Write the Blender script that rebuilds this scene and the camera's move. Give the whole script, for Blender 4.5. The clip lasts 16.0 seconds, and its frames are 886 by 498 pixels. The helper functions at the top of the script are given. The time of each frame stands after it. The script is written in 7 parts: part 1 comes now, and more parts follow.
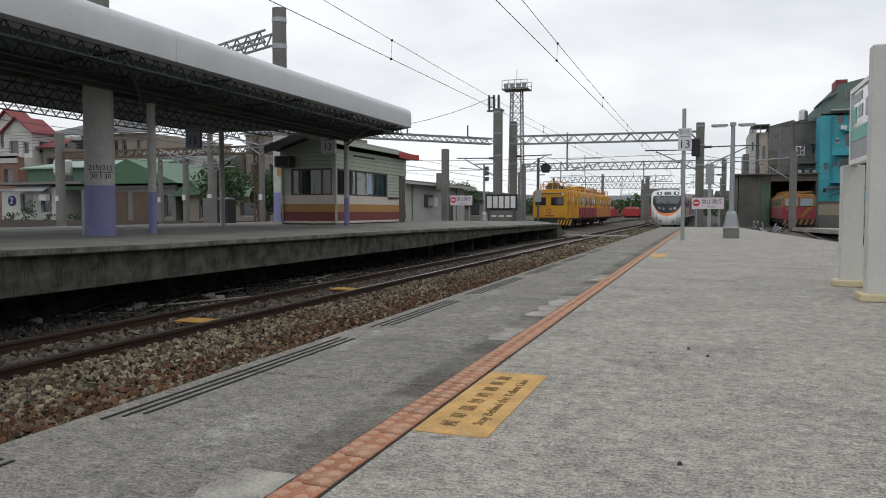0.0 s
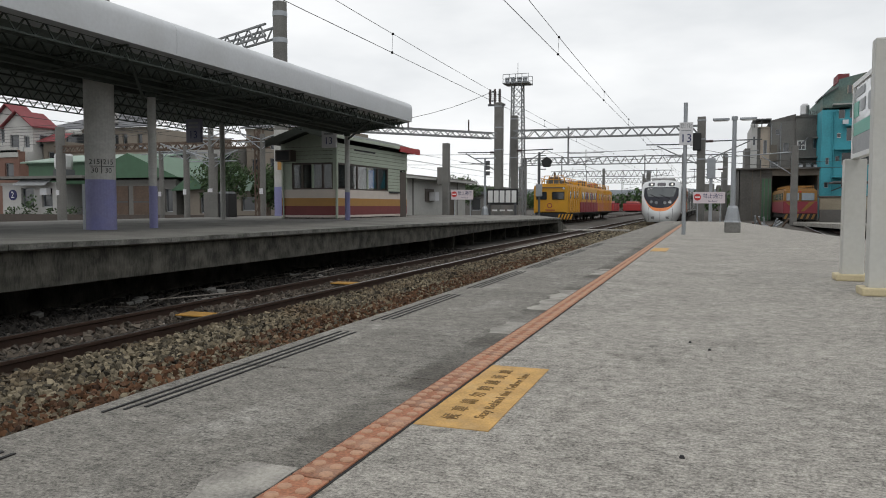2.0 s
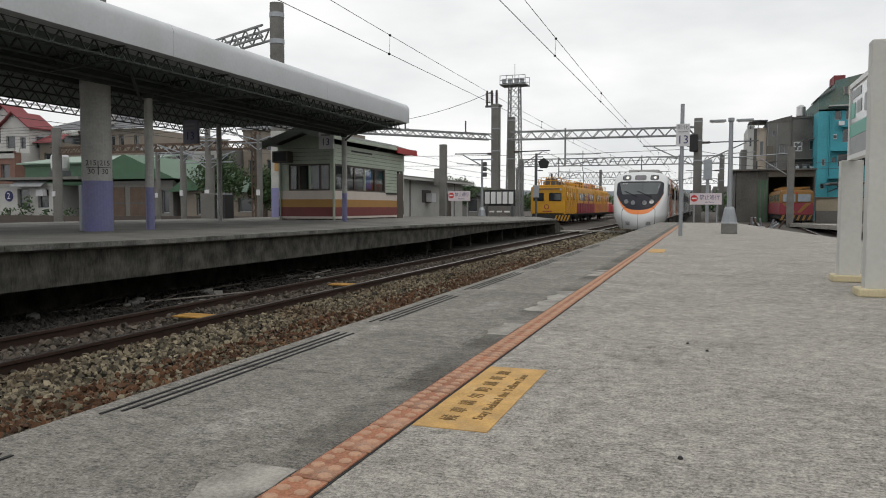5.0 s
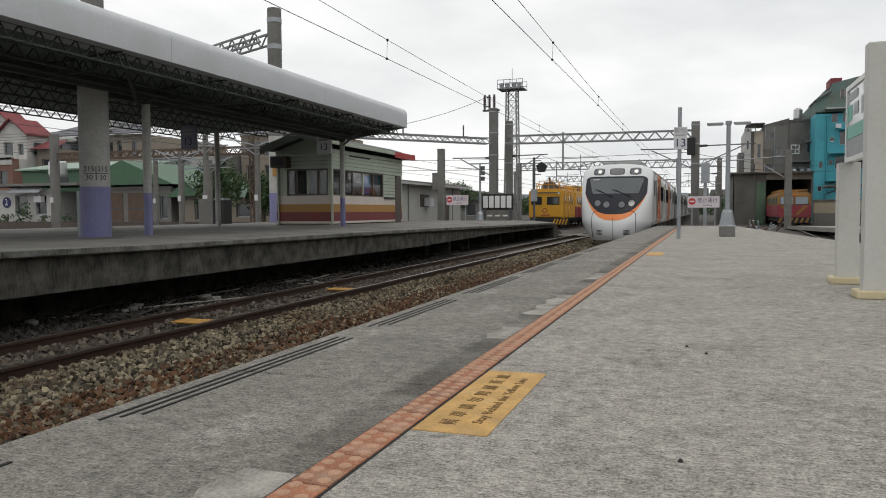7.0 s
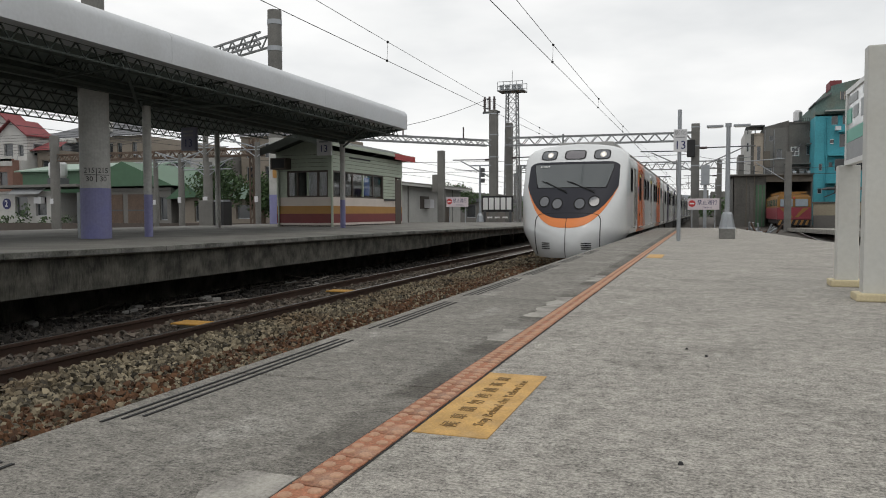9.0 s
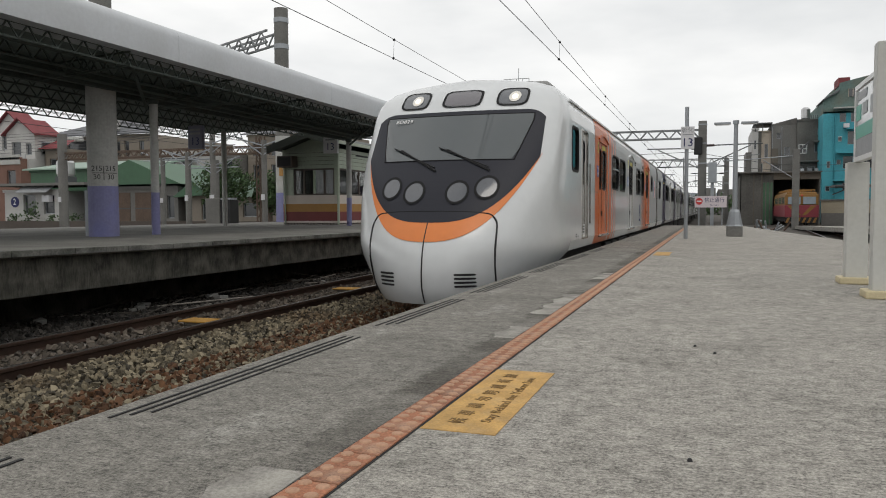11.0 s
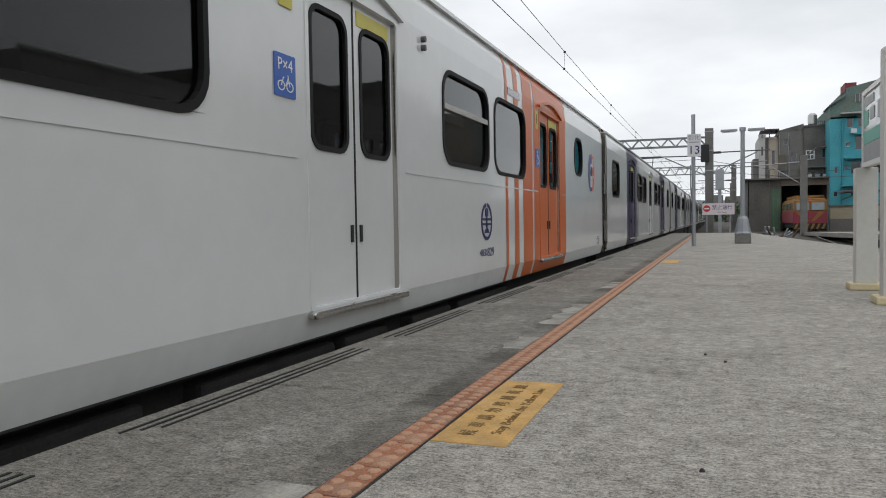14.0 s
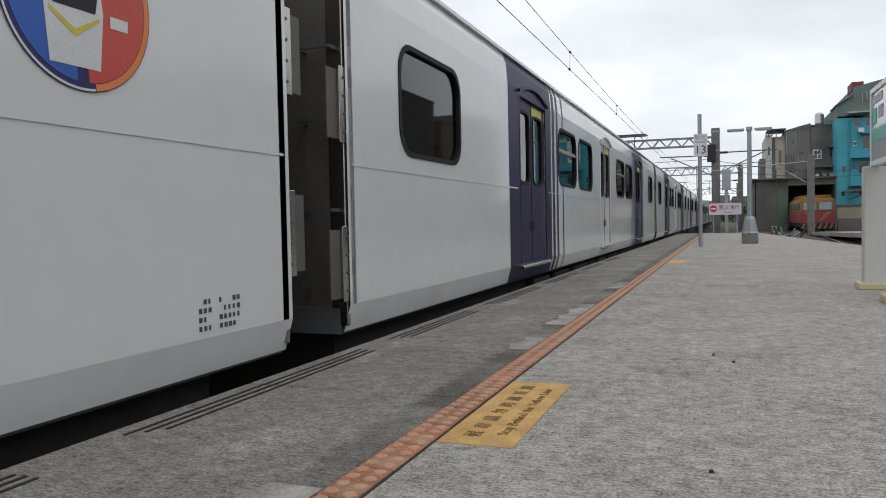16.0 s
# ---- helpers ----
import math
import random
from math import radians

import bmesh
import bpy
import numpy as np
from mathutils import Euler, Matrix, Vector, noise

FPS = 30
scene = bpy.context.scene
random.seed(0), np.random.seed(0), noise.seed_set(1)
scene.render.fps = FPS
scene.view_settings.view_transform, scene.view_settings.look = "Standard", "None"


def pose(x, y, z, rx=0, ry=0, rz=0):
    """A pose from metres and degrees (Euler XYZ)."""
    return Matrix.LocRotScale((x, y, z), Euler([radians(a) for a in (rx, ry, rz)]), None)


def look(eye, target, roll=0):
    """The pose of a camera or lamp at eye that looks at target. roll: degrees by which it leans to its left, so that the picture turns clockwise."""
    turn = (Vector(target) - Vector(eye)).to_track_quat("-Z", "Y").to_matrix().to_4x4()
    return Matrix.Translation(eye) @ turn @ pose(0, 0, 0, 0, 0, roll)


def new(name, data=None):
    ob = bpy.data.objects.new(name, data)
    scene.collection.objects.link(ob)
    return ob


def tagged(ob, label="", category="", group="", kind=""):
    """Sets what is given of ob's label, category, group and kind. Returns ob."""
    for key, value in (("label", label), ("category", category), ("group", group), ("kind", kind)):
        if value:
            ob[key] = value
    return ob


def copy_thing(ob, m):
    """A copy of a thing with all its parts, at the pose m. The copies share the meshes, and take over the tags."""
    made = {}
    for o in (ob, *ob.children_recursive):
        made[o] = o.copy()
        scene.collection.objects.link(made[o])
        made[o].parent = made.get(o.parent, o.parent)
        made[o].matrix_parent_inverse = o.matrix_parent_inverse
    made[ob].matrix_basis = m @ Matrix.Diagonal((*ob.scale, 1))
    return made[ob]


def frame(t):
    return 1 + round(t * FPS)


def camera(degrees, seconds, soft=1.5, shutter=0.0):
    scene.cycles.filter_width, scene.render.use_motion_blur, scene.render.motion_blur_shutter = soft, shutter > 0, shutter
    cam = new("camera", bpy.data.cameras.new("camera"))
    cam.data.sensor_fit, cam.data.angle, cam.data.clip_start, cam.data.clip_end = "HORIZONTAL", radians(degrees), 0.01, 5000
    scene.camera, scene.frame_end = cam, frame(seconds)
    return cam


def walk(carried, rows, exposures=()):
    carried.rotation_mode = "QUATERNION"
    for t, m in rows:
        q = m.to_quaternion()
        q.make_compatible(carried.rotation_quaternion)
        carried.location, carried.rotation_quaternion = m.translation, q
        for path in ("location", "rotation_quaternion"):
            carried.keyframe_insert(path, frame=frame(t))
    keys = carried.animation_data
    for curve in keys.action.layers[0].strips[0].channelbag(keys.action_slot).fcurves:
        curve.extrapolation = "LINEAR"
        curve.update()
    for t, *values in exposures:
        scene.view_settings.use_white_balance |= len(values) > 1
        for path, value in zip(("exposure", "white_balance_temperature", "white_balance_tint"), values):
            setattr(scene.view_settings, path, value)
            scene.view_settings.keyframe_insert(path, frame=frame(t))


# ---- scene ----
cam = camera(61.036, 16.0, soft=1.0)
PATH = [
    (0.0, (-0.000, -0.002, 0.675), (-3.319, 9.418, 0.175), 0.02),
    (0.5, (-0.001, -0.005, 0.674), (-3.325, 9.412, 0.157), 0.09),
    (1.0, (-0.005, 0.002, 0.671), (-3.332, 9.417, 0.127), 0.11),
    (1.5, (-0.005, 0.006, 0.670), (-3.335, 9.418, 0.109), 0.04),
    (2.0, (-0.005, 0.005, 0.670), (-3.333, 9.418, 0.096), 0.04),
    (2.5, (-0.004, 0.001, 0.672), (-3.325, 9.415, 0.083), 0.11),
    (3.0, (-0.004, 0.000, 0.672), (-3.318, 9.417, 0.083), 0.05),
    (3.5, (-0.008, 0.002, 0.670), (-3.310, 9.421, 0.071), 0.12),
    (4.0, (-0.008, 0.001, 0.671), (-3.300, 9.425, 0.076), 0.13),
    (6.5, (-0.010, 0.007, 0.668), (-3.294, 9.439, 0.165), -0.17),
    (7.0, (-0.010, 0.002, 0.669), (-3.281, 9.439, 0.168), -0.24),
    (7.5, (-0.013, 0.007, 0.667), (-3.271, 9.448, 0.163), -0.22),
    (8.0, (-0.009, -0.003, 0.671), (-3.263, 9.439, 0.165), -0.17),
    (8.5, (-0.009, -0.006, 0.672), (-3.270, 9.435, 0.177), -0.17),
    (9.0, (-0.011, -0.006, 0.673), (-3.280, 9.432, 0.195), -0.17),
    (11.5, (-0.017, -0.002, 0.666), (-3.388, 9.399, 0.162), -0.31),
    (12.0, (-0.017, -0.003, 0.668), (-3.400, 9.395, 0.195), -0.53),
    (12.5, (-0.019, 0.011, 0.664), (-3.415, 9.407, 0.240), -0.77),
    (13.0, (-0.019, 0.011, 0.664), (-3.429, 9.404, 0.272), -0.88),
    (13.5, (-0.017, -0.004, 0.671), (-3.438, 9.385, 0.286), -0.80),
    (14.0, (-0.018, -0.003, 0.670), (-3.460, 9.379, 0.308), -0.94),
    (14.5, (-0.022, 0.016, 0.663), (-3.491, 9.389, 0.330), -1.18),
    (15.0, (-0.021, 0.012, 0.664), (-3.502, 9.381, 0.341), -1.20),
    (15.5, (-0.022, 0.012, 0.665), (-3.520, 9.374, 0.332), -1.13),
    (16.0, (-0.022, 0.014, 0.664), (-3.539, 9.369, 0.322), -1.18),
]
walk(cam, [(t, look(eye, target, roll)) for t, eye, target, roll in PATH],
     [(0, 0, 6500, 10), (4, 0, 6750, 10), (6.5, 0, 6750, 10), (9, 0, 6750, 10), (11.5, 0, 6780, 10), (13.5, 0, 6750, 10), (14, 0.03, 6520, 10), (15, 0.04, 6600, 10), (16, 0.06, 6400, 10)])

# overcast daylight: an even cloud cover over a Nishita sky, and a wide weak sun
world = bpy.data.worlds.new("overcast")
scene.world = world
world.use_nodes = True
wn, wl = world.node_tree.nodes, world.node_tree.links
wn.clear()
sky = wn.new("ShaderNodeTexSky")
sky.sky_type, sky.sun_disc = "NISHITA", False
sky.sun_elevation, sky.sun_rotation = radians(55), radians(150)
sky_bg = wn.new("ShaderNodeBackground")
sky_bg.inputs["Strength"].default_value = 0.07
wl.new(sky.outputs[0], sky_bg.inputs["Color"])
w_co = wn.new("ShaderNodeTexCoord")
w_map = wn.new("ShaderNodeMapping")
w_map.inputs["Scale"].default_value = (1.3, 1.3, 4.0)
wl.new(w_co.outputs["Generated"], w_map.inputs["Vector"])
cloud = wn.new("ShaderNodeTexNoise")
cloud.inputs["Scale"].default_value, cloud.inputs["Detail"].default_value = 2.2, 5
cloud.inputs["Roughness"].default_value = 0.5
wl.new(w_map.outputs[0], cloud.inputs["Vector"])
cloud_ramp = wn.new("ShaderNodeValToRGB")
cloud_ramp.color_ramp.elements[0].position, cloud_ramp.color_ramp.elements[0].color = 0.3, (0.62, 0.65, 0.68, 1)
cloud_ramp.color_ramp.elements[1].position, cloud_ramp.color_ramp.elements[1].color = 0.62, (0.86, 0.88, 0.90, 1)
wl.new(cloud.outputs["Fac"], cloud_ramp.inputs["Fac"])
cloud_bg = wn.new("ShaderNodeBackground")
cloud_bg.inputs["Strength"].default_value = 1.2
wl.new(cloud_ramp.outputs["Color"], cloud_bg.inputs["Color"])
w_mix = wn.new("ShaderNodeMixShader")
w_mix.inputs["Fac"].default_value = 0.93
wl.new(sky_bg.outputs[0], w_mix.inputs[1])
wl.new(cloud_bg.outputs[0], w_mix.inputs[2])
w_out = wn.new("ShaderNodeOutputWorld")
wl.new(w_mix.outputs[0], w_out.inputs["Surface"])

sun_data = bpy.data.lights.new("sun", "SUN")
sun_data.energy, sun_data.angle, sun_data.color = 0.5, radians(25), (1.0, 0.97, 0.92)
sun = new("sun", sun_data)
sun.matrix_world = look((10, -15, 30), (0, 0, 0))


# ---- materials ----
def material(name, color, rough=0.6, metal=0.0, vary=0.15, scale=3.0, fine=60.0, bump=0.1, stretch=(1, 1, 1), stain=None, stain_amount=0.5,
             stain_scale=1.2, island=0.0, random_object=0.0, coat=0.0, emit=0.0, spec=0.5, contrast=0.4, grit=0.5, weight=1.0):
    """A surface with variation at two scales, an optional stain colour with noisy borders, and fine relief."""
    m = bpy.data.materials.new(name)
    m.use_nodes = True
    n, l = m.node_tree.nodes, m.node_tree.links
    b = n["Principled BSDF"]
    b.inputs["Roughness"].default_value, b.inputs["Metallic"].default_value = rough, metal
    b.inputs["Specular IOR Level"].default_value = spec
    b.inputs["Coat Weight"].default_value = coat
    b.inputs["Coat Roughness"].default_value = 0.08
    co, mp = n.new("ShaderNodeTexCoord"), n.new("ShaderNodeMapping")
    mp.inputs["Scale"].default_value = stretch
    l.new(co.outputs["Object"], mp.inputs["Vector"])

    def noise_at(size, detail=4, socket=None):
        t = n.new("ShaderNodeTexNoise")
        t.inputs["Scale"].default_value, t.inputs["Detail"].default_value = size, detail
        l.new(socket or mp.outputs[0], t.inputs["Vector"])
        return t

    raw = co.outputs["Object"]
    big, small = noise_at(scale, 5, raw), noise_at(fine, 4 if grit < .6 else 9)
    small.inputs["Roughness"].default_value = grit
    add = n.new("ShaderNodeMath")
    add.operation = "ADD"
    soft = n.new("ShaderNodeMapRange")
    soft.inputs[3].default_value, soft.inputs[4].default_value = 0.5 - 0.5 * weight, 0.5 + 0.5 * weight
    l.new(big.outputs["Fac"], soft.inputs[0])
    l.new(soft.outputs[0], add.inputs[0]), l.new(small.outputs["Fac"], add.inputs[1])
    rng = n.new("ShaderNodeMapRange")
    rng.inputs[1].default_value, rng.inputs[2].default_value = 1 - contrast, 1 + contrast
    rng.inputs[3].default_value, rng.inputs[4].default_value = 1 - vary, 1 + vary
    l.new(add.outputs[0], rng.inputs[0])
    out = rng.outputs[0]
    if island or random_object:
        g = n.new("ShaderNodeNewGeometry") if island else n.new("ShaderNodeObjectInfo")
        r2 = n.new("ShaderNodeMapRange")
        amount = island or random_object
        r2.inputs[3].default_value, r2.inputs[4].default_value = 1 - amount, 1 + amount
        l.new(g.outputs["Random Per Island" if island else "Random"], r2.inputs[0])
        mul = n.new("ShaderNodeMath")
        mul.operation = "MULTIPLY"
        l.new(out, mul.inputs[0]), l.new(r2.outputs[0], mul.inputs[1])
        out = mul.outputs[0]
    base = n.new("ShaderNodeRGB")
    base.outputs[0].default_value = (*color, 1)
    col = base.outputs[0]
    if stain:
        s = noise_at(stain_scale, 7, raw)
        ramp = n.new("ShaderNodeMapRange")
        ramp.inputs[1].default_value, ramp.inputs[2].default_value = 0.48, 0.68
        ramp.inputs[4].default_value = stain_amount
        l.new(s.outputs["Fac"], ramp.inputs[0])
        mix = n.new("ShaderNodeMix")
        mix.data_type = "RGBA"
        mix.inputs[7].default_value = (*stain, 1)
        l.new(ramp.outputs[0], mix.inputs[0]), l.new(col, mix.inputs[6])
        col = mix.outputs[2]
    scl = n.new("ShaderNodeVectorMath")
    scl.operation = "SCALE"
    l.new(col, scl.inputs[0]), l.new(out, scl.inputs["Scale"])
    l.new(scl.outputs[0], b.inputs["Base Color"])
    if bump:
        bp = n.new("ShaderNodeBump")
        bp.inputs["Strength"].default_value, bp.inputs["Distance"].default_value = bump, 0.01
        l.new(small.outputs["Fac"], bp.inputs["Height"])
        l.new(bp.outputs[0], b.inputs["Normal"])
    if emit:
        b.inputs["Emission Color"].default_value, b.inputs["Emission Strength"].default_value = (1.0, 0.93, 0.8, 1), emit
    return m


def concrete_material(name, base, pale, dark, band=None):
    """Brushed weathered concrete: grit, brush lines across the platform, blotches, pale scuffs and dark stains.
    band: (x0, x1) between which a damp dirty strip runs along y, with a ragged border."""
    m = bpy.data.materials.new(name)
    m.use_nodes = True
    n, l = m.node_tree.nodes, m.node_tree.links
    b = n["Principled BSDF"]
    b.inputs["Roughness"].default_value, b.inputs["Specular IOR Level"].default_value = 0.88, 0.35
    co = n.new("ShaderNodeTexCoord")

    def tex(size, detail, rough, stretch=(1, 1, 1)):
        mp, t = n.new("ShaderNodeMapping"), n.new("ShaderNodeTexNoise")
        mp.inputs["Scale"].default_value = stretch
        l.new(co.outputs["Object"], mp.inputs["Vector"])
        t.inputs["Scale"].default_value, t.inputs["Detail"].default_value, t.inputs["Roughness"].default_value = size, detail, rough
        l.new(mp.outputs[0], t.inputs["Vector"])
        return t.outputs["Fac"]

    def calc(kind, a, c):
        q = n.new("ShaderNodeMath")
        q.operation = kind
        for i, v in enumerate((a, c)):
            if isinstance(v, (int, float)):
                q.inputs[i].default_value = v
            else:
                l.new(v, q.inputs[i])
        return q.outputs[0]

    def ranged(v, a, c, to0, to1):
        r = n.new("ShaderNodeMapRange")
        for i, x in enumerate((a, c, to0, to1)):
            r.inputs[1 + i].default_value = x
        l.new(v, r.inputs[0])
        return r.outputs[0]

    def blend(f, a, c):
        x = n.new("ShaderNodeMix")
        x.data_type = "RGBA"
        l.new(f, x.inputs[0]), l.new(a, x.inputs[6])
        x.inputs[7].default_value = (*c, 1)
        return x.outputs[2]

    grit, brush, blotch, wide = tex(95, 3, .85), tex(1, 5, .8, (22, 70, 1)), tex(15, 8, .8), tex(1.5, 6, .6)
    value = 1.0
    for t, k in ((grit, 3.5), (brush, 2.2), (blotch, 2.5), (wide, .6)):
        value = calc("ADD", value, calc("MULTIPLY", calc("SUBTRACT", t, .5), k))
    rgb = n.new("ShaderNodeRGB")
    rgb.outputs[0].default_value = (*base, 1)
    col = blend(ranged(tex(3.1, 9, .68, (1, .55, 1)), .53, .68, 0, .75), rgb.outputs[0], pale)
    col = blend(ranged(tex(2.0, 9, .7), .52, .7, 0, .8), col, dark)
    if band:
        sp = n.new("ShaderNodeSeparateXYZ")
        l.new(co.outputs["Object"], sp.inputs[0])
        x = calc("ADD", sp.outputs[0], calc("MULTIPLY", calc("SUBTRACT", tex(9, 9, .75), .5), .26))
        near = ranged(x, band[0], band[0] + .045, 0, 1)
        col = blend(calc("MULTIPLY", near, ranged(tex(1.3, 5, .6, (.2, 1, 1)), .40, .56, .25, .95)), col, (.085, .078, .066))
    sc = n.new("ShaderNodeVectorMath")
    sc.operation = "SCALE"
    l.new(col, sc.inputs[0]), l.new(calc("MAXIMUM", value, .3), sc.inputs["Scale"])
    l.new(sc.outputs[0], b.inputs["Base Color"])
    bp = n.new("ShaderNodeBump")
    bp.inputs["Strength"].default_value, bp.inputs["Distance"].default_value = 0.55, 0.006
    l.new(calc("ADD", grit, brush), bp.inputs["Height"])
    l.new(bp.outputs[0], b.inputs["Normal"])
    return m


def glass_material(name, tint, rough=0.02):
    m = bpy.data.materials.new(name)
    m.use_nodes = True
    b = m.node_tree.nodes["Principled BSDF"]
    b.inputs["Base Color"].default_value = (*tint, 1)
    b.inputs["Roughness"].default_value, b.inputs["Transmission Weight"].default_value, b.inputs["IOR"].default_value = rough, 1.0, 1.45
    return m


M = {}
M["concrete"] = concrete_material("platform_concrete", (0.30, 0.283, 0.253), (0.385, 0.366, 0.33), (0.18, 0.171, 0.151))
M["concrete_edge"] = concrete_material("platform_edge_concrete", (0.195, 0.184, 0.163), (0.31, 0.298, 0.27), (0.12, 0.114, 0.10), (-1.13, -.97))
M["concrete_light"] = material("worn_pale_mortar", (0.30, 0.285, 0.255), 0.9, vary=0.45, scale=6, fine=80, bump=0.6, contrast=0.2, grit=0.75, stain=(0.19, 0.18, 0.16), stain_amount=0.7, stain_scale=5)
# Stained, mouldy concrete; its near-black tone also carries the shade under the slab.
M["old_concrete"] = material("stained_shaded_concrete", (0.072, 0.068, 0.056), 0.92, contrast=0.2, vary=0.65, scale=3.5, fine=22, bump=0.8, stretch=(1, 1.6, .35), grit=0.75,
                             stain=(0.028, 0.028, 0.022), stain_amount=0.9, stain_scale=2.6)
M["far_top"] = material("far_platform_paving", (0.155, 0.15, 0.135), 0.9, contrast=0.25, grit=0.65, vary=0.35, scale=0.8, fine=30, bump=0.2)
M["soil"] = material("oily_ballast_soil", (0.055, 0.047, 0.039), 0.95, vary=0.45, scale=1.3, fine=22, bump=1.0, stain=(0.10, 0.093, 0.083),
                     stain_amount=0.7, stain_scale=0.5)
M["stone"] = material("ballast_stone", (0.145, 0.122, 0.082), 0.9, vary=0.3, scale=8, fine=60, bump=0.3, island=0.85,
                      stain=(0.085, 0.055, 0.03), stain_amount=0.8, stain_scale=0.7)
# Ballast under the other platform: its shade is put into near-black stones.
M["stone_shaded"] = material("shade_black_stone", (0.017, 0.0145, 0.012), 0.95, vary=0.3, scale=5, fine=60, bump=0.3, island=0.8)
M["stone_rust"] = material("rust_stained_stone", (0.085, 0.040, 0.018), 0.92, vary=0.3, scale=5, fine=60, bump=0.3, island=0.5)
M["coping"] = material("mossy_coping", (0.15, 0.148, 0.135), 0.92, vary=0.5, scale=3, fine=30, bump=0.6, contrast=0.22, grit=0.7, stain=(0.05, 0.055, 0.042), stain_amount=0.9, stain_scale=2.5)
M["dirty_yellow"] = material("dirty_yellow_marker", (0.36, 0.19, 0.035), 0.8, vary=0.3, scale=6, contrast=0.25)
M["rail"] = material("rusty_rail_steel", (0.042, 0.022, 0.014), 0.75, metal=0.3, vary=0.3, scale=4, fine=40, bump=0.2)
M["rail_top"] = material("polished_rail_head", (0.42, 0.41, 0.4), 0.3, metal=1.0, vary=0.1)
M["wood_dark"] = material("sooty_debris", (0.05, 0.042, 0.034), 0.9, vary=0.4)
M["sleeper"] = material("concrete_sleeper", (0.2, 0.18, 0.16), 0.9, vary=0.3)
M["tactile"] = material("terracotta_tactile_tile", (0.32, 0.132, 0.07), 0.8, vary=0.35, scale=12, fine=120, bump=0.3, random_object=0.12,
                        stain=(0.25, 0.17, 0.12), stain_amount=0.8, stain_scale=7, contrast=0.25)
M["tactile_dot"] = material("worn_tactile_dot", (0.42, 0.245, 0.155), 0.75, vary=0.25, scale=12, fine=120, bump=0.2)
M["yellow_paint"] = material("worn_yellow_paint", (0.53, 0.315, 0.10), 0.75, vary=0.3, scale=7, fine=110, bump=0.35, contrast=0.25, grit=0.75,
                             stain=(0.42, 0.28, 0.13), stain_amount=0.6, stain_scale=9)
M["brown_ink"] = material("brown_lettering", (0.20, 0.12, 0.04), 0.8, vary=0.5, scale=30)
M["black_groove"] = material("black_anti_slip_groove", (0.02, 0.02, 0.02), 0.9, vary=0.3)
M["canopy_skin"] = material("grey_sheet_fascia", (0.56, 0.58, 0.60), 0.42, metal=0.15, vary=0.08, scale=0.8, fine=15, bump=0.05,
                            stain=(0.40, 0.41, 0.41), stain_amount=0.4, stain_scale=0.8)
# Soffit sheet, much darker and greener than the fascia.
M["canopy_under"] = material("dark_soffit_sheet", (0.15, 0.18, 0.165), 0.8, vary=0.3, scale=0.9, fine=12, bump=0.1)
M["truss"] = material("dark_green_steel", (0.065, 0.08, 0.07), 0.65, metal=0.2, vary=0.3, scale=5)
M["white_col"] = material("chalky_white_paint", (0.42, 0.42, 0.40), 0.75, vary=0.2, scale=1.6, fine=20, bump=0.1, stain=(0.30, 0.29, 0.27),
                          stain_amount=0.5, stain_scale=1.5)
M["lavender"] = material("lavender_paint", (0.21, 0.21, 0.37), 0.7, vary=0.15, scale=2, fine=20, bump=0.1, stain=(0.16, 0.17, 0.40),
                         stain_amount=0.5, stain_scale=2)
M["concrete_pole"] = material("grey_concrete_pole", (0.16, 0.157, 0.147), 0.85, vary=0.3, scale=1.5, fine=20, bump=0.15)
M["steel_grey"] = material("galvanised_steel", (0.33, 0.35, 0.37), 0.5, metal=0.55, vary=0.15, scale=3, bump=0.05)
M["dark_steel"] = material("dark_weathered_steel", (0.10, 0.105, 0.11), 0.6, metal=0.5, vary=0.2)
M["wire"] = material("weathered_copper_wire", (0.06, 0.06, 0.06), 0.6, metal=0.4, vary=0.1, bump=0)
M["white_paint"] = material("white_enamel", (0.72, 0.72, 0.71), 0.4, vary=0.06, scale=2, fine=30, bump=0.03)
M["cream"] = material("cream_painted_post", (0.52, 0.52, 0.49), 0.5, vary=0.08, scale=2, fine=25, bump=0.05, stain=(0.45, 0.42, 0.35), stain_amount=0.35)
M["yellow_base"] = material("cream_yellow_plinth", (0.55, 0.47, 0.30), 0.7, vary=0.15, scale=6)
M["navy"] = material("navy_lettering", (0.015, 0.02, 0.10), 0.6, vary=0.1)
M["black"] = material("matt_black", (0.015, 0.015, 0.016), 0.7, vary=0.2)
M["red_sign"] = material("red_sign_paint", (0.50, 0.03, 0.03), 0.5, vary=0.1)
M["train_white"] = material("train_pearl_white", (0.62, 0.635, 0.64), 0.26, vary=0.035, scale=0.7, fine=8, bump=0.012, coat=0.5, stain=(0.53, 0.55, 0.55),
                            stain_amount=0.3, stain_scale=0.8)
M["train_skirt"] = material("train_dirty_lower_panel", (0.68, 0.70, 0.69), 0.35, vary=0.06, scale=0.7, fine=10, bump=0.02, coat=0.3, stain=(0.50, 0.51, 0.49),
                            stain_amount=0.5, stain_scale=1.5)
M["train_orange"] = material("train_orange", (0.56, 0.112, 0.010), 0.3, vary=0.06, scale=0.8, fine=8, bump=0.012, coat=0.06, spec=0.3)
# Nose orange with sky light put into the colour; plain pale orange on stickers.
M["peach_skylit"] = material("skylit_pale_orange", (0.70, 0.22, 0.065), 0.35, vary=0.05, scale=0.8, fine=8, bump=0.01, spec=0.3)
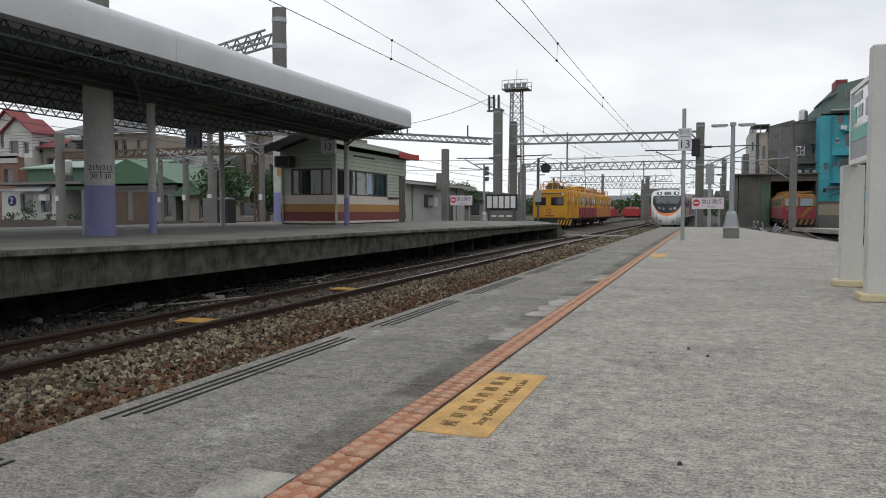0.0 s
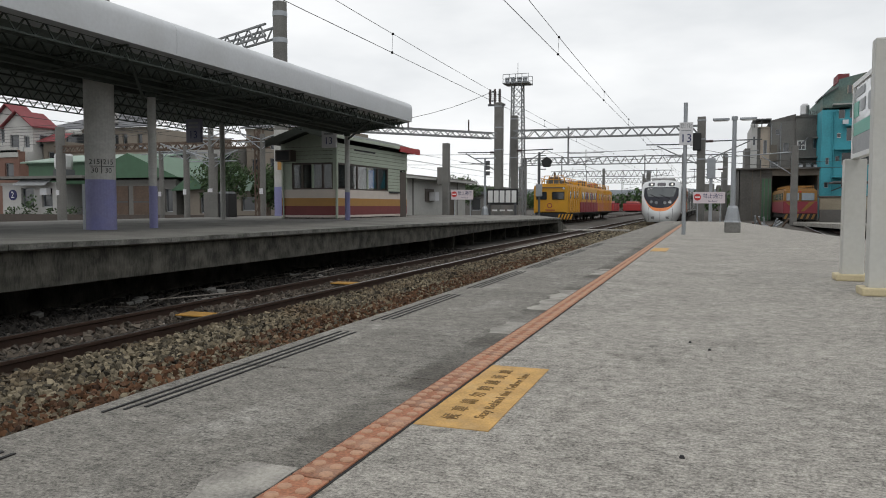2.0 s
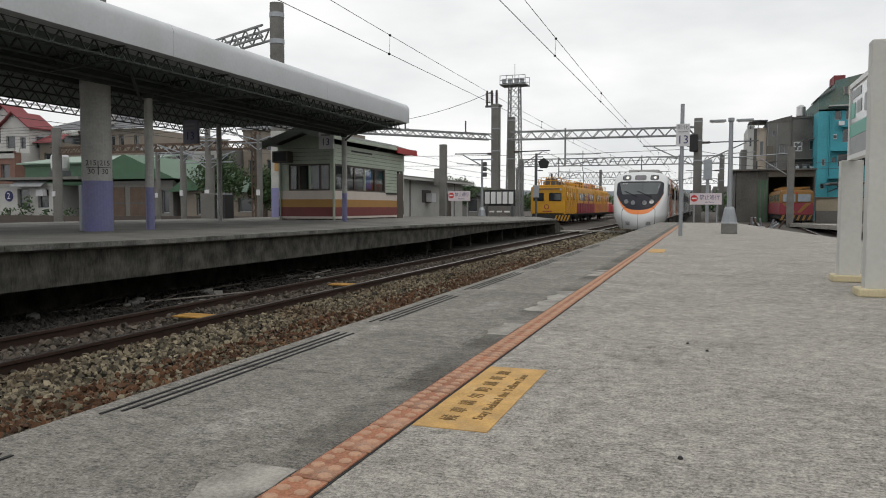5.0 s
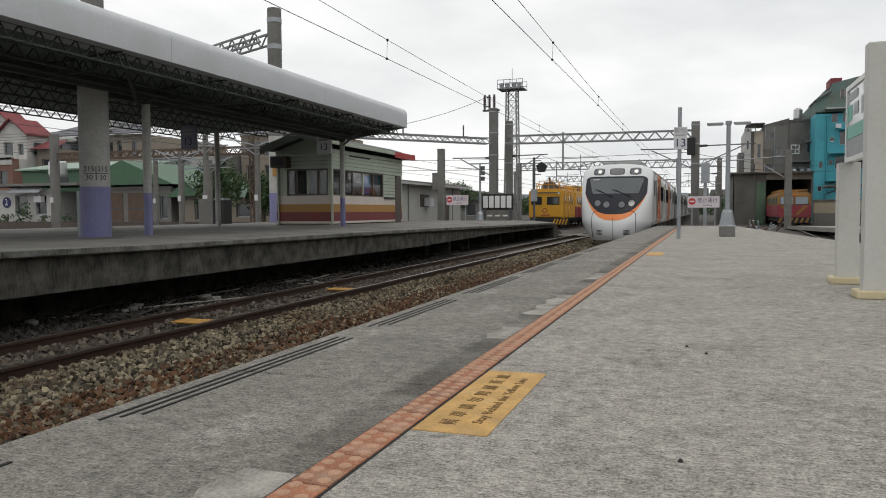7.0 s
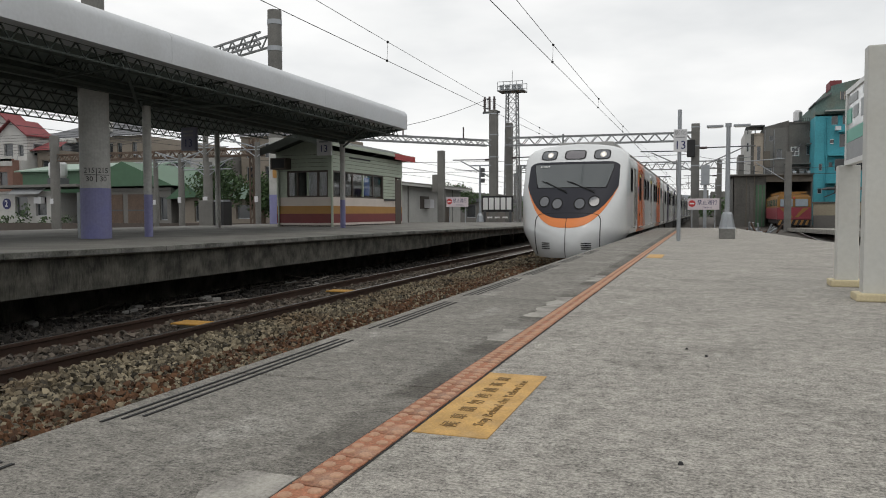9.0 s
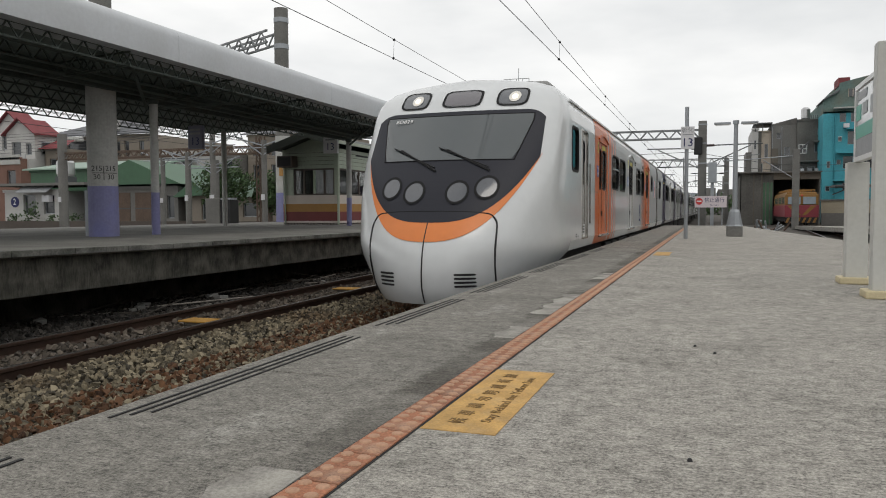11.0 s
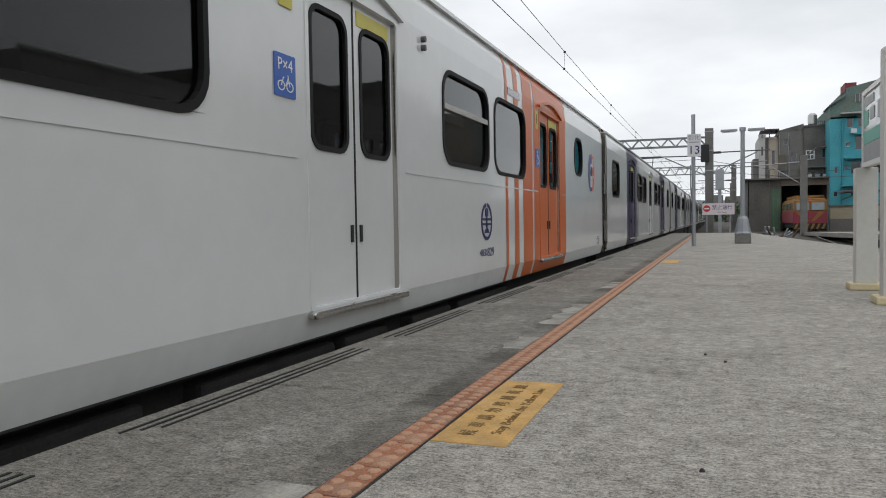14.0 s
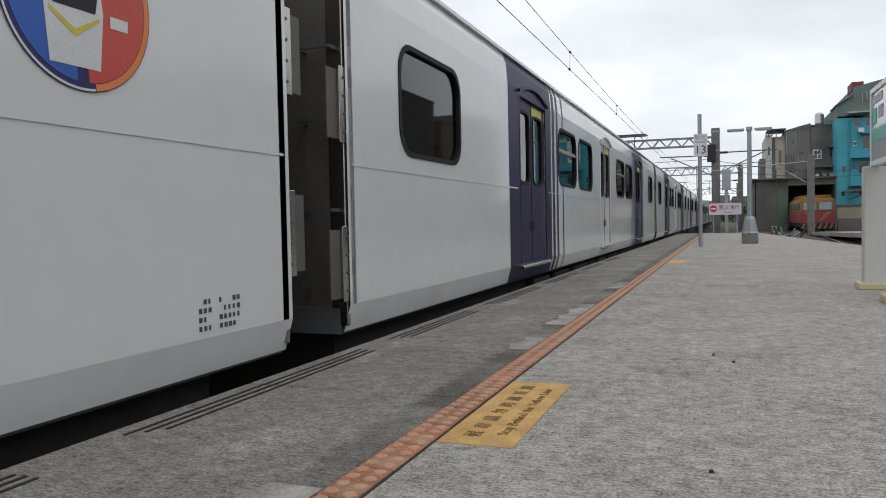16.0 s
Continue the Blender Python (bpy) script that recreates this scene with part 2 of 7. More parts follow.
M["train_purple"] = material("train_dark_purple", (0.022, 0.016, 0.06), 0.4, vary=0.05, scale=0.8, fine=8, bump=0.012, spec=0.15)
M["train_mask"] = material("windscreen_surround_grey", (0.024, 0.025, 0.033), 0.42, vary=0.08, scale=2, spec=0.2, bump=0.01)
M["train_roof"] = material("train_roof_grey", (0.30, 0.30, 0.29), 0.6, vary=0.15, scale=2)
M["rubber"] = material("black_rubber_gasket", (0.01, 0.01, 0.011), 0.6, vary=0.1, spec=0.2)
M["chrome"] = material("brushed_stainless", (0.42, 0.40, 0.37), 0.24, metal=1.0, vary=0.08, stretch=(1, 6, 1), bump=0.04)
M["polished"] = material("polished_sill_steel", (0.55, 0.54, 0.52), 0.16, metal=1.0, vary=0.06, stretch=(1, 8, 1), bump=0.02)
M["under"] = material("sooty_underframe", (0.03, 0.028, 0.026), 0.85, vary=0.4, scale=6)
M["gangway"] = material("grey_gangway_shield", (0.10, 0.095, 0.085), 0.55, vary=0.25, scale=4, metal=0.2)
M["interior"] = material("carriage_lining", (0.10, 0.10, 0.105), 0.7, vary=0.1)
M["seat"] = material("blue_seat_cloth", (0.05, 0.07, 0.16), 0.9, vary=0.2)
M["glass"] = glass_material("tinted_train_glass", (0.13, 0.14, 0.145))
M["lens"] = material("headlamp_lens", (0.75, 0.72, 0.66), 0.12, vary=0.05, coat=1.0, bump=0)
M["lit_lens"] = material("lit_headlamp", (0.9, 0.85, 0.75), 0.15, vary=0.05, emit=1.1, bump=0)
M["lamp_cover"] = material("grey_lamp_cover", (0.075, 0.08, 0.09), 0.15, vary=0.08, coat=1.0, bump=0)
M["display"] = material("dark_destination_blind", (0.12, 0.11, 0.12), 0.25, vary=0.1, coat=0.8, bump=0)
M["blue_sticker"] = material("blue_sticker", (0.02, 0.10, 0.42), 0.35, vary=0.05)
M["yellow_sticker"] = material("yellow_sticker", (0.55, 0.48, 0.06), 0.4, vary=0.08)
M["red_sticker"] = material("red_sticker", (0.52, 0.06, 0.04), 0.35, vary=0.1)
M["sky_sticker"] = material("pale_sticker", (0.62, 0.62, 0.64), 0.35, vary=0.1)


# ---- mesh helpers ----
def box(bm, x0, x1, y0, y1, z0, z1, bevel=0.0):
    m = Matrix.Translation(((x0 + x1) / 2, (y0 + y1) / 2, (z0 + z1) / 2)) @ Matrix.Diagonal((abs(x1 - x0), abs(y1 - y0), abs(z1 - z0), 1))
    made = bmesh.ops.create_cube(bm, size=1, matrix=m)
    if bevel:
        edges = list({e for v in made["verts"] for e in v.link_edges})
        bmesh.ops.bevel(bm, geom=edges, offset=bevel, segments=2, affect="EDGES", profile=0.6)
    return bm


def rod(bm, a, b, r, r2=None, sides=8, caps=True):
    a, b = Vector(a), Vector(b)
    d = b - a
    m = Matrix.Translation((a + b) / 2) @ d.to_track_quat("Z", "Y").to_matrix().to_4x4()
    bmesh.ops.create_cone(bm, cap_ends=caps, segments=sides, radius1=r, radius2=r if r2 is None else r2, depth=d.length, matrix=m)
    return bm


def bar(bm, a, b, w, h):
    """A square bar from a to b."""
    a, b = Vector(a), Vector(b)
    d = b - a
    m = Matrix.Translation((a + b) / 2) @ d.to_track_quat("Z", "Y").to_matrix().to_4x4() @ Matrix.Diagonal((w, h, d.length, 1))
    bmesh.ops.create_cube(bm, size=1, matrix=m)
    return bm


def poly(bm, points, depth=None):
    """A flat face through points, drawn out by the vector depth."""
    vs = [bm.verts.new(p) for p in points]
    f = bm.faces.new(vs)
    if depth:
        made = bmesh.ops.extrude_face_region(bm, geom=[f])
        bmesh.ops.translate(bm, verts=[v for v in made["geom"] if isinstance(v, bmesh.types.BMVert)], vec=depth)
        bmesh.ops.recalc_face_normals(bm, faces=bm.faces)
    return bm


def mesh_of(name, bm, mat, smooth=False):
    bmesh.ops.recalc_face_normals(bm, faces=bm.faces)
    me = bpy.data.meshes.new(name)
    bm.to_mesh(me)
    bm.free()
    for m in mat if isinstance(mat, (list, tuple)) else [mat]:
        me.materials.append(m)
    if smooth:
        for p in me.polygons:
            p.use_smooth = True
        me.set_sharp_from_angle(angle=radians(38))
    return me


def part(name, bm, mat, parent, label="", smooth=False):
    ob = new(name, mesh_of(name, bm, mat, smooth))
    ob.parent = parent
    return tagged(ob, label)


def thing(name, x, y, z, label, category, group="", kind="", rz=0):
    ob = new(name)
    ob.matrix_basis = pose(x, y, z, 0, 0, rz)
    ob.empty_display_size = 0.2
    return tagged(ob, label, category, group, kind)


def solid(name, bm, mat, label, category="", group="", kind="", smooth=False):
    return tagged(new(name, mesh_of(name, bm, mat, smooth)), label, category, group, kind)


def B():
    return bmesh.new()


def writing(name, body, size, mat, parent, m, align="CENTER", width=0.0):
    """Flat letters as a mesh, in the built-in font."""
    cu = bpy.data.curves.new(name, "FONT")
    cu.body, cu.size, cu.align_x, cu.align_y, cu.resolution_u = body, size, align, "CENTER", 2
    cu.extrude = 0.0008
    tmp = bpy.data.objects.new(name, cu)
    scene.collection.objects.link(tmp)
    bpy.context.view_layer.update()
    me = bpy.data.meshes.new_from_object(tmp.evaluated_get(bpy.context.evaluated_depsgraph_get()))
    bpy.data.objects.remove(tmp)
    bpy.data.curves.remove(cu)
    if width and len(me.vertices):
        xs = [v.co.x for v in me.vertices]
        k = width / max(1e-4, max(xs) - min(xs))
        for v in me.vertices:
            v.co.x *= k
    me.materials.clear()
    me.materials.append(mat)
    ob = new(name, me)
    ob.parent = parent
    ob.matrix_basis = m
    return ob


def rounded(y0, y1, z0, z1, r, n=5):
    """Outline of a rounded rectangle as (y, z) pairs, anticlockwise."""
    out = []
    for cy, cz, a0 in ((y1 - r, z0 + r, -90), (y1 - r, z1 - r, 0), (y0 + r, z1 - r, 90), (y0 + r, z0 + r, 180)):
        for i in range(n + 1):
            a = radians(a0 + 90 * i / n)
            out.append((cy + r * math.cos(a), cz + r * math.sin(a)))
    return out


def ring(bm, outer, inner, x0, x1):
    """A frame between two outlines of equal count in the y-z plane, from x0 to x1."""
    k = len(outer)
    rows = [[bm.verts.new((x, y, z)) for y, z in o] for o, x in ((outer, x0), (outer, x1), (inner, x1), (inner, x0))]
    for a in range(4):
        for i in range(k):
            bm.faces.new((rows[a][i], rows[a][(i + 1) % k], rows[(a + 1) % 4][(i + 1) % k], rows[(a + 1) % 4][i]))
    return bm


def plate(bm, outline, x0, x1):
    """A plate with the outline in the y-z plane, from x0 to x1."""
    return poly(bm, [(x0, y, z) for y, z in outline], (x1 - x0, 0, 0))


def lathe(bm, profile, sides=16, at=(0, 0, 0)):
    rows = []
    for r, z in profile:
        rows.append([bm.verts.new((at[0] + r * math.cos(2 * math.pi * i / sides), at[1] + r * math.sin(2 * math.pi * i / sides), at[2] + z))
                     for i in range(sides)])
    for a, b in zip(rows, rows[1:]):
        for i in range(sides):
            bm.faces.new((a[i], a[(i + 1) % sides], b[(i + 1) % sides], b[i]))
    bm.faces.new(rows[-1])
    bm.faces.new(rows[0][::-1])
    return bm


def lattice(bm, a, b, up, depth, pitch, r):
    """A flat lattice girder from a to b: two chords and a zigzag."""
    a, b, up = Vector(a), Vector(b), Vector(up).normalized() * depth
    bar(bm, a, b, r * 2, r * 2), bar(bm, a + up, b + up, r * 2, r * 2)
    n = max(2, round((b - a).length / pitch))
    for i in range(n):
        p, q, m = a.lerp(b, i / n), a.lerp(b, (i + 1) / n), a.lerp(b, (i + 0.5) / n) + up
        bar(bm, p, m, r * 1.3, r * 1.3), bar(bm, m, q, r * 1.3, r * 1.3)
    return bm


RAIL_Z = -0.76


# ---- ground, tracks and platforms ----
bm = B()
bmesh.ops.create_grid(bm, x_segments=60, y_segments=60, size=450, matrix=Matrix.Translation((0, 250, -0.93)))
solid("ground", bm, M["soil"], "dark oily gravel ground of a railway yard", "ground", kind="structure")


def rail_mesh(length):
    bm = B()
    prof = [(-.065, 0), (.065, 0), (.065, .012), (.012, .03), (.012, .105), (.034, .118), (.034, .148), (.028, .153), (-.028, .153), (-.034, .148),
            (-.034, .118), (-.012, .105), (-.012, .03), (-.065, .012)]
    poly(bm, [(x, 0, z) for x, z in prof], (0, length, 0))
    box(bm, -.026, .026, 0, length, .1525, .1545)
    me = mesh_of("rail", bm, [M["rail"], M["rail_top"]])
    for p in me.polygons:
        if p.center.z > .151 and abs(p.normal.z) > .9:
            p.material_index = 1
    return me


SLEEPER = mesh_of("sleeper", box(B(), -1.05, 1.05, -.12, .12, -.14, .0, .02), M["sleeper"])


def track(x, y0, y1, label, sleepers=60, name="railway_track"):
    ob = thing(name, x, y0, RAIL_Z - .153, label, "railway track", "tracks of the yard", "structure")
    me = rail_mesh(y1 - y0)
    for s in (-1, 1):
        r = new("rail", me)
        r.parent, r.matrix_basis = ob, pose(s * .5335 + s * .033, 0, 0)
    for i in range(sleepers):
        s = new("sleeper", SLEEPER)
        s.parent, s.matrix_basis = ob, pose(0, .3 + i * .62, -.002)
    return ob


track(-3.43, -30, 330, "rusty running line beside the platform edge")
visible_track = track(-6.68, -25, 330, "rust-brown rails in ballast between the two platforms", 110)
track(-12.6, 52, 330, "siding on which the yellow works train stands", 60)
track(-22.5, -30, 330, "line on the far side of the other platform", 80)
track(-26.5, -30, 330, "outer yard line before the workshops", 80)


M["stone_brown"] = material("brown_track_stone", (0.085, 0.07, 0.055), 0.95, vary=0.3, scale=5, fine=60, bump=0.3, island=0.6)


def stones(name, n, x0, x1, y0, y1, size, z, mat, label, keep_off=()):
    """Crushed ballast as one mesh of irregular angular stones."""
    rng = np.random.RandomState(n)
    base = np.array([(1, 1, 1), (1, -1, -1), (-1, 1, -1), (-1, -1, 1), (1.5, 0, 0), (-1.5, 0, 0), (0, 1.5, 0), (0, -1.5, 0), (0, 0, 1.4), (0, 0, -1.4)], float)
    hull = B()
    vs = [hull.verts.new(p) for p in base]
    bmesh.ops.convex_hull(hull, input=vs)
    hull.verts.ensure_lookup_table()
    base = np.array([v.co[:] for v in hull.verts])
    hull.verts.index_update()
    faces = np.array([[v.index for v in f.verts] for f in hull.faces if len(f.verts) == 3])
    hull.free()
    xs, ys = rng.uniform(x0, x1, n), rng.uniform(0, 1, n) ** 1.5 * (y1 - y0) + y0
    ok = np.ones(n, bool)
    for k in keep_off:
        ok &= np.abs(xs - k) > .075
    xs, ys = xs[ok], ys[ok]
    n = len(xs)
    q = rng.normal(size=(n, 4))
    q /= np.linalg.norm(q, axis=1)[:, None]
    w, a, b, c = q.T
    R = np.stack([1 - 2 * (b * b + c * c), 2 * (a * b - c * w), 2 * (a * c + b * w), 2 * (a * b + c * w), 1 - 2 * (a * a + c * c), 2 * (b * c - a * w),
                  2 * (a * c - b * w), 2 * (b * c + a * w), 1 - 2 * (a * a + b * b)], 1).reshape(n, 3, 3)
    s = rng.uniform(.55, 1.2, (n, 1, 1)) * size * rng.uniform(.6, 1.3, (n, 1, 3))
    v = (base[None] * rng.uniform(.75, 1.2, (n, len(base), 1)) * s) @ np.transpose(R, (0, 2, 1))
    v += np.stack([xs, ys, z + rng.uniform(-.02, .03, n)], 1)[:, None]
    f = faces[None] + (np.arange(n) * len(base))[:, None, None]
    me = bpy.data.meshes.new(name)
    me.from_pydata(v.reshape(-1, 3).tolist(), [], f.reshape(-1, 3).tolist())
    me.materials.append(mat)
    return tagged(new(name, me), label, "ballast", kind="stuff")


stones("ballast", 21000, -6.2, -4.0, 2.5, 22, .0205, -.885, M["stone"], "loose grey-brown crushed ballast beside the rails", (-6.11,))
stones("ballast", 6500, -5.0, -4.0, 2.5, 30, .021, -.87, M["stone_rust"], "rust-stained ballast under the platform edge")
stones("ballast", 4200, -7.2, -6.15, 3, 26, .026, -.895, M["stone_brown"], "ballast between the two rails", (-6.11, -7.25))
stones("ballast", 5200, -9.4, -7.3, 4, 26, .028, -.91, M["stone_shaded"], "near-black ballast, the other platform's shade put into its colour", (-7.25,))
stones("ballast", 5500, -6.2, -3.9, 22, 75, .042, -.885, M["stone"], "distant ballast along the running line", (-6.11,))

# our platform: a concrete slab that narrows towards its end
bm = B()
edge_l, rim = -.972, [(-40, 3.25), (10, 3.2), (15.5, 3.05), (23.5, 2.2), (34.5, 1.2)]
poly(bm, [(edge_l, -40, 0)] + [(x, y, 0) for y, x in rim] + [(edge_l, 34.5, 0)], (0, 0, -.22))
platform_top = bm
bm = B()
poly(bm, [(-1.81, -40, -.22)] + [(x - .12, y, -.22) for y, x in rim] + [(-1.81, 34.3, -.22)], (0, 0, -.75))
base_wall = bm
platform = solid("platform", platform_top, M["concrete"], "grey brushed concrete island platform, worn and stained", "platform", kind="structure")

y = -40.0
rng = random.Random(12)
while y < 34.4:
    y1 = min(34.5, y + 6.1)
    part("edge_slab", box(B(), -1.93, -.9735, y + .004, y1 - .004, -.22, -.0005, .008), M["concrete_edge"], platform, "darker worn concrete edge slab")
    y = y1


def ragged(x0, x1, y0, y1, z, seed, step=.035):
    """A thin patch with a broken outline."""
    r = random.Random(seed)
    n = max(3, int((y1 - y0) / step))
    left = [(x0 + r.uniform(-.008, .008) + .018 * math.sin(.7 * i + seed), y0 + (y1 - y0) * i / n) for i in range(n + 1)]
    right = [(x1 + r.uniform(-.006, .0), y0 + (y1 - y0) * i / n) for i in range(n + 1)]
    bm = B()
    poly(bm, [(x, y, z) for x, y in left + right[::-1]], (0, 0, .0014))
    return bm


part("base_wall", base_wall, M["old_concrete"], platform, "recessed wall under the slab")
# pale patches beside the warning tiles
for i, (y0, y1, x0) in enumerate(((1.32, 1.66, -1.14), (3.8, 4.2, -1.10), (4.75, 5.95, -1.10), (7.4, 8.1, -1.09))):
    solid("mortar_patch", ragged(x0, -.975, y0, y1, 0, 20 + i, .04), M["concrete_light"], "pale mortar patch beside the warning tiles", "repair patch", "pale mortar patches", "structure")

# black anti-slip grooves along the edge
for y0, y1 in ((-.1, 1.5), (1.9, 3.58), (3.97, 5.36), (5.8, 7.5), (7.9, 9.5), (10.0, 11.6), (12.1, 13.6)):
    strip = thing("anti_slip_strip", -1.80, y0, 0, "three black anti-slip grooves near the platform edge", "anti-slip strip", "edge grooves", "structure")
    for k, dx in enumerate((-.045, -.003, .04)):
        part("groove", box(B(), dx - .006, dx + .006, 0 + .05 * k, y1 - y0, .0005, .0035), M["black_groove"], strip)


def far_edge(y):
    """Height of the other platform's edge, which falls towards its end."""
    return float(np.interp(y, (-30, 7, 10, 20, 43), (.19, .18, .15, .13, -.03)))


bm = B()
ys = [-30, -15, 0] + [3 + 1.0 * k for k in range(42)]
rows = [[bm.verts.new(p) for p in ((-8.3, y, far_edge(y)), (-9.6, y, .17 if y < 36 else .1), (-20.5, y, .17 if y < 36 else .1))] for y in ys]
for a, b in zip(rows, rows[1:]):
    for i in range(2):
        bm.faces.new((a[i], a[i + 1], b[i + 1], b[i]))
made = bmesh.ops.extrude_face_region(bm, geom=bm.faces[:])
bmesh.ops.translate(bm, verts=[v for v in made["geom"] if isinstance(v, bmesh.types.BMVert)], vec=(0, 0, -.1))
far_platform = solid("far_platform", bm, M["far_top"], "low island platform with grey paving under a canopy", "platform", kind="structure")
bm = B()
rows = []
for y in ys:
    t, bt = far_edge(y) - .02, -.42 if y < 22 else float(np.interp(y, (22, 30, 44), (-.42, -.3, -.3)))
    rows.append([bm.verts.new(p) for p in ((-8.33, y, t), (-8.33, y, bt), (-8.9, y, bt), (-8.9, y, t - .09))])
for a, b in zip(rows, rows[1:]):
    for i in range(4):
        bm.faces.new((a[i], a[(i + 1) % 4], b[(i + 1) % 4], b[i]))
bm.faces.new(rows[0]), bm.faces.new(rows[-1][::-1])
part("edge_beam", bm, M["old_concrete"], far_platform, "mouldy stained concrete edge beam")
part("back_wall", box(B(), -10.0, -9.7, -30, 43, -.95, .06), M["old_concrete"], far_platform, "wall under the slab, its shade put into near-black concrete")
for y in (24, 26.5, 29, 31.5, 34, 36.5, 39, 41.5):
    part("bracket", box(B(), -9.7, -8.95, y - .07, y + .07, -.9, -.31), M["old_concrete"], far_platform)
# coping lip
bm = B()
for a, b in zip(ys, ys[1:]):
    va, vb = [[bm.verts.new((x, y, far_edge(y) + dz)) for x, dz in ((-8.37, -.07), (-8.375, .004), (-8.2, .006), (-8.2, -.07))] for y in (a, b - .015)]
    for k in range(4):
        bm.faces.new((va[k], va[(k + 1) % 4], vb[(k + 1) % 4], vb[k]))
    bm.faces.new(va), bm.faces.new(vb)
part("coping", bm, M["coping"], far_platform, "mossy weathered coping")
# end ramp
poly(b2 := B(), [(-8.35, 44, -.05), (-8.35, 47.5, -.9), (-8.35, 44, -.9)], (-12, 0, 0))
part("end_ramp", b2, M["old_concrete"], far_platform)


# ---- the arriving electric train ----
W_SIDE = 1.445
SECTION = [(1.40, .066), (1.445, .22), (1.445, 1.0), (1.445, 2.02), (1.43, 2.2), (1.38, 2.34), (1.25, 2.47), (1.0, 2.56), (.6, 2.62), (0, 2.645)]


def half_width(z):
    zs = [-.55, -.2, .066, .22, 2.02, 2.2, 2.34, 2.47, 2.56, 2.62, 2.645]
    ws = [1.10, 1.26, 1.40, 1.445, 1.445, 1.43, 1.38, 1.25, 1.0, .6, .0]
    return float(np.interp(z, zs, ws))


def smooth_interp(z, zs, vs):
    """Interpolation with its corners rounded over about 30 cm."""
    return float(np.mean(np.interp([z + d for d in (-.16, -.12, -.08, -.04, 0, .04, .08, .12, .16)], zs, vs)))


def nose_front(z):
    """How far the centre line of the nose lies behind its tip at height z."""
    return smooth_interp(z, (-.6, -.47, -.33, -.1, .12, .3, .51, .66, .9, 1.27, 1.37, 1.98, 2.26, 2.5, 2.6, 2.645), (.24, .07, .01, 0, .03, .09, .24, .35, .51, .83, .92, 1.43, 1.68, 1.97, 2.14, 2.32))


def nose_round(z):
    return smooth_interp(z, (-.5, .0, .35, .7, 1.3, 2.1, 2.65), (2.0, 1.95, 1.65, 1.2, .68, .36, .18))


def nose_y(x, z):
    """Depth behind the tip of the nose's surface at (x, z)."""
    k = min(1.0, abs(x) / max(1e-3, half_width(z)))
    return nose_front(z) + nose_round(z) * (1 - (1 - k ** 2.2) ** (1 / 2.2))


UP = .76
NOSE = -21.16
NOSE_END = NOSE + 2.51


def shifted(bm):
    bmesh.ops.translate(bm, verts=bm.verts, vec=(0, 0, UP))
    return bm


def tpart(name, bm, mat, parent, label="", smooth=False):
    return part(name, shifted(bm), mat, parent, label, smooth)


def side_wall(bm, side, y0, y1, holes):
    """The flat side from z .22 to 2.02 with openings, as a grid of panels with 5 cm thickness at the openings."""
    ycut = sorted({y0, y1, *[v for h in holes for v in h[:2]]})
    zcut = sorted({.22, 2.02, *[v for h in holes for v in h[2:]]})
    x = side * W_SIDE
    for a, b in zip(ycut, ycut[1:]):
        for c, d in zip(zcut, zcut[1:]):
            my, mz = (a + b) / 2, (c + d) / 2
            if any(h[0] < my < h[1] and h[2] < mz < h[3] for h in holes):
                continue
            bm.faces.new([bm.verts.new(p) for p in ((x, a, c), (x, b, c), (x, b, d), (x, a, d))])
    for h in holes:
        xi = side * (W_SIDE - .06)
        pts = [(h[0], h[2]), (h[1], h[2]), (h[1], h[3]), (h[0], h[3])]
        for (ya, za), (yb, zb) in zip(pts, pts[1:] + pts[:1]):
            bm.faces.new([bm.verts.new(p) for p in ((x, ya, za), (x, yb, zb), (xi, yb, zb), (xi, ya, za))])


def train_window(car, side, y0, y1, z0, z1, r=.17, bar_at=None):
    x = side * W_SIDE
    frame_ob = tpart("window", ring(B(), rounded(y0 - .022, y1 + .022, z0 - .022, z1 + .022, r + .02), rounded(y0 + .012, y1 - .012, z0 + .012, z1 - .012, r),
                                    x - side * .05, x + side * .008), M["rubber"], car, "dark tinted window in a black gasket")
    tpart("corner_fill", ring(B(), [(min(max(y, y0 - .002), y1 + .002), min(max(z, z0 - .002), z1 + .002)) for y, z in rounded(y0 - .1, y1 + .1, z0 - .1, z1 + .1, .001)],
                              rounded(y0 + .012, y1 - .012, z0 + .012, z1 - .012, r), x - side * .045, x - side * .02), M["rubber"], frame_ob)
    tpart("pane", plate(B(), rounded(y0, y1, z0, z1, r), x - side * .03, x - side * .022), M["glass"], frame_ob)
    if r > .12:
        tpart("corner_plate", ring(B(), rounded(y0 - .003, y1 + .003, z0 - .003, z1 + .003, .001), rounded(y0 - .008, y1 + .008, z0 - .008, z1 + .008, r + .006),
                                   x - side * .012, x + side * .001), M["train_white"], frame_ob)
    if bar_at:
        tpart("sash_bar", box(B(), x - side * .02, x + side * .006, y0 + .02, y1 - .02, bar_at - .022, bar_at + .022), M["chrome"], frame_ob)


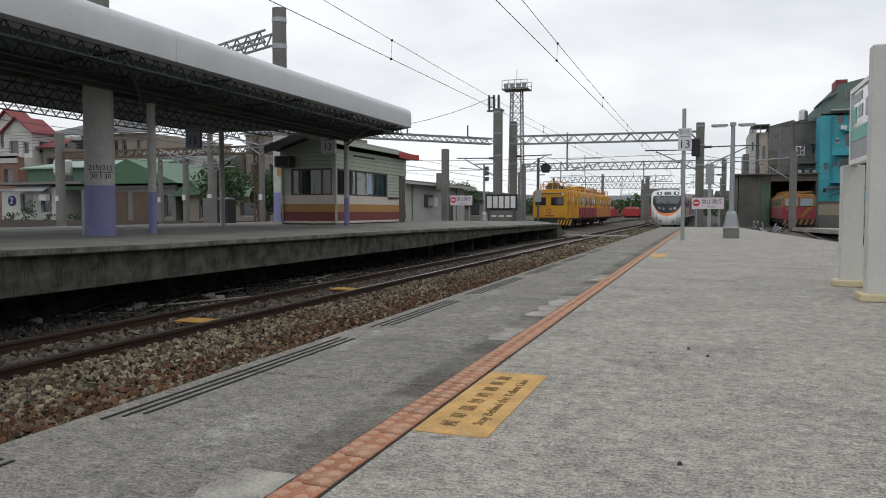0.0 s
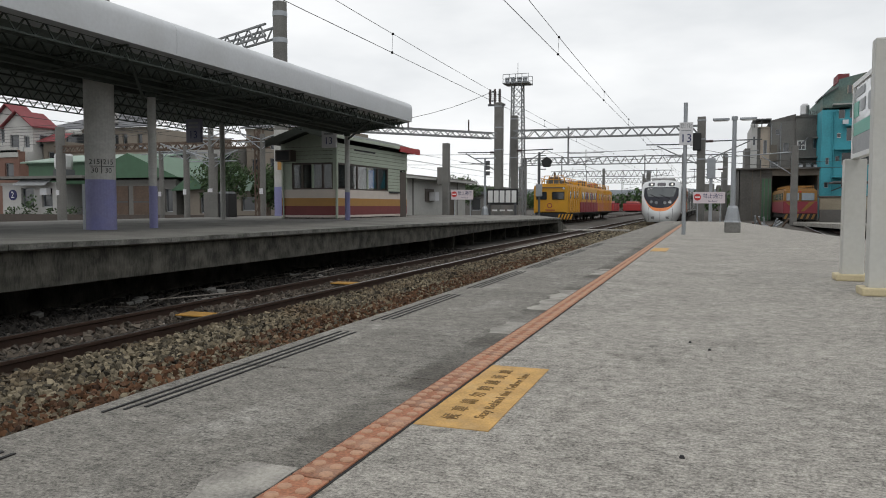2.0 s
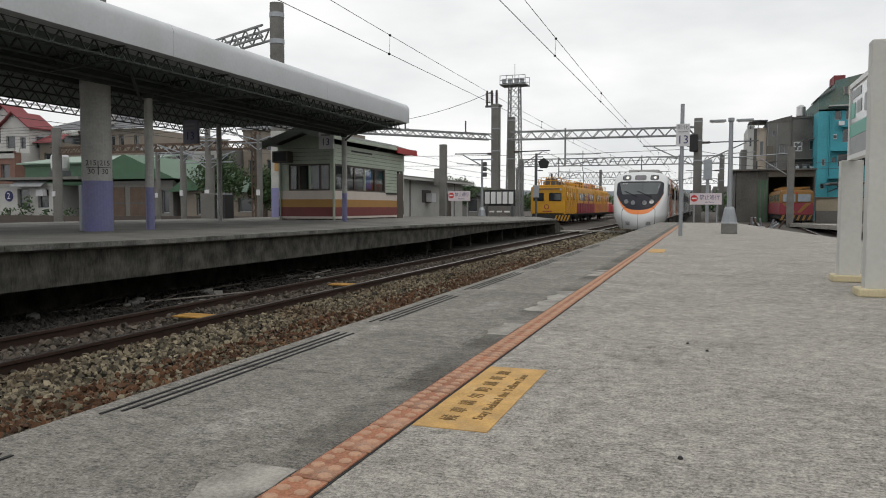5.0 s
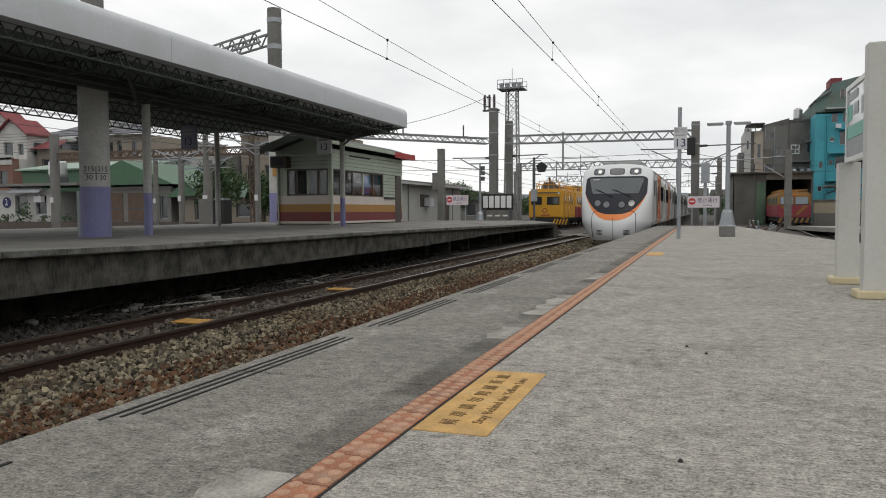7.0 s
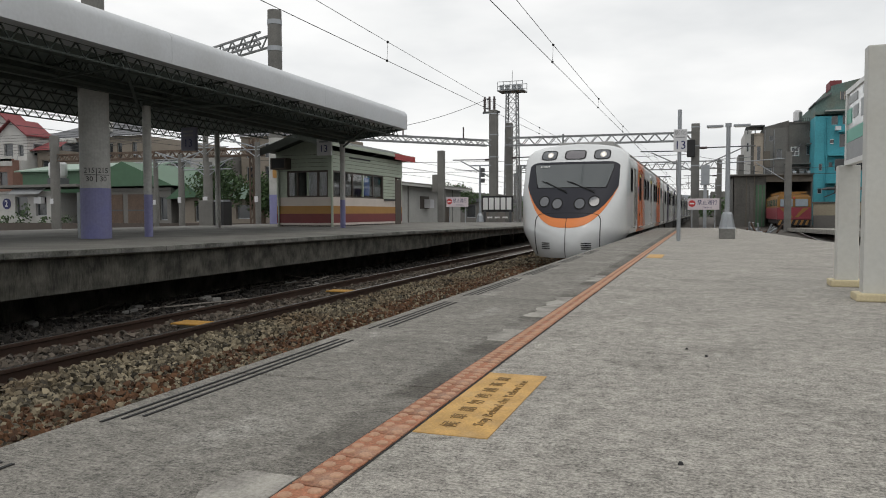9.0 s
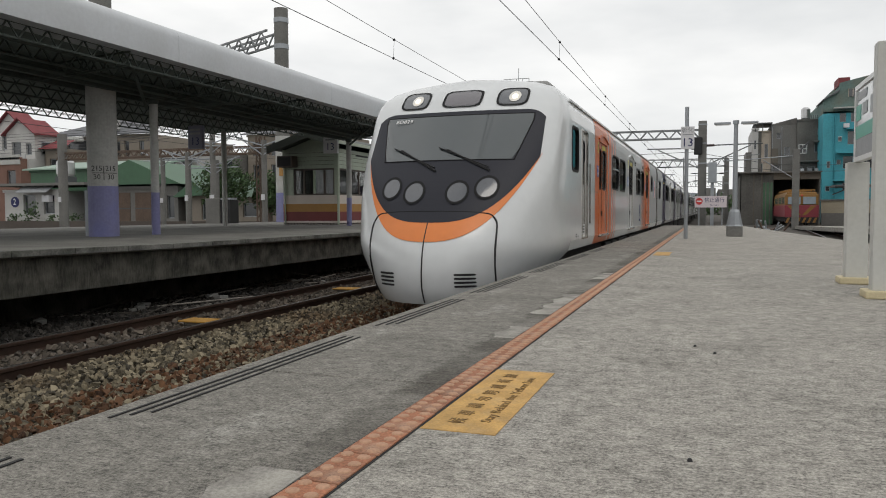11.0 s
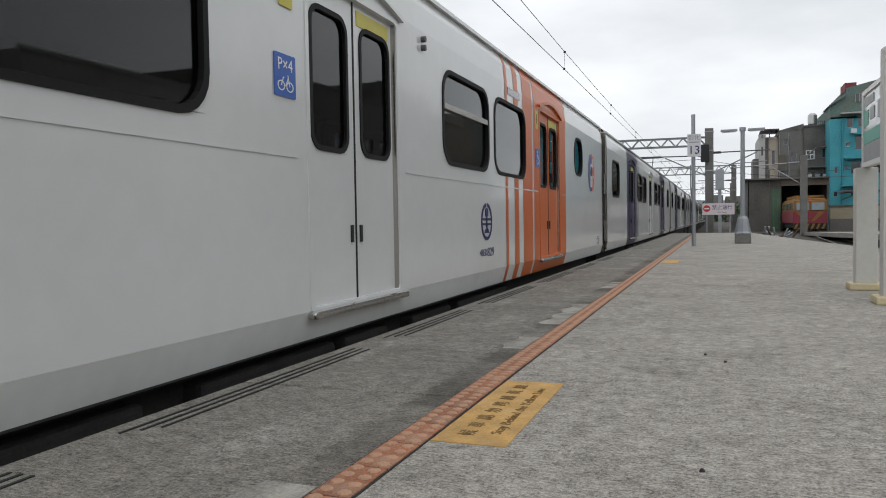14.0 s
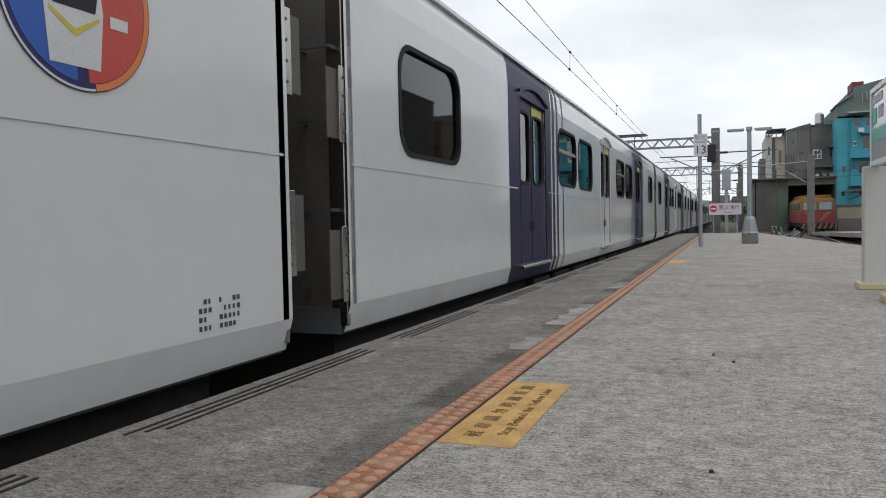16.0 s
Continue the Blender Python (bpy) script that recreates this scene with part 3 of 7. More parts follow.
def passenger_door(car, side, y0, y1, color, label):
    """A pair of sliding leaves in a steel frame, recessed, with tall windows, a sill and an arched hood."""
    x = side * W_SIDE
    d = tpart("door", ring(B(), rounded(y0 - .02, y1 + .02, .205, 1.985, .05), rounded(y0 + .012, y1 - .012, .235, 1.955, .04), x - side * .05, x + side * .006),
              M[color], car, label)
    tpart("jamb", box(B(), x - side * .052, x - side * .004, y1 - .03, y1 + .006, .24, 1.95), M["chrome"], d, "stainless door jamb")
    ym = (y0 + y1) / 2
    for a, b in ((y0, ym - .008), (ym + .008, y1)):
        bm = B()
        wy0, wy1 = a + .085, b - .085
        xa, xb = x - side * .055, x - side * .03
        ring(bm, [(a if y < (wy0 + wy1) / 2 else b, .22 if z < 1.4 else 1.97) for y, z in rounded(wy0, wy1, 1.08, 1.82, .09)], rounded(wy0, wy1, 1.08, 1.82, .09), xa, xb)
        tpart("leaf", bm, M[color], d)
        tpart("leaf_gasket", ring(B(), rounded(wy0 - .018, wy1 + .018, 1.062, 1.838, .105), rounded(wy0 + .01, wy1 - .01, 1.09, 1.81, .08), xb - side * .01, xb + side * .008),
              M["rubber"], d)
        tpart("leaf_pane", plate(B(), rounded(wy0, wy1, 1.08, 1.82, .09), xa + side * .006, xa + side * .012), M["glass"], d)
        hy = ym - .07 if b < ym + .01 else ym + .045
        tpart("handle", box(B(), xb, xb + side * .012, hy, hy + .022, .56, .66), M["black"], d)
    tpart("door_seam", box(B(), x - side * .052, x - side * .027, ym - .009, ym + .009, .23, 1.96), M["rubber"], d)
    tpart("sill", box(B(), x - side * .02, x + side * .05, y0 - .04, y1 + .04, .178, .222, .018), M["polished"], d, "stainless door sill")
    bm = B()
    pts = [(y0 - .07 + (y1 - y0 + .14) * i / 12, 1.995 + .10 * math.sin(math.pi * i / 12)) for i in range(13)]
    for (ya, za), (yb, zb) in zip(pts, pts[1:]):
        bar(bm, (x + side * .012, ya, za), (x + side * .012, yb, zb), .035, .03)
    tpart("rain_hood", bm, M[color], d)
    tpart("header_sticker", box(B(), x - side * .052, x - side * .026, ym + .05, y1 - .08, 1.83, 1.92), M["yellow_sticker"], d)


def band(car, side, y0, y1, mat, name="stripe", lift=.003):
    """A painted band over the whole height of the side, 3 mm proud."""
    bm = B()
    prof = [(w + lift, z) for w, z in SECTION[:6]]
    va, vb = [bm.verts.new((side * w, y0, z)) for w, z in prof], [bm.verts.new((side * w, y1, z)) for w, z in prof]
    for i in range(len(prof) - 1):
        bm.faces.new((va[i], va[i + 1], vb[i + 1], vb[i]))
    return tpart(name, bm, mat, car)


def cut_band(car, side, y0, y1, mat, holes, name="paint_field", lift=.003):
    """A painted field that leaves the openings free."""
    bm = B()
    ycut = sorted({y0, y1, *[v for h in holes for v in h[:2] if y0 < v < y1]})
    prof = [(w + lift, z) for w, z in SECTION[:6]]
    zs = sorted({z for _, z in prof} | {v for h in holes for v in h[2:]})
    width = lambda z: float(np.interp(z, [p[1] for p in prof], [p[0] for p in prof]))
    for a, b in zip(ycut, ycut[1:]):
        for c, d in zip(zs, zs[1:]):
            if any(h[0] < (a + b) / 2 < h[1] and h[2] < (c + d) / 2 < h[3] for h in holes):
                continue
            bm.faces.new([bm.verts.new((side * width(z), y, z)) for y, z in ((a, c), (b, c), (b, d), (a, d))])
    return tpart(name, bm, mat, car)


def shell(car, y0, y1, holes):
    """Body of a car: side walls with openings, lower panels and roof."""
    bm = B()
    for side in (-1, 1):
        side_wall(bm, side, y0, y1, holes)
    pts = SECTION[3:]
    loop = [(w, z) for w, z in pts] + [(-w, z) for w, z in pts[::-1][1:]]
    va, vb = [bm.verts.new((x, y0, z)) for x, z in loop], [bm.verts.new((x, y1, z)) for x, z in loop]
    for i in range(len(loop) - 1):
        bm.faces.new((va[i], va[i + 1], vb[i + 1], vb[i]))
    bmesh.ops.remove_doubles(bm, verts=bm.verts, dist=.0005)
    body = tpart("body", bm, M["train_white"], car)
    for side in (-1, 1):
        bm = B()
        bm.faces.new([bm.verts.new(p) for p in ((side * 1.40, y0, .066), (side * 1.40, y1, .066), (side * 1.4455, y1, .22), (side * 1.4455, y0, .22))])
        tpart("lower_panel", bm, M["train_skirt"], body)
        cuts = [y0 + .05] + [v for h in sorted(holes) if h[2] < .3 for v in (h[0] - .12, h[1] + .12)] + [y1 - .05]
        for a, b in zip(cuts[::2], cuts[1::2]):
            # Real moulding line; its white over the coloured fields is the highlight, painted.
            tpart("moulding", box(B(), side * 1.443, side * 1.449, a, b, .998, 1.010), M["train_white"], body)
        box(bm := B(), side * 1.39, side * 1.425, y0 + .05, y1 - .05, 2.30, 2.33)
        tpart("gutter", bm, M["train_white"], body)
    tpart("floor", box(B(), -1.38, 1.38, y0, y1, .05, .2), M["interior"], car)
    tpart("ceiling_panel", box(B(), -1.3, 1.3, y0 + .1, y1 - .1, 2.02, 2.06), M["interior"], car)
    return body


def end_wall(car, y, s):
    bm = B()
    prof = SECTION
    loop = [(w, z) for w, z in prof] + [(-w, z) for w, z in prof[::-1][1:]]
    poly(bm, [(x, y, z) for x, z in loop], (0, -s * .05, 0))
    w = tpart("end_wall", bm, M["gangway"], car, "dark grey car end")
    tpart("gangway_bellows", box(B(), -.55, .55, y, y + s * .28, .2, 2.1, .03), M["rubber"], w)
    for k in range(7):
        tpart("bellows_fold", ring(B(), [(-.6, .15), (.6, .15), (.6, 2.15), (-.6, 2.15)], [(-.52, .2), (.52, .2), (.52, 2.1), (-.52, 2.1)], 0, .02), M["rubber"], w).matrix_basis = (
            pose(0, y + s * (.02 + .038 * k), 0, 0, 0, 90))
    tpart("corner_post", box(B(), 1.33, 1.43, y, y + s * .03, .1, 2.3, .008), M["chrome"], w)
    for z in (.32, .75, 1.25, 1.65):
        bm = B()
        bar(bm, (1.18, y + s * .1, z), (1.38, y + s * .1, z), .018, .018)
        bar(bm, (1.18, y, z), (1.18, y + s * .1, z), .018, .018), bar(bm, (1.38, y, z), (1.38, y + s * .1, z), .018, .018)
        tpart("grab_iron", bm, M["dark_steel"], w)
    for z in (.42, 1.3):
        zz = z + (.0 if s > 0 else -.18)
        f = tpart("fender_plate", box(B(), 1.405, 1.44, y - s * .01, y + s * .09, zz, zz + .42, .004), M["chrome"], w, "bolted stainless plate")
        tpart("fender_flap", box(B(), 1.412, 1.42, y + s * .09, y + s * .2, zz + .02, zz + .40), M["gangway"], f)
        for k in range(4):
            tpart("bolt", rod(B(), (1.44, y + s * .04, zz + .06 + .1 * k), (1.447, y + s * .04, zz + .06 + .1 * k), .009, sides=8), M["dark_steel"], f)


def running_gear(car, ya, yb):
    tpart("underframe", box(B(), -1.2, 1.2, ya + .3, yb - .3, -.42, .05), M["under"], car, "sooty underframe with equipment boxes")
    for yc in (ya + 3.0, yb - 3.0):
        bogie = tpart("bogie", box(B(), -1.0, 1.0, yc - 1.5, yc + 1.5, -.5, -.2, .03), M["under"], car)
        for dy in (-1.05, 1.05):
            bm = B()
            for s in (-1, 1):
                rod(bm, (s * .50, yc + dy, -.34), (s * .64, yc + dy, -.34), .42, sides=24)
            rod(bm, (-.9, yc + dy, -.34), (.9, yc + dy, -.34), .07)
            tpart("wheelset", bm, M["rail"], bogie)
    rng = random.Random(3)
    y = ya + 5
    while y < yb - 6:
        ln = rng.uniform(.6, 1.6)
        tpart("equipment_box", box(B(), .5, 1.3, y, y + ln, -.48, -.02, .03), M["under"], car)
        y += ln + rng.uniform(.1, .5)


def seats(car, y0, y1):
    for side in (-1, 1):
        b = box(B(), side * .85, side * 1.34, y0, y1, .2, .62, .04)
        box(b, side * 1.2, side * 1.36, y0, y1, .6, 1.12, .03)
        tpart("bench_seat", b, M["seat"], car)


def roof_box(car, ya, yb):
    tpart("roof_unit", box(B(), -.85, .85, ya, yb, 2.57, 2.83, .06), M["train_roof"], car, "grey air-conditioning unit")


# layout of an intermediate car, from one end: windows, doors
WIN_Z = (1.13, 1.83)
MID_WIN = [(.81, 1.97), (5.75, 6.93), (7.13, 8.3), (11.14, 12.34), (12.54, 13.72), (17.55, 18.73)]
MID_DOORS = [(3.84, 5.02), (9.17, 10.32), (14.48, 15.66)]
LEN = 19.5


def stripe_holes(wins, doors):
    return [(a - .004, b + .004, *WIN_Z) for a, b in wins] + [(a - .035, b + .035, .21, 1.99) for a, b in doors]


def mid_car(label):
    car = thing("train_car", 0, 0, RAIL_Z, label, "railway carriage", "cars of the arriving train")
    holes = [(a, b, *WIN_Z) for a, b in MID_WIN] + [(a, b, .22, 1.97) for a, b in MID_DOORS]
    shell(car, .06, LEN, holes)
    free = stripe_holes(MID_WIN, MID_DOORS)
    for side in (1, -1):
        for i, (a, b) in enumerate(MID_WIN):
            train_window(car, side, a, b, *WIN_Z, bar_at=1.56 if i in (1, 3) else None)
        for i, (a, b) in enumerate(MID_DOORS):
            passenger_door(car, side, a, b, "train_white" if i == 1 else "train_purple", "white sliding door" if i == 1 else "dark purple sliding door")
        cut_band(car, side, 3.42, 5.3, M["train_purple"], free)
        for a, b in ((5.38, 5.50), (5.62, 5.71), (5.98, 6.03)):
            cut_band(car, side, a, b, M["train_purple"], free, "stripe")
        cut_band(car, side, 14.2, 16.1, M["train_purple"], free)
        for a, b in ((13.98, 14.1), (13.78, 13.88), (13.5, 13.56)):
            cut_band(car, side, a, b, M["train_purple"], free, "stripe")
    end_wall(car, .09, -1), end_wall(car, LEN - .03, 1)
    running_gear(car, 0, LEN)
    for a, b in ((5.3, 9.1), (10.4, 14.4)):
        seats(car, a, b)
    roof_box(car, 4.5, 8.0), roof_box(car, 11.5, 15.0)
    return car


def nose_patch(bm, columns, zlow, zhigh, lift=.004, rows=10):
    """A sheet laid on the nose, between two heights for each x."""
    grid = []
    for x in columns:
        a, b = zlow(x), zhigh(x)
        grid.append([bm.verts.new((x, NOSE + nose_y(x, a + (b - a) * i / rows) - lift, a + (b - a) * i / rows)) for i in range(rows + 1)])
    for p, q in zip(grid, grid[1:]):
        for i in range(rows):
            bm.faces.new((p[i], q[i], q[i + 1], p[i + 1]))
    return bm


def nose_line(bm, pts, r=.012, lift=.0):
    ends = pts[0], pts[-1]
    if len(pts) > 7:  # round the corners of a long outline
        pts = [p for a, b in zip(pts, pts[1:]) for p in (((a[0] * 3 + b[0]) / 4, (a[1] * 3 + b[1]) / 4), ((a[0] + b[0] * 3) / 4, (a[1] + b[1] * 3) / 4))]
        pts = [p for a, b in zip(pts, pts[1:]) for p in (((a[0] * 3 + b[0]) / 4, (a[1] * 3 + b[1]) / 4), ((a[0] + b[0] * 3) / 4, (a[1] + b[1] * 3) / 4))]
        pts = [ends[0], *pts, ends[1]]
    for (xa, za), (xb, zb) in zip(pts, pts[1:]):
        n = max(1, int(math.hypot(xb - xa, zb - za) / .08))
        for i in range(n):
            p, q = [(xa + (xb - xa) * k / n, za + (zb - za) * k / n) for k in (i, i + 1)]
            bar(bm, (p[0], NOSE + nose_y(*p) - lift, p[1]), (q[0], NOSE + nose_y(*q) - lift, q[1]), r * 2, r * 2)
    return bm


def nose_disc(bm, cx, cz, rx, rz, lift, power=2.0, segs=28, rings_n=3, hole=0.0):
    """A disc or rounded box laid on the nose (power 2: ellipse, higher: squarer)."""
    rows = []
    for k in range(rings_n + 1):
        f = hole + (1 - hole) * k / rings_n
        row = []
        for i in range(segs):
            a = 2 * math.pi * i / segs
            c, s = math.cos(a), math.sin(a)
            q = (abs(c) ** power + abs(s) ** power) ** (-1 / power)
            x, z = cx + rx * f * c * q, cz + rz * f * s * q
            row.append(bm.verts.new((x, NOSE + nose_y(x, z) - lift, z)))
        rows.append(row)
    for p, q in zip(rows, rows[1:]):
        for i in range(segs):
            bm.faces.new((p[i], p[(i + 1) % segs], q[(i + 1) % segs], q[i]))
    if not hole:
        bmesh.ops.remove_doubles(bm, verts=rows[0], dist=.0001)
    return bm


def spread(a, b, n):
    return [a + (b - a) * i / n for i in range(n + 1)]


CAB_WIN = [(-12.36, -11.14), (-13.74, -12.54), (-6.90, -5.72), (-8.30, -7.11)]
CAB_DOORS = [(-15.72, -14.56), (-10.32, -9.17), (-5.02, -3.84)]


def cab_car():
    car = thing("train_cab_car", 0, 0, RAIL_Z, "white electric train cab car with orange doors and grey windscreen mask", "railway carriage", "cars of the arriving train")
    y0 = NOSE_END
    small = (-2.74, -2.08)
    cabw, cabd = (-18.6, -18.02), (-17.66, -17.1)
    holes = [(a, b, *WIN_Z) for a, b in CAB_WIN] + [(a, b, .22, 1.97) for a, b in CAB_DOORS]
    holes += [(*small, 1.34, 1.86), (*cabw, 1.28, 1.93), (*cabd, .22, 1.97)]
    shell(car, y0, .03, holes)
    free = stripe_holes(CAB_WIN, CAB_DOORS)
    for side in (1, -1):
        for i, (a, b) in enumerate(CAB_WIN):
            train_window(car, side, a, b, *WIN_Z, bar_at=1.56 if i in (1, 3) else None)
        train_window(car, side, *small, 1.34, 1.86, r=.2)
        train_window(car, side, *cabw, 1.28, 1.93, r=.1)
        passenger_door(car, side, *CAB_DOORS[0], "train_orange", "orange sliding door")
        passenger_door(car, side, *CAB_DOORS[1], "train_white", "white sliding door")
        passenger_door(car, side, *CAB_DOORS[2], "train_orange", "orange sliding door")
        # driver's door with a louvre and a round handle dish
        x = side * W_SIDE
        d = tpart("cab_door", ring(B(), rounded(cabd[0] - .015, cabd[1] + .015, .205, 1.985, .03), rounded(cabd[0] + .01, cabd[1] - .01, .235, 1.96, .025), x - side * .05, x + side * .012),
                  M["chrome"], car, "narrow white driver's door")
        a, b = cabd
        bm = B()
        ring(bm, [(a if y < (a + b) / 2 else b, .22 if z < 1.4 else 1.97) for y, z in rounded(a + .14, b - .14, 1.12, 1.8, .08)], rounded(a + .14, b - .14, 1.12, 1.8, .08),
             x - side * .055, x - side * .03)
        tpart("leaf", bm, M["train_white"], d)
        tpart("leaf_pane", plate(B(), rounded(a + .14, b - .14, 1.12, 1.8, .08), x - side * .05, x - side * .044), M["glass"], d)
        tpart("leaf_gasket", ring(B(), rounded(a + .12, b - .12, 1.1, 1.82, .09), rounded(a + .15, b - .15, 1.13, 1.79, .07), x - side * .04, x - side * .022), M["rubber"], d)
        for k in range(3):
            tpart("louvre", box(B(), x - side * .03, x - side * .02, a + .16, b - .16, .30 + .045 * k, .325 + .045 * k), M["black"], d)
        rod(bm := B(), (x - side * .03, a + .11, .84), (x - side * .022, a + .11, .84), .09, sides=20)
        tpart("handle_dish", bm, M["chrome"], d)
        for yy in (a - .02, b + .03):
            rod(bm := B(), (x + side * .04, yy, .45), (x + side * .04, yy, 1.45), .012)
            tpart("grab_rail", bm, M["chrome"], d)
        cut_band(car, side, -16.24, -14.42, M["train_orange"], free)
        for a, b in ((-14.29, -13.89), (-13.68, -13.51), (-13.26, -13.17)):
            cut_band(car, side, a, b, M["train_orange"], free, "stripe")
        cut_band(car, side, -5.32, -3.44, M["train_orange"], free)
        for a, b in ((-5.82, -5.39), (-6.19, -6.02), (-6.53, -6.44)):
            cut_band(car, side, a, b, M["train_orange"], free, "stripe")
        # blue access signs, yellow number plates and plain emblem shapes
        for yc in (-15.89, -10.54, -5.14):
            s = tpart("access_sign", plate(B(), rounded(yc - .095, yc + .095, 1.285, 1.49, .008), x + side * .004, x + side * .007), M["blue_sticker"], car, "blue access sign")
            if yc < -8:
                writing("sign_text", "P×4", .085, M["white_paint"], s, pose(x + side * .008, yc, 1.435 + UP, 90, 0, 90 * side))
            def mark(pts):
                tpart("sign_mark", plate(B(), [(yc + side * a * .85, 1.293 + (b - 1.27) * .66) for a, b in pts], x + side * .007, x + side * .009), M["white_paint"], s)
            def hoop(cy, cz, r, a0=0, a1=360, w=.010):
                go = [(cy + q * math.cos(radians(a0 + (a1 - a0) * k / 16)), cz + q * math.sin(radians(a0 + (a1 - a0) * k / 16))) for q, ks in ((r, range(17)), (r - w, range(16, -1, -1))) for k in ks]
                mark(go)
            if yc > -8:  # seated figure on a wheel
                hoop(-.005, 1.355, .055, 150, 350)
                hoop(-.02, 1.515, .018, 0, 359, .017)
                mark([(-.03, 1.49), (-.01, 1.49), (.0, 1.40), (.05, 1.40), (.065, 1.32), (.085, 1.325), (.065, 1.42), (-.02, 1.42)])
                mark([(-.01, 1.455), (.04, 1.455), (.04, 1.44), (-.01, 1.44)])
            else:  # bicycle
                hoop(-.045, 1.335, .038, 0, 359, .008), hoop(.045, 1.335, .038, 0, 359, .008)
                for a, b in (((-.045, 1.335), (-.02, 1.40)), ((-.02, 1.40), (.03, 1.40)), ((.045, 1.335), (.025, 1.42)), ((-.045, 1.335), (.0, 1.335)), ((.0, 1.335), (.03, 1.40))):
                    mark([(a[0] - .004, a[1]), (a[0] + .004, a[1]), (b[0] + .004, b[1]), (b[0] - .004, b[1])])
        for yc in (-15.86, -10.52, -5.18):
            s = tpart("number_sign", plate(B(), rounded(yc - .06, yc + .06, 1.72, 1.93, .005), x + side * .004, x + side * .007), M["yellow_sticker"], car, "yellow number sign")
            writing("sign_digit", "1", .16, M["black"], s, pose(x + side * .008, yc, 1.825 + UP, 90, 0, 90 * side))
        arc = lambda r, a0, a1, n=30: [(-7.2 + r * .82 * math.cos(radians(a0 + (a1 - a0) * k / n)), .665 + .82 * r * math.sin(radians(a0 + (a1 - a0) * k / n))) for k in range(n + 1)]
        s = tpart("emblem", plate(B(), arc(.205, 96, 444) + arc(.168, 444, 96), x + side * .003, x + side * .006), M["navy"], car, "round navy emblem with a rail section")
        for pts in ([(-.05, .06), (.05, .06), (.055, .12), (.03, .15), (-.03, .15), (-.055, .12)], [(-.02, -.10), (.02, -.10), (.02, .07), (-.02, .07)],
                    [(-.10, -.125), (.10, -.125), (.03, -.07), (-.03, -.07)], [(-.185, .012), (.185, .012), (.185, .038), (-.185, .038)], [(-.185, -.04), (.185, -.04), (.185, -.015), (-.185, -.015)]):
            tpart("emblem_bar", plate(B(), [(-7.2 + .82 * a, .665 + .82 * b) for a, b in pts], x + side * .003, x + side * .0058), M["navy"], s)
        for body, dy, size in (("45ED", -.11, .085), ("829", .115, .115)):
            writing("car_number", body, size, M["navy"], car, pose(x + side * .004, -7.2 + side * dy, .385 + UP, 90, 0, 90 * side), width=.215)
        # round sticker with plain colour fields
        ct = (-1.20, 1.43)
        disc = lambda r, a0=0, a1=360, n=40: [(ct[0] + r * math.cos(radians(a0 + (a1 - a0) * i / n)), ct[1] + r * math.sin(radians(a0 + (a1 - a0) * i / n))) for i in range(n + (a1 - a0 < 360))]
        s = tpart("round_sticker", plate(B(), disc(.312), x + side * .003, x + side * .005), M["navy"], car, "round sticker in red, blue and white")
        tpart("sticker_ring", plate(B(), disc(.308, -80, 120) + disc(.285, -80, 120)[::-1], x + side * .005, x + side * .0062), M["peach_skylit"], s, "orange rim")
        tpart("sticker_ring", plate(B(), disc(.308, 121, 279) + disc(.300, 121, 279)[::-1], x + side * .005, x + side * .0062), M["sky_sticker"], s)
        tpart("sticker_field", plate(B(), disc(.282, 95, 265), x + side * .005, x + side * .006), M["blue_sticker"], s)
        tpart("sticker_field", plate(B(), disc(.282, -85, 95), x + side * .005, x + side * .0065), M["red_sticker"], s)
        cy, cz = ct[0] - .03, ct[1]
        face = lambda w, z0, z1, c=.03: [(cy - w * .85, cz + z0), (cy + w * .85, cz + z0), (cy + w, cz + (z0 + z1) / 2), (cy + w * .8, cz + z1 - c), (cy + w * .6, cz + z1), (cy - w * .6, cz + z1), (cy - w * .8, cz + z1 - c), (cy - w, cz + (z0 + z1) / 2)]
        tpart("sticker_train", plate(B(), face(.12, -.235, .15), x + side * .007, x + side * .008), M["sky_sticker"], s, "plain white train front")
        tpart("sticker_windscreen", plate(B(), face(.10, -.05, .10), x + side * .008, x + side * .009), M["train_mask"], s)
        tpart("sticker_bow", plate(B(), [(cy - .1, cz - .06), (cy, cz - .115), (cy + .1, cz - .06), (cy + .1, cz - .075), (cy, cz - .14), (cy - .1, cz - .075)], x + side * .008, x + side * .0092), M["yellow_sticker"], s)
        tpart("sticker_train", plate(B(), [(ct[0] + .07 + a, ct[1] + .09 + b) for a, b in ((0, 0), (.12, .02), (.1, .15), (.02, .15))], x + side * .0072, x + side * .0085), M["sky_sticker"], s)
        tpart("sticker_mark", box(B(), x + side * .0075, x + side * .0085, ct[0] + .12, ct[0] + .2, ct[1] - .08, ct[1] - .04), M["sky_sticker"], s)
        # small data lettering as bars
        for yc, n, rows in ((-18.25, 4, 2), (-17.98, 1, 1), (-.66, 3, 4), (-.53, 5, 4)):
            bm = B()
            r = random.Random(n)
            for k in range(rows):
                for j in range(n):
                    if r.random() < .8:
                        box(bm, x + side * .001, x + side * .003, yc + .03 * j, yc + .03 * j + r.uniform(.010, .020), .25 + .036 * k, .27 + .036 * k)
            tpart("data_lettering", bm, M["dark_steel"], car)
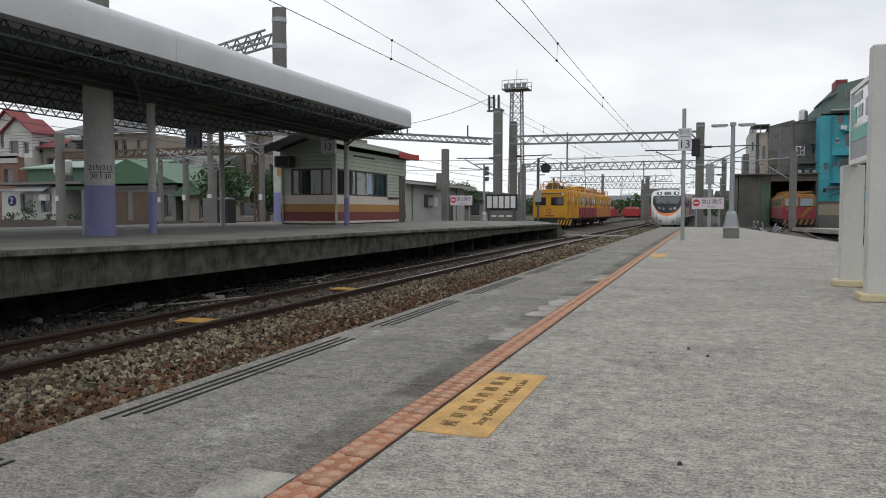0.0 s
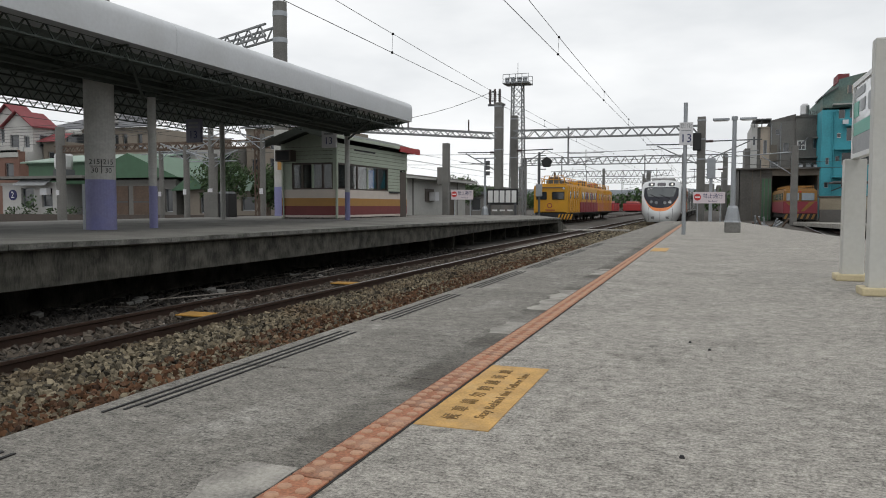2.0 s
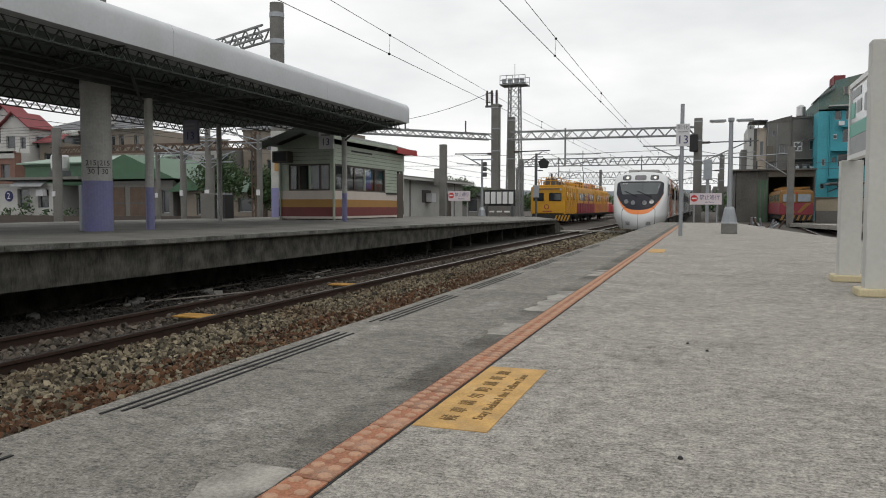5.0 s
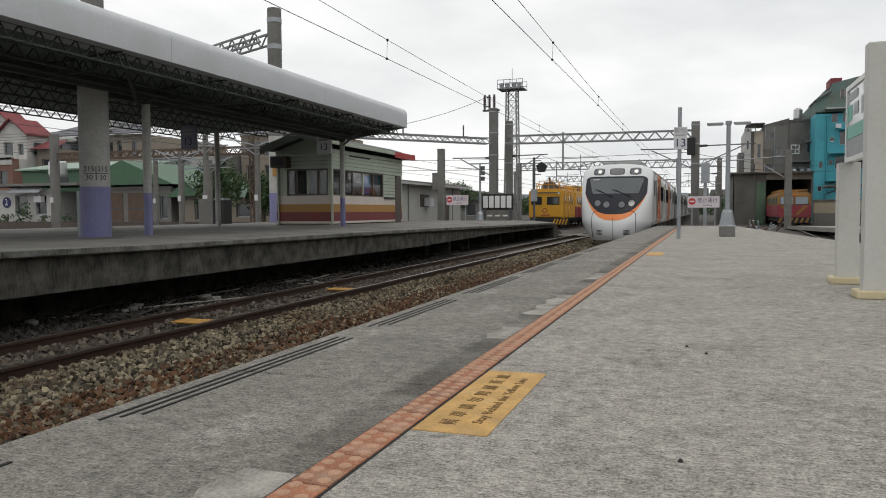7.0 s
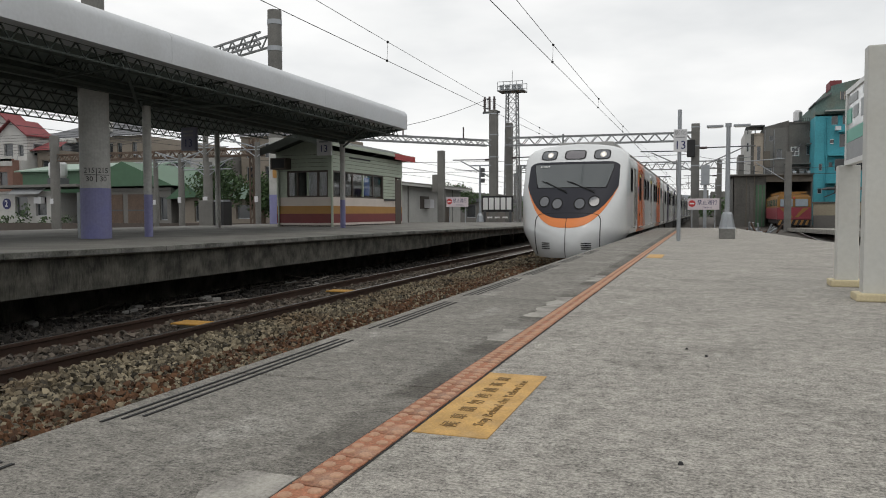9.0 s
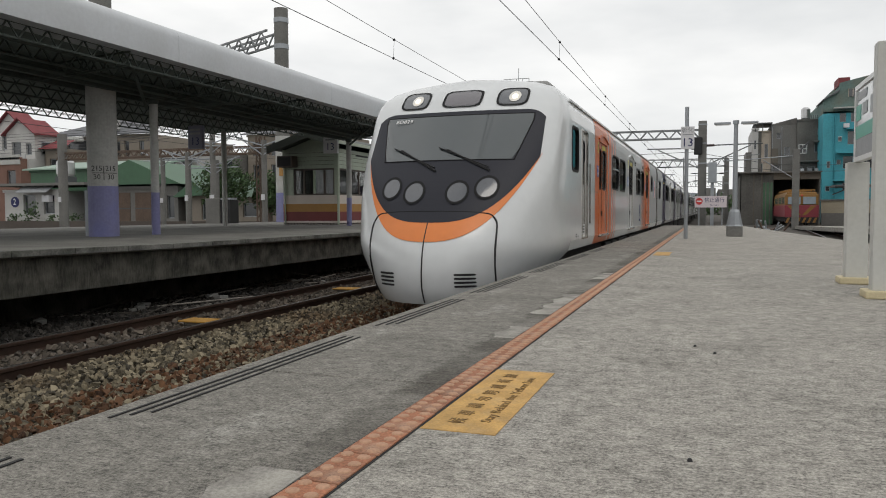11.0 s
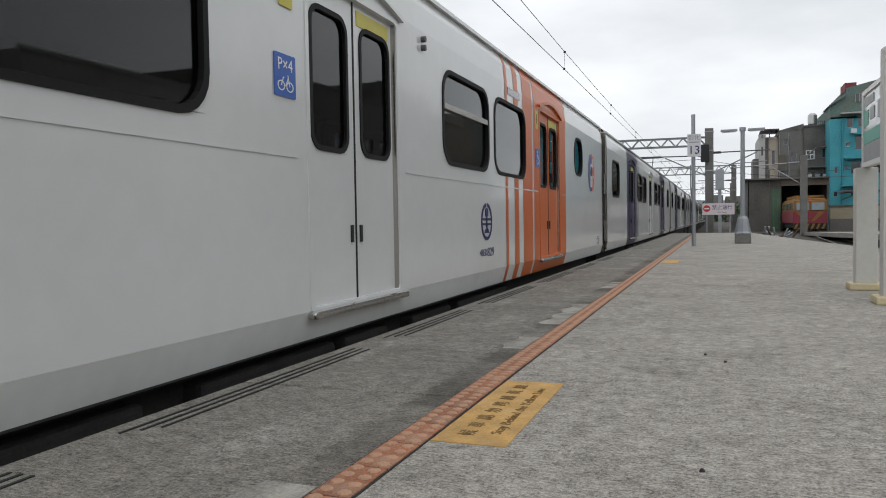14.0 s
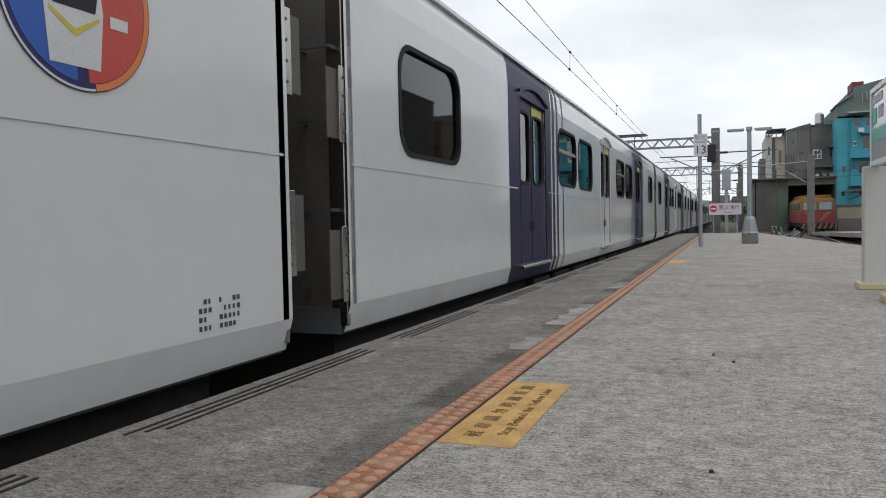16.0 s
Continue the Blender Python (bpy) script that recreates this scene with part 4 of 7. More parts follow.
    for side in (1, -1):
        x = side * W_SIDE
        for z in (1.93, 1.99):
            tpart("side_lamp", rod(B(), (x, -8.72, z - .03), (x + side * .03, -8.72, z - .03), .022, sides=10), M["dark_steel"], car, "small round side lamp")
        tpart("destination_panel", box(B(), x - side * .005, x + side * .006, -6.42, -5.95, 1.93, 2.0), M["display"], car, "side destination panel")
    # nose shell
    bm = B()
    zs = [-.52, -.48, -.42, -.3, -.1, .066, .15, .22, .3, .4, .5, .6, .7, .8, .9, 1.0, 1.12, 1.24, 1.36, 1.5, 1.65, 1.8, 1.95, 2.02, 2.1, 2.2, 2.28, 2.34, 2.4, 2.47, 2.52, 2.56, 2.6, 2.62, 2.645]
    ks = [0, .12, .24, .36, .48, .58, .67, .75, .82, .88, .93, .965, .985, 1]
    ks = [-k for k in ks[:0:-1]] + ks
    rows = []
    for z in zs:
        w = half_width(z)
        rear = 2.51 if z > .05 else 1.95
        row = [bm.verts.new((-w, NOSE + rear, z))]
        row += [bm.verts.new((w * k, NOSE + min(rear, nose_y(w * k, z)), z)) for k in ks]
        row.append(bm.verts.new((w, NOSE + rear, z)))
        rows.append(row)
    for a, b in zip(rows, rows[1:]):
        for i in range(len(a) - 1):
            bm.faces.new((a[i], a[i + 1], b[i + 1], b[i]))
    bmesh.ops.remove_doubles(bm, verts=bm.verts, dist=.0005)
    nose = tpart("nose", bm, M["train_white"], car, "rounded white nose", smooth=True)
    # grey mask, orange crescent, windscreen
    hw = 1.25
    low = lambda x: min(1.9, .52 + .45 * abs(x) ** 3)
    high = lambda x: 2.09 - .12 * max(0, (abs(x) - .95) / (hw - .95)) ** 3
    tpart("mask", nose_patch(B(), spread(-hw, hw, 44), low, high, .011, 20), M["train_mask"], nose, "dark grey windscreen surround")
    tpart("crescent", nose_patch(B(), spread(-hw - .02, hw + .02, 44), lambda x: low(x) - .24 * max(.0, 1 - (abs(x) / (hw + .02)) ** 2.2) - .002, lambda x: low(x) + .004, .008, 8), M["peach_skylit"], nose,
          "orange crescent")
    tpart("windscreen", nose_patch(B(), spread(-1.09, 1.09, 36), lambda x: 1.36 + max(0, abs(x) - .93) * 3.4, lambda x: 2.02, .018, 12), M["screen_dark"], nose, "grey reflecting windscreen")
    tpart("windscreen_gasket", nose_line(B(), [(-.94, 1.355), (.94, 1.355), (1.1, 1.93), (1.1, 2.025), (-1.1, 2.025), (-1.1, 1.93), (-.94, 1.355)], .006, .016), M["rubber"], nose)
    for cx in (-.74, .74):
        tpart("headlamp", nose_disc(B(), cx, 2.30, .20, .12, .012, 4), M["lamp_cover"], nose)
        tpart("headlamp_bezel", nose_disc(B(), cx, 2.30, .228, .148, .014, 4, hole=.86), M["rubber"], nose)
        tpart("headlamp_reflector", nose_disc(B(), cx + .03, 2.30, .085, .085, .022), M["lens"], nose, "round reflector")
        tpart("headlamp_lens", nose_disc(B(), cx + .03, 2.30, .042, .042, .03), M["lit_lens"], nose, "lit headlamp")
    tpart("destination_box", nose_disc(B(), 0, 2.30, .27, .115, .012, 5), M["display"], nose, "dark destination display")
    tpart("destination_bezel", nose_disc(B(), 0, 2.30, .30, .143, .014, 5, hole=.88), M["rubber"], nose)
    for s in (-1, 1):
        for cx, cz, r in ((.67, .975, .128), (.30, .915, .128)):
            tpart("lamp_ring", nose_disc(B(), s * cx, cz, r + .032, r + .032, .024, hole=.80), M["rubber"], nose)
            tpart("lamp_cover", nose_disc(B(), s * cx, cz, r, r, .020), M["lamp_cover"], nose, "round clear lamp cover")
        for k in range(4):
            z = -.28 + .05 * k
            tpart("grille_slot", nose_disc(B(), s * .53, z, .125, .014, .004, 6, segs=16, rings_n=1), M["black"], nose)
    tpart("hatch_seam", nose_line(B(), [(0, -.5), (0, .66)], .007, .002), M["black"], nose)
    tpart("hatch_seam", nose_line(B(), [(-.84, -.45), (-.875, .40), (-.84, .58), (-.70, .66), (.70, .66), (.84, .58), (.875, .40), (.84, -.45)], .010, .002), M["black"], nose)
    for xa, za, xb, zb in ((-.82, 1.55, -.10, 1.25), (-.12, 1.54, .64, 1.25)):
        bm = B()
        nose_line(bm, [(xa, za), (xb, zb)], .008, .04)
        nose_line(bm, [(xa + .12, za - .03), (xb + .02, zb - .045)], .011, .03)
        tpart("wiper", bm, M["black"], nose)
    writing("number", "ED829", .10, M["white_paint"], nose, pose(-.80, NOSE + nose_y(.8, 1.96) - .04, 1.96 + UP, 48, 0, -6))
    end_wall(car, .0, 1)
    running_gear(car, -18.5, 0)
    for a, b in ((-14.4, -10.4), (-9.0, -5.2)):
        seats(car, a, b)
    roof_box(car, -17.5, -14.0), roof_box(car, -9, -5.5)
    rod(bm := B(), (-.2, -18.3, 2.6), (-.2, -18.3, 2.72), .05)
    tpart("roof_horn", bm, M["dark_steel"], car)
    tpart("cab_bulkhead", box(B(), -1.38, 1.38, -16.9, -16.85, .2, 2.02), M["interior"], car)
    return car


M["screen_dark"] = material("windscreen_mirror_grey", (0.05, 0.06, 0.063), 0.05, vary=0.05, coat=1.0, bump=0)
cab = cab_car()
middle = mid_car("white electric train carriage with dark purple doors")
cars = [(cab, 0.0), (middle, .57)]
for i in range(1, 7):
    cars.append((copy_thing(middle, pose(0, 0, RAIL_Z)), .57 + 20.07 * i))

# pantograph on the third car
third = cars[2][0]
bm = B()
for s in (-1, 1):
    bar(bm, (s * .5, 3.2, 2.75), (s * .3, 4.6, 3.15), .03, .03), bar(bm, (s * .3, 4.6, 3.15), (s * .45, 3.6, 3.62), .03, .03)
rod(bm, (-.8, 3.6, 3.64), (.8, 3.6, 3.64), .03), rod(bm, (-.8, 3.9, 3.62), (.8, 3.9, 3.62), .03)
rod(bm, (-.9, 3.6, 3.58), (-.8, 3.6, 3.64), .02), rod(bm, (.9, 3.6, 3.58), (.8, 3.6, 3.64), .02)
box(bm, -.6, .6, 2.9, 5.0, 2.66, 2.74)
tpart("pantograph", bm, M["dark_steel"], third, "raised dark steel pantograph")


# ---- things on our platform ----
M["face_white"] = material("sign_white", (0.62, 0.62, 0.64), 0.45, vary=0.06, bump=0.02)
# White sign sheet again, with the backlit board's shade put into the colour.
M["sign_shaded"] = material("shaded_sign_sheet", (0.20, 0.20, 0.27), 0.5, vary=0.08, bump=0.02)
M["pink_white"] = material("sign_pale_pink", (0.62, 0.55, 0.58), 0.5, vary=0.06, bump=0.02)
M["pale_print"] = material("sign_pale_print", (0.30, 0.32, 0.33), 0.45, vary=0.3, scale=6, bump=0.02)
M["green_band"] = material("sign_green", (0.06, 0.36, 0.27), 0.4, vary=0.1, bump=0.02)
M["grey_print"] = material("sign_grey_print", (0.27, 0.28, 0.29), 0.45, vary=0.25, bump=0.02)
M["panel_glass"] = material("hazy_panel_print", (0.40, 0.43, 0.43), 0.2, vary=0.25, scale=4, coat=0.6, bump=0.02)


def warning_plate(y, label):
    s = thing("floor_notice", -.725, y + .45, 0, label, "floor sign", "yellow floor notices")
    part("sheet", box(B(), -.124, .115, -.45, .45, .0, .0025), M["yellow_paint"], s)
    writing("lettering", "候  車  請  勿  跨  越  黃  線", .062, M["brown_ink"], s, pose(-.035, 0, .0036, 0, 0, 90), width=.74)
    writing("lettering", "Stay Behind the Yellow Line", .05, M["brown_ink"], s, pose(.05, .0, .0036, 0, 0, 90), width=.66)
    return s


warning_plate(2.12, "yellow floor notice with brown lettering beside the warning tiles")
s2 = thing("floor_notice", -.70, 11.95, 0, "faded blank yellow floor notice further along", "floor sign", "yellow floor notices")
part("sheet", box(B(), -.115, .115, -.45, .45, .0, .005), M["yellow_paint"], s2)


def sign_pole(x, y, top, s0, s1, w, group):
    s = thing("platform_number_sign", x, y, 0, "grey post with a white platform board reading 13", "sign post", group)
    part("post", rod(B(), (0, 0, 0), (0, 0, top), .045, sides=12), M["steel_grey"], s)
    b = part("board", box(B(), -w / 2 + .02, w / 2 + .02, -.08, -.055, s0, s1, .004), M["face_white"], s)
    writing("numeral", "13", (s1 - s0) * .52, M["navy"], b, pose(.02, -.083, s0 + (s1 - s0) * .28, 90, 0, 0))
    writing("place_name", "彰化", (s1 - s0) * .26, M["grey_print"], b, pose(.02, -.083, s0 + (s1 - s0) * .83, 90, 0, 0))
    part("name_bar", box(B(), -w * .3, w * .3 + .04, -.084, -.081, s0 + (s1 - s0) * .62, s0 + (s1 - s0) * .66), M["grey_print"], b)
    for z in (s0 + .08, s1 - .08):
        part("clamp", box(B(), -.06, .06, -.056, .05, z - .015, z + .015), M["dark_steel"], s)
    return s


sign_pole(-.56, 18.47, 3.06, 2.08, 2.6, .30, "platform number boards")


def lamp_post(x, y, z0, top, arm, label):
    s = thing("platform_lamp", x, y, z0, label, "lamp post", "platform lamps")
    part("plinth", box(B(), -.19, .19, -.19, .19, 0, .26, .02), M["concrete_pole"], s, "grey concrete plinth")
    bm = B()
    lathe(bm, [(.21, .26), (.19, .30), (.13, .62), (.10, .68)], 8)
    part("foot", bm, M["steel_grey"], s, "tapered light blue-grey steel foot")
    part("pole", rod(B(), (0, 0, .6), (0, 0, top), .065, .05, 12), M["steel_grey"], s)
    part("cap", rod(B(), (0, 0, top - .06), (0, 0, top + .03), .075, sides=12), M["steel_grey"], s)
    for d in (-1, 1):
        bm = B()
        box(bm, d * .12, d * arm, -.07, .07, top - .06, top - .005, .012)
        a = part("lamp_arm", bm, M["steel_grey"], s, "flat fluorescent lamp arm")
        part("diffuser", box(B(), d * .16, d * (arm - .03), -.05, .05, top - .078, top - .061), M["white_paint"], a)
    return s


lamp_post(.56, 20.45, 0, 2.89, .52, "light grey double-armed platform lamp on a concrete plinth")


def no_entry(x, y, z, w, h0, h1, label):
    s = thing("no_entry_sign", x, y, z, label, "sign", "no entry boards")
    for d in (-1, 1):
        part("leg", rod(B(), (d * w * .36, 0, 0), (d * w * .36, 0, h0 + .1), .025), M["steel_grey"], s)
    b = part("board", box(B(), -w / 2, w / 2, -.05, -.025, h0, h1, .005), M["pink_white"], s)
    h = h1 - h0
    rod(bm := B(), (-w * .36, -.056, h0 + h * .55), (-w * .36, -.05, h0 + h * .55), h * .3, sides=20)
    disc = part("disc", bm, M["red_sign"], b, "red disc with a white bar")
    part("disc_bar", box(B(), -w * .36 - h * .2, -w * .36 + h * .2, -.06, -.056, h0 + h * .49, h0 + h * .61), M["white_paint"], disc)
    writing("lettering", "禁止通行", h * .46, M["navy"], b, pose(w * .12, -.052, h0 + h * .62, 90, 0, 0), width=w * .62)
    writing("lettering", "No Entry", h * .2, M["navy"], b, pose(w * .12, -.052, h0 + h * .2, 90, 0, 0))
    return s


no_entry(-.02, 33.9, 0, 1.28, .78, 1.26, "pale board with red disc, no entry, at the platform end")
no_entry(-12.35, 38, .14, 1.22, .86, 1.37, "pale no entry board on the other platform")

# name board on two cream posts
bb = thing("station_board", 1.22, 7.2, 0, "framed white and green station board on two cream posts", "station sign")
for y, top in ((.43, 1.09), (-.77, 1.91)):
    post = part("post", box(B(), -.09, .09, y - .07, y + .07, .05, top, .012), M["cream"], bb, "square cream post")
    part("plinth", box(B(), -.14, .14, y - .13, y + .13, 0, .06, .012), M["yellow_base"], post, "cream-yellow plinth")
fr = part("panel_frame", ring(B(), [(-.70, 1.09), (.44, 1.09), (.44, 1.76), (-.70, 1.76)], [(-.66, 1.13), (.40, 1.13), (.40, 1.72), (-.66, 1.72)], -.032, .032), M["white_paint"], bb)
part("panel", box(B(), -.018, .018, -.67, .41, 1.12, 1.73), M["panel_glass"], fr, "hazy printed panel")
part("green_stripe", box(B(), -.023, -.018, -.66, .40, 1.29, 1.40), M["green_band"], fr)
part("green_corner", box(B(), -.0225, -.018, .20, .40, 1.45, 1.58), M["green_band"], fr)
part("grey_field", box(B(), -.0225, -.018, -.66, .40, 1.13, 1.285), M["grey_print"], fr)
for y, z, w, hh in ((-.50, 1.46, .28, .14), (-.08, 1.48, .2, .10), (-.05, 1.62, .38, .07), (-.55, 1.63, .25, .07)):
    part("print_block", box(B(), -.0225, -.018, y, y + w, z, z + hh), M["pale_print"], fr)
# warning tiles: one mesh, laid end to end
bm = B()
box(bm, -.054, .054, -.111, .111, 0, .007, .003)
tile_me = mesh_of("warning_tile", bm, M["tactile"])
bm = B()
for i in range(4):
    for j in range(2):
        cx, cy = -.028 + .056 * j, -.0855 + .057 * i + (.0 if j else .012)
        lathe(bm, [(.019, .0065), (.016, .0095), (.008, .011)], 8, (cx, cy, 0))
dot_me = mesh_of("dots", bm, M["tactile_dot"])
tiles = thing("warning_line", -.9125, 0, 0, "line of terracotta warning tiles with raised pale dots", "tactile paving", kind="structure")
part("joint_bed", box(B(), -.0605, .0605, -4.1, 30.2, .0002, .0022), M["black_groove"], tiles, "dark dirty joints")
for i in range(150):
    t = new("warning_tile", tile_me)
    t.parent = tiles
    t.matrix_basis = pose(random.Random(i).uniform(-.0015, .0015), -4.0 + .2285 * i, 0, 0, 0, random.Random(i + 9).uniform(-.35, .35))
    d = new("dots", dot_me)
    d.parent = t
    d.matrix_basis = pose(0, 0, .0006)

# small dark pebbles and joints on the floor
for x, y in ((-0.06, 2.07), (-0.08, 3.85), (0.01, 3.68)):
    rod(b := B(), (x, y, 0), (x, y, .008), .009, .005, 6)
    solid("pebble", b, M["black"], "small dark pebble on the platform floor", "pebble", "pebbles")

# yellow marker plates on the sleepers
for y in (8.43, 12.82):
    m = thing("track_marker", -6.5, y, -.88, "worn yellow marker plate between the rails", "track marker", "track markers")
    part("plate", box(B(), -.25, .25, -.16, .16, .07, .09, .006), M["dirty_yellow"], m)
    part("mount", box(B(), -.2, .2, -.08, .08, 0, .07), M["sleeper"], m)
rng = random.Random(31)
for k in range(22):
    x, y, a, ln = rng.uniform(-9.2, -7.6), rng.uniform(7.5, 17), rng.gauss(1.4, .5), rng.uniform(.5, 2.2)
    solid("loose_pipe", rod(B(), (x, y, -.89), (x + ln * math.cos(a), y + ln * math.sin(a), -.89 + rng.uniform(.0, .1)), rng.uniform(.009, .02), sides=6),
          M["sleeper"] if k % 4 == 0 else M["wood_dark"], "thin discarded pipe lying under the platform edge", "pipe", "loose pipes")
for k in range(9):
    x, y, w = rng.uniform(-8.9, -7.7), rng.uniform(8, 16), rng.uniform(.05, .11)
    b = box(B(), -w, w, -w * .8, w * .8, -w * .5, w * .5, .015)
    o = solid("concrete_block", b, M["concrete_pole"], "broken concrete lump beside the rail", "concrete block", "concrete lumps")
    o.matrix_basis = pose(x, y, -.87, rng.uniform(-20, 20), rng.uniform(-20, 20), rng.uniform(0, 90))
# foot crossing of boards
fc = thing("board_crossing", -6.68, 46, -.8, "grey boards that cross the rails", "track crossing")
for k in range(3):
    part("board", box(B(), -2.4, 2.2, -.5 + .35 * k, -.2 + .35 * k, -.05, .045, .01), M["concrete_light"], fc)

# ---- the other platform: canopy, columns, hut ----
FZ = .17
canopy = thing("canopy", -11.8, 0, FZ, "long platform canopy with rounded grey fascia and dark lattice girders", "canopy")
Y0, Y1 = -9.0, 23.85


def cpart(name, bm, mat, label="", parent=canopy, smooth=False):
    bmesh.ops.translate(bm, verts=bm.verts, vec=(11.8, 0, -FZ))
    return part(name, bm, mat, parent, label, smooth)


seams = [Y0, -4, .5, 4.8, 11.9, 18.0, Y1]
for a, b in zip(seams, seams[1:]):
    bm = B()
    prof = [(-9.60, 3.50), (-9.552, 3.505), (-9.546, 3.62), (-9.543, 3.76)] + [(-9.74 + .197 * math.cos(t), 3.93 + .21 * math.sin(t)) for t in [radians(10 * i) for i in range(10)]] + [(-10.3, 4.2), (-10.3, 3.52)]
    poly(bm, [(x, a + .004, z) for x, z in prof], (0, b - a - .008, 0))
    cpart("fascia_panel", bm, M["canopy_skin"], "rounded light grey sheet-metal fascia", smooth=True)
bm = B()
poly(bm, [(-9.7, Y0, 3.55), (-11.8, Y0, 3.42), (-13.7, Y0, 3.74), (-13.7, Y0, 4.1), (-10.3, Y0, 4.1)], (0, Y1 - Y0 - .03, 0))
cpart("roof_deck", bm, M["canopy_under"], "dark green-grey ceiling sheets")
for x, zt, dp in ((-9.85, 3.52, .24), (-10.75, 3.47, .24), (-12.7, 3.55, .26), (-13.55, 3.7, .24)):
    bm = B()
    lattice(bm, (x, Y0, zt - dp), (x, Y1 - .1, zt - dp), (0, 0, 1), dp, .36, .017)
    cpart("lattice_girder", bm, M["truss"])
for x in (-11.5, -12.1):
    cpart("main_beam", box(B(), x - .06, x + .06, Y0, Y1 - .1, 3.14, 3.42), M["truss"])
cpart("pipe_run", rod(B(), (-11.2, Y0, 3.2), (-11.2, Y1 - .3, 3.2), .04), M["truss"])
cpart("pipe_run", rod(B(), (-10.3, Y0, 3.36), (-10.3, Y1 - .3, 3.36), .03), M["truss"])
y = Y0 + 1.5
while y < Y1:
    bm = B()
    lattice(bm, (-9.7, y, 3.26), (-11.8, y, 3.14), (0, 0, 1), .24, .3, .016)
    lattice(bm, (-11.8, y, 3.16), (-13.6, y, 3.46), (0, 0, 1), .24, .36, .016)
    cpart("cross_girder", bm, M["truss"])
    y += 3.05
for ya, yb in ((13.6, 16.2), (13.6, 11.0), (23.5, 21.5), (5, 7.5)):
    bm = B()
    bar(bm, (-11.8, ya, 2.95), (-9.9, yb, 3.4), .05, .05)
    cpart("brace", bm, M["truss"])
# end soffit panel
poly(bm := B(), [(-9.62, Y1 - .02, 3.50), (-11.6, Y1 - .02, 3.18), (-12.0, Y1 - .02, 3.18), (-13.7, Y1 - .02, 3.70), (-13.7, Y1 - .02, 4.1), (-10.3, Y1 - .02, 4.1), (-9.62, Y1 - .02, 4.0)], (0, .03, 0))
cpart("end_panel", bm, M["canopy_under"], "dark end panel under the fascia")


# a second, flat canopy behind, over the far side of the island
back = thing("rear_canopy", -16, 0, FZ, "flat dark canopy over the far side of the other platform", "canopy")
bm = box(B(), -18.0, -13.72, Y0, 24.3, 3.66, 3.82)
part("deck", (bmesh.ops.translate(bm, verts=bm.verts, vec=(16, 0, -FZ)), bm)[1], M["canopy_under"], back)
for x in (-17.9, -16.6, -15.2, -14.0):
    bm = lattice(B(), (x + 16, Y0, 3.42 - FZ), (x + 16, 24.2, 3.42 - FZ), (0, 0, 1), .24, .4, .017)
    part("lattice_girder", bm, M["truss"], back)
for y in (2.5, 12.3, 22.5):
    part("post", rod(B(), (-.2, y, 0), (-.2, y, 3.5 - FZ), .09, sides=12), M["white_col"], back)


def column(x, y, r, top, paint_to, label, sides=24, taper=1.0):
    c = thing("canopy_column", x, y, FZ, label, "column", "canopy columns")
    part("painted_base", rod(B(), (0, 0, 0), (0, 0, paint_to - FZ), r * 1.01, sides=sides), M["lavender"], c, "lavender painted lower part")
    part("shaft", rod(B(), (0, 0, paint_to - FZ), (0, 0, top - FZ), r, r * taper, sides=sides), M["white_col"], c)
    part("cap", lathe(B(), [(r * 1.02, top - FZ - .1), (r * 1.35, top - FZ - .04), (r * 1.35, top - FZ)], sides), M["truss"], c)
    return c


big = column(-11.83, 12.3, .29, 3.45, 1.2, "thick round column, chalky white over lavender, with stencilled numbers", 32)
for az, dz, tx in ((22, 1.55, "215"), (74, 1.55, "215"), (22, 1.38, "30"), (74, 1.38, "30")):
    writing("stencil", tx, .15, M["black"], big, pose(.292 * math.sin(radians(az)), -.292 * math.cos(radians(az)), dz - FZ, 90, 0, az))
for k in range(7):
    az = 2 + 15 * k
    bar(bm := B(), (.292 * math.sin(radians(az)), -.292 * math.cos(radians(az)), 1.465 - FZ), (.292 * math.sin(radians(az + 14)), -.292 * math.cos(radians(az + 14)), 1.465 - FZ), .006, .012)
    part("stencil_line", bm, M["black"], big)
part("stencil_line", box(B(), .292 * math.sin(radians(48)) - .006, .292 * math.sin(radians(48)) + .006, -.2, -.19, 1.32 - FZ, 1.6 - FZ), M["black"], big)
part("conduit", rod(B(), (-.31, -.05, 0), (-.31, -.05, 3.1), .03), M["dark_steel"], big)
part("conduit_guard", box(B(), -.38, -.30, -.12, .0, .0, .95, .01), M["steel_grey"], big)
column(-11.62, 13.6, .09, 3.14, 1.1, "slim round steel column, white over lavender", 16)
column(-11.82, 23.5, .09, 3.16, 1.14, "slim round steel column before the hut", 16)
column(-11.8, 2.5, .09, 3.14, 1.1, "slim round steel column out in the open bay", 16)
column(-18.4, 30.2, .09, 3.3, 1.15, "slim round column beyond the canopy", 16)
for x, y, zt in ((-12.4, 23.3, 3.45), (-15.2, 19.7, 3.42)):
    s = thing("hanging_sign", x, y, zt, "white hanging platform sign reading 13", "sign", "hanging platform signs")
    part("hanger", box(B(), -.16, -.13, -.01, .01, -.1, .0), M["truss"], s), part("hanger", box(B(), .13, .16, -.01, .01, -.1, .0), M["truss"], s)
    part("board", box(B(), -.27, .27, -.06, .06, -.78, -.06, .01), M["face_white"] if y > 21 else M["sign_shaded"], s)
    writing("numeral", "13", .34, M["navy"], s, pose(0, -.065, -.56, 90, 0, 0))
    for k in range(2):
        part("name_bar", box(B(), -.18, .18, -.066, -.061, -.22 - .12 * k, -.16 - .12 * k), M["grey_print"], s)

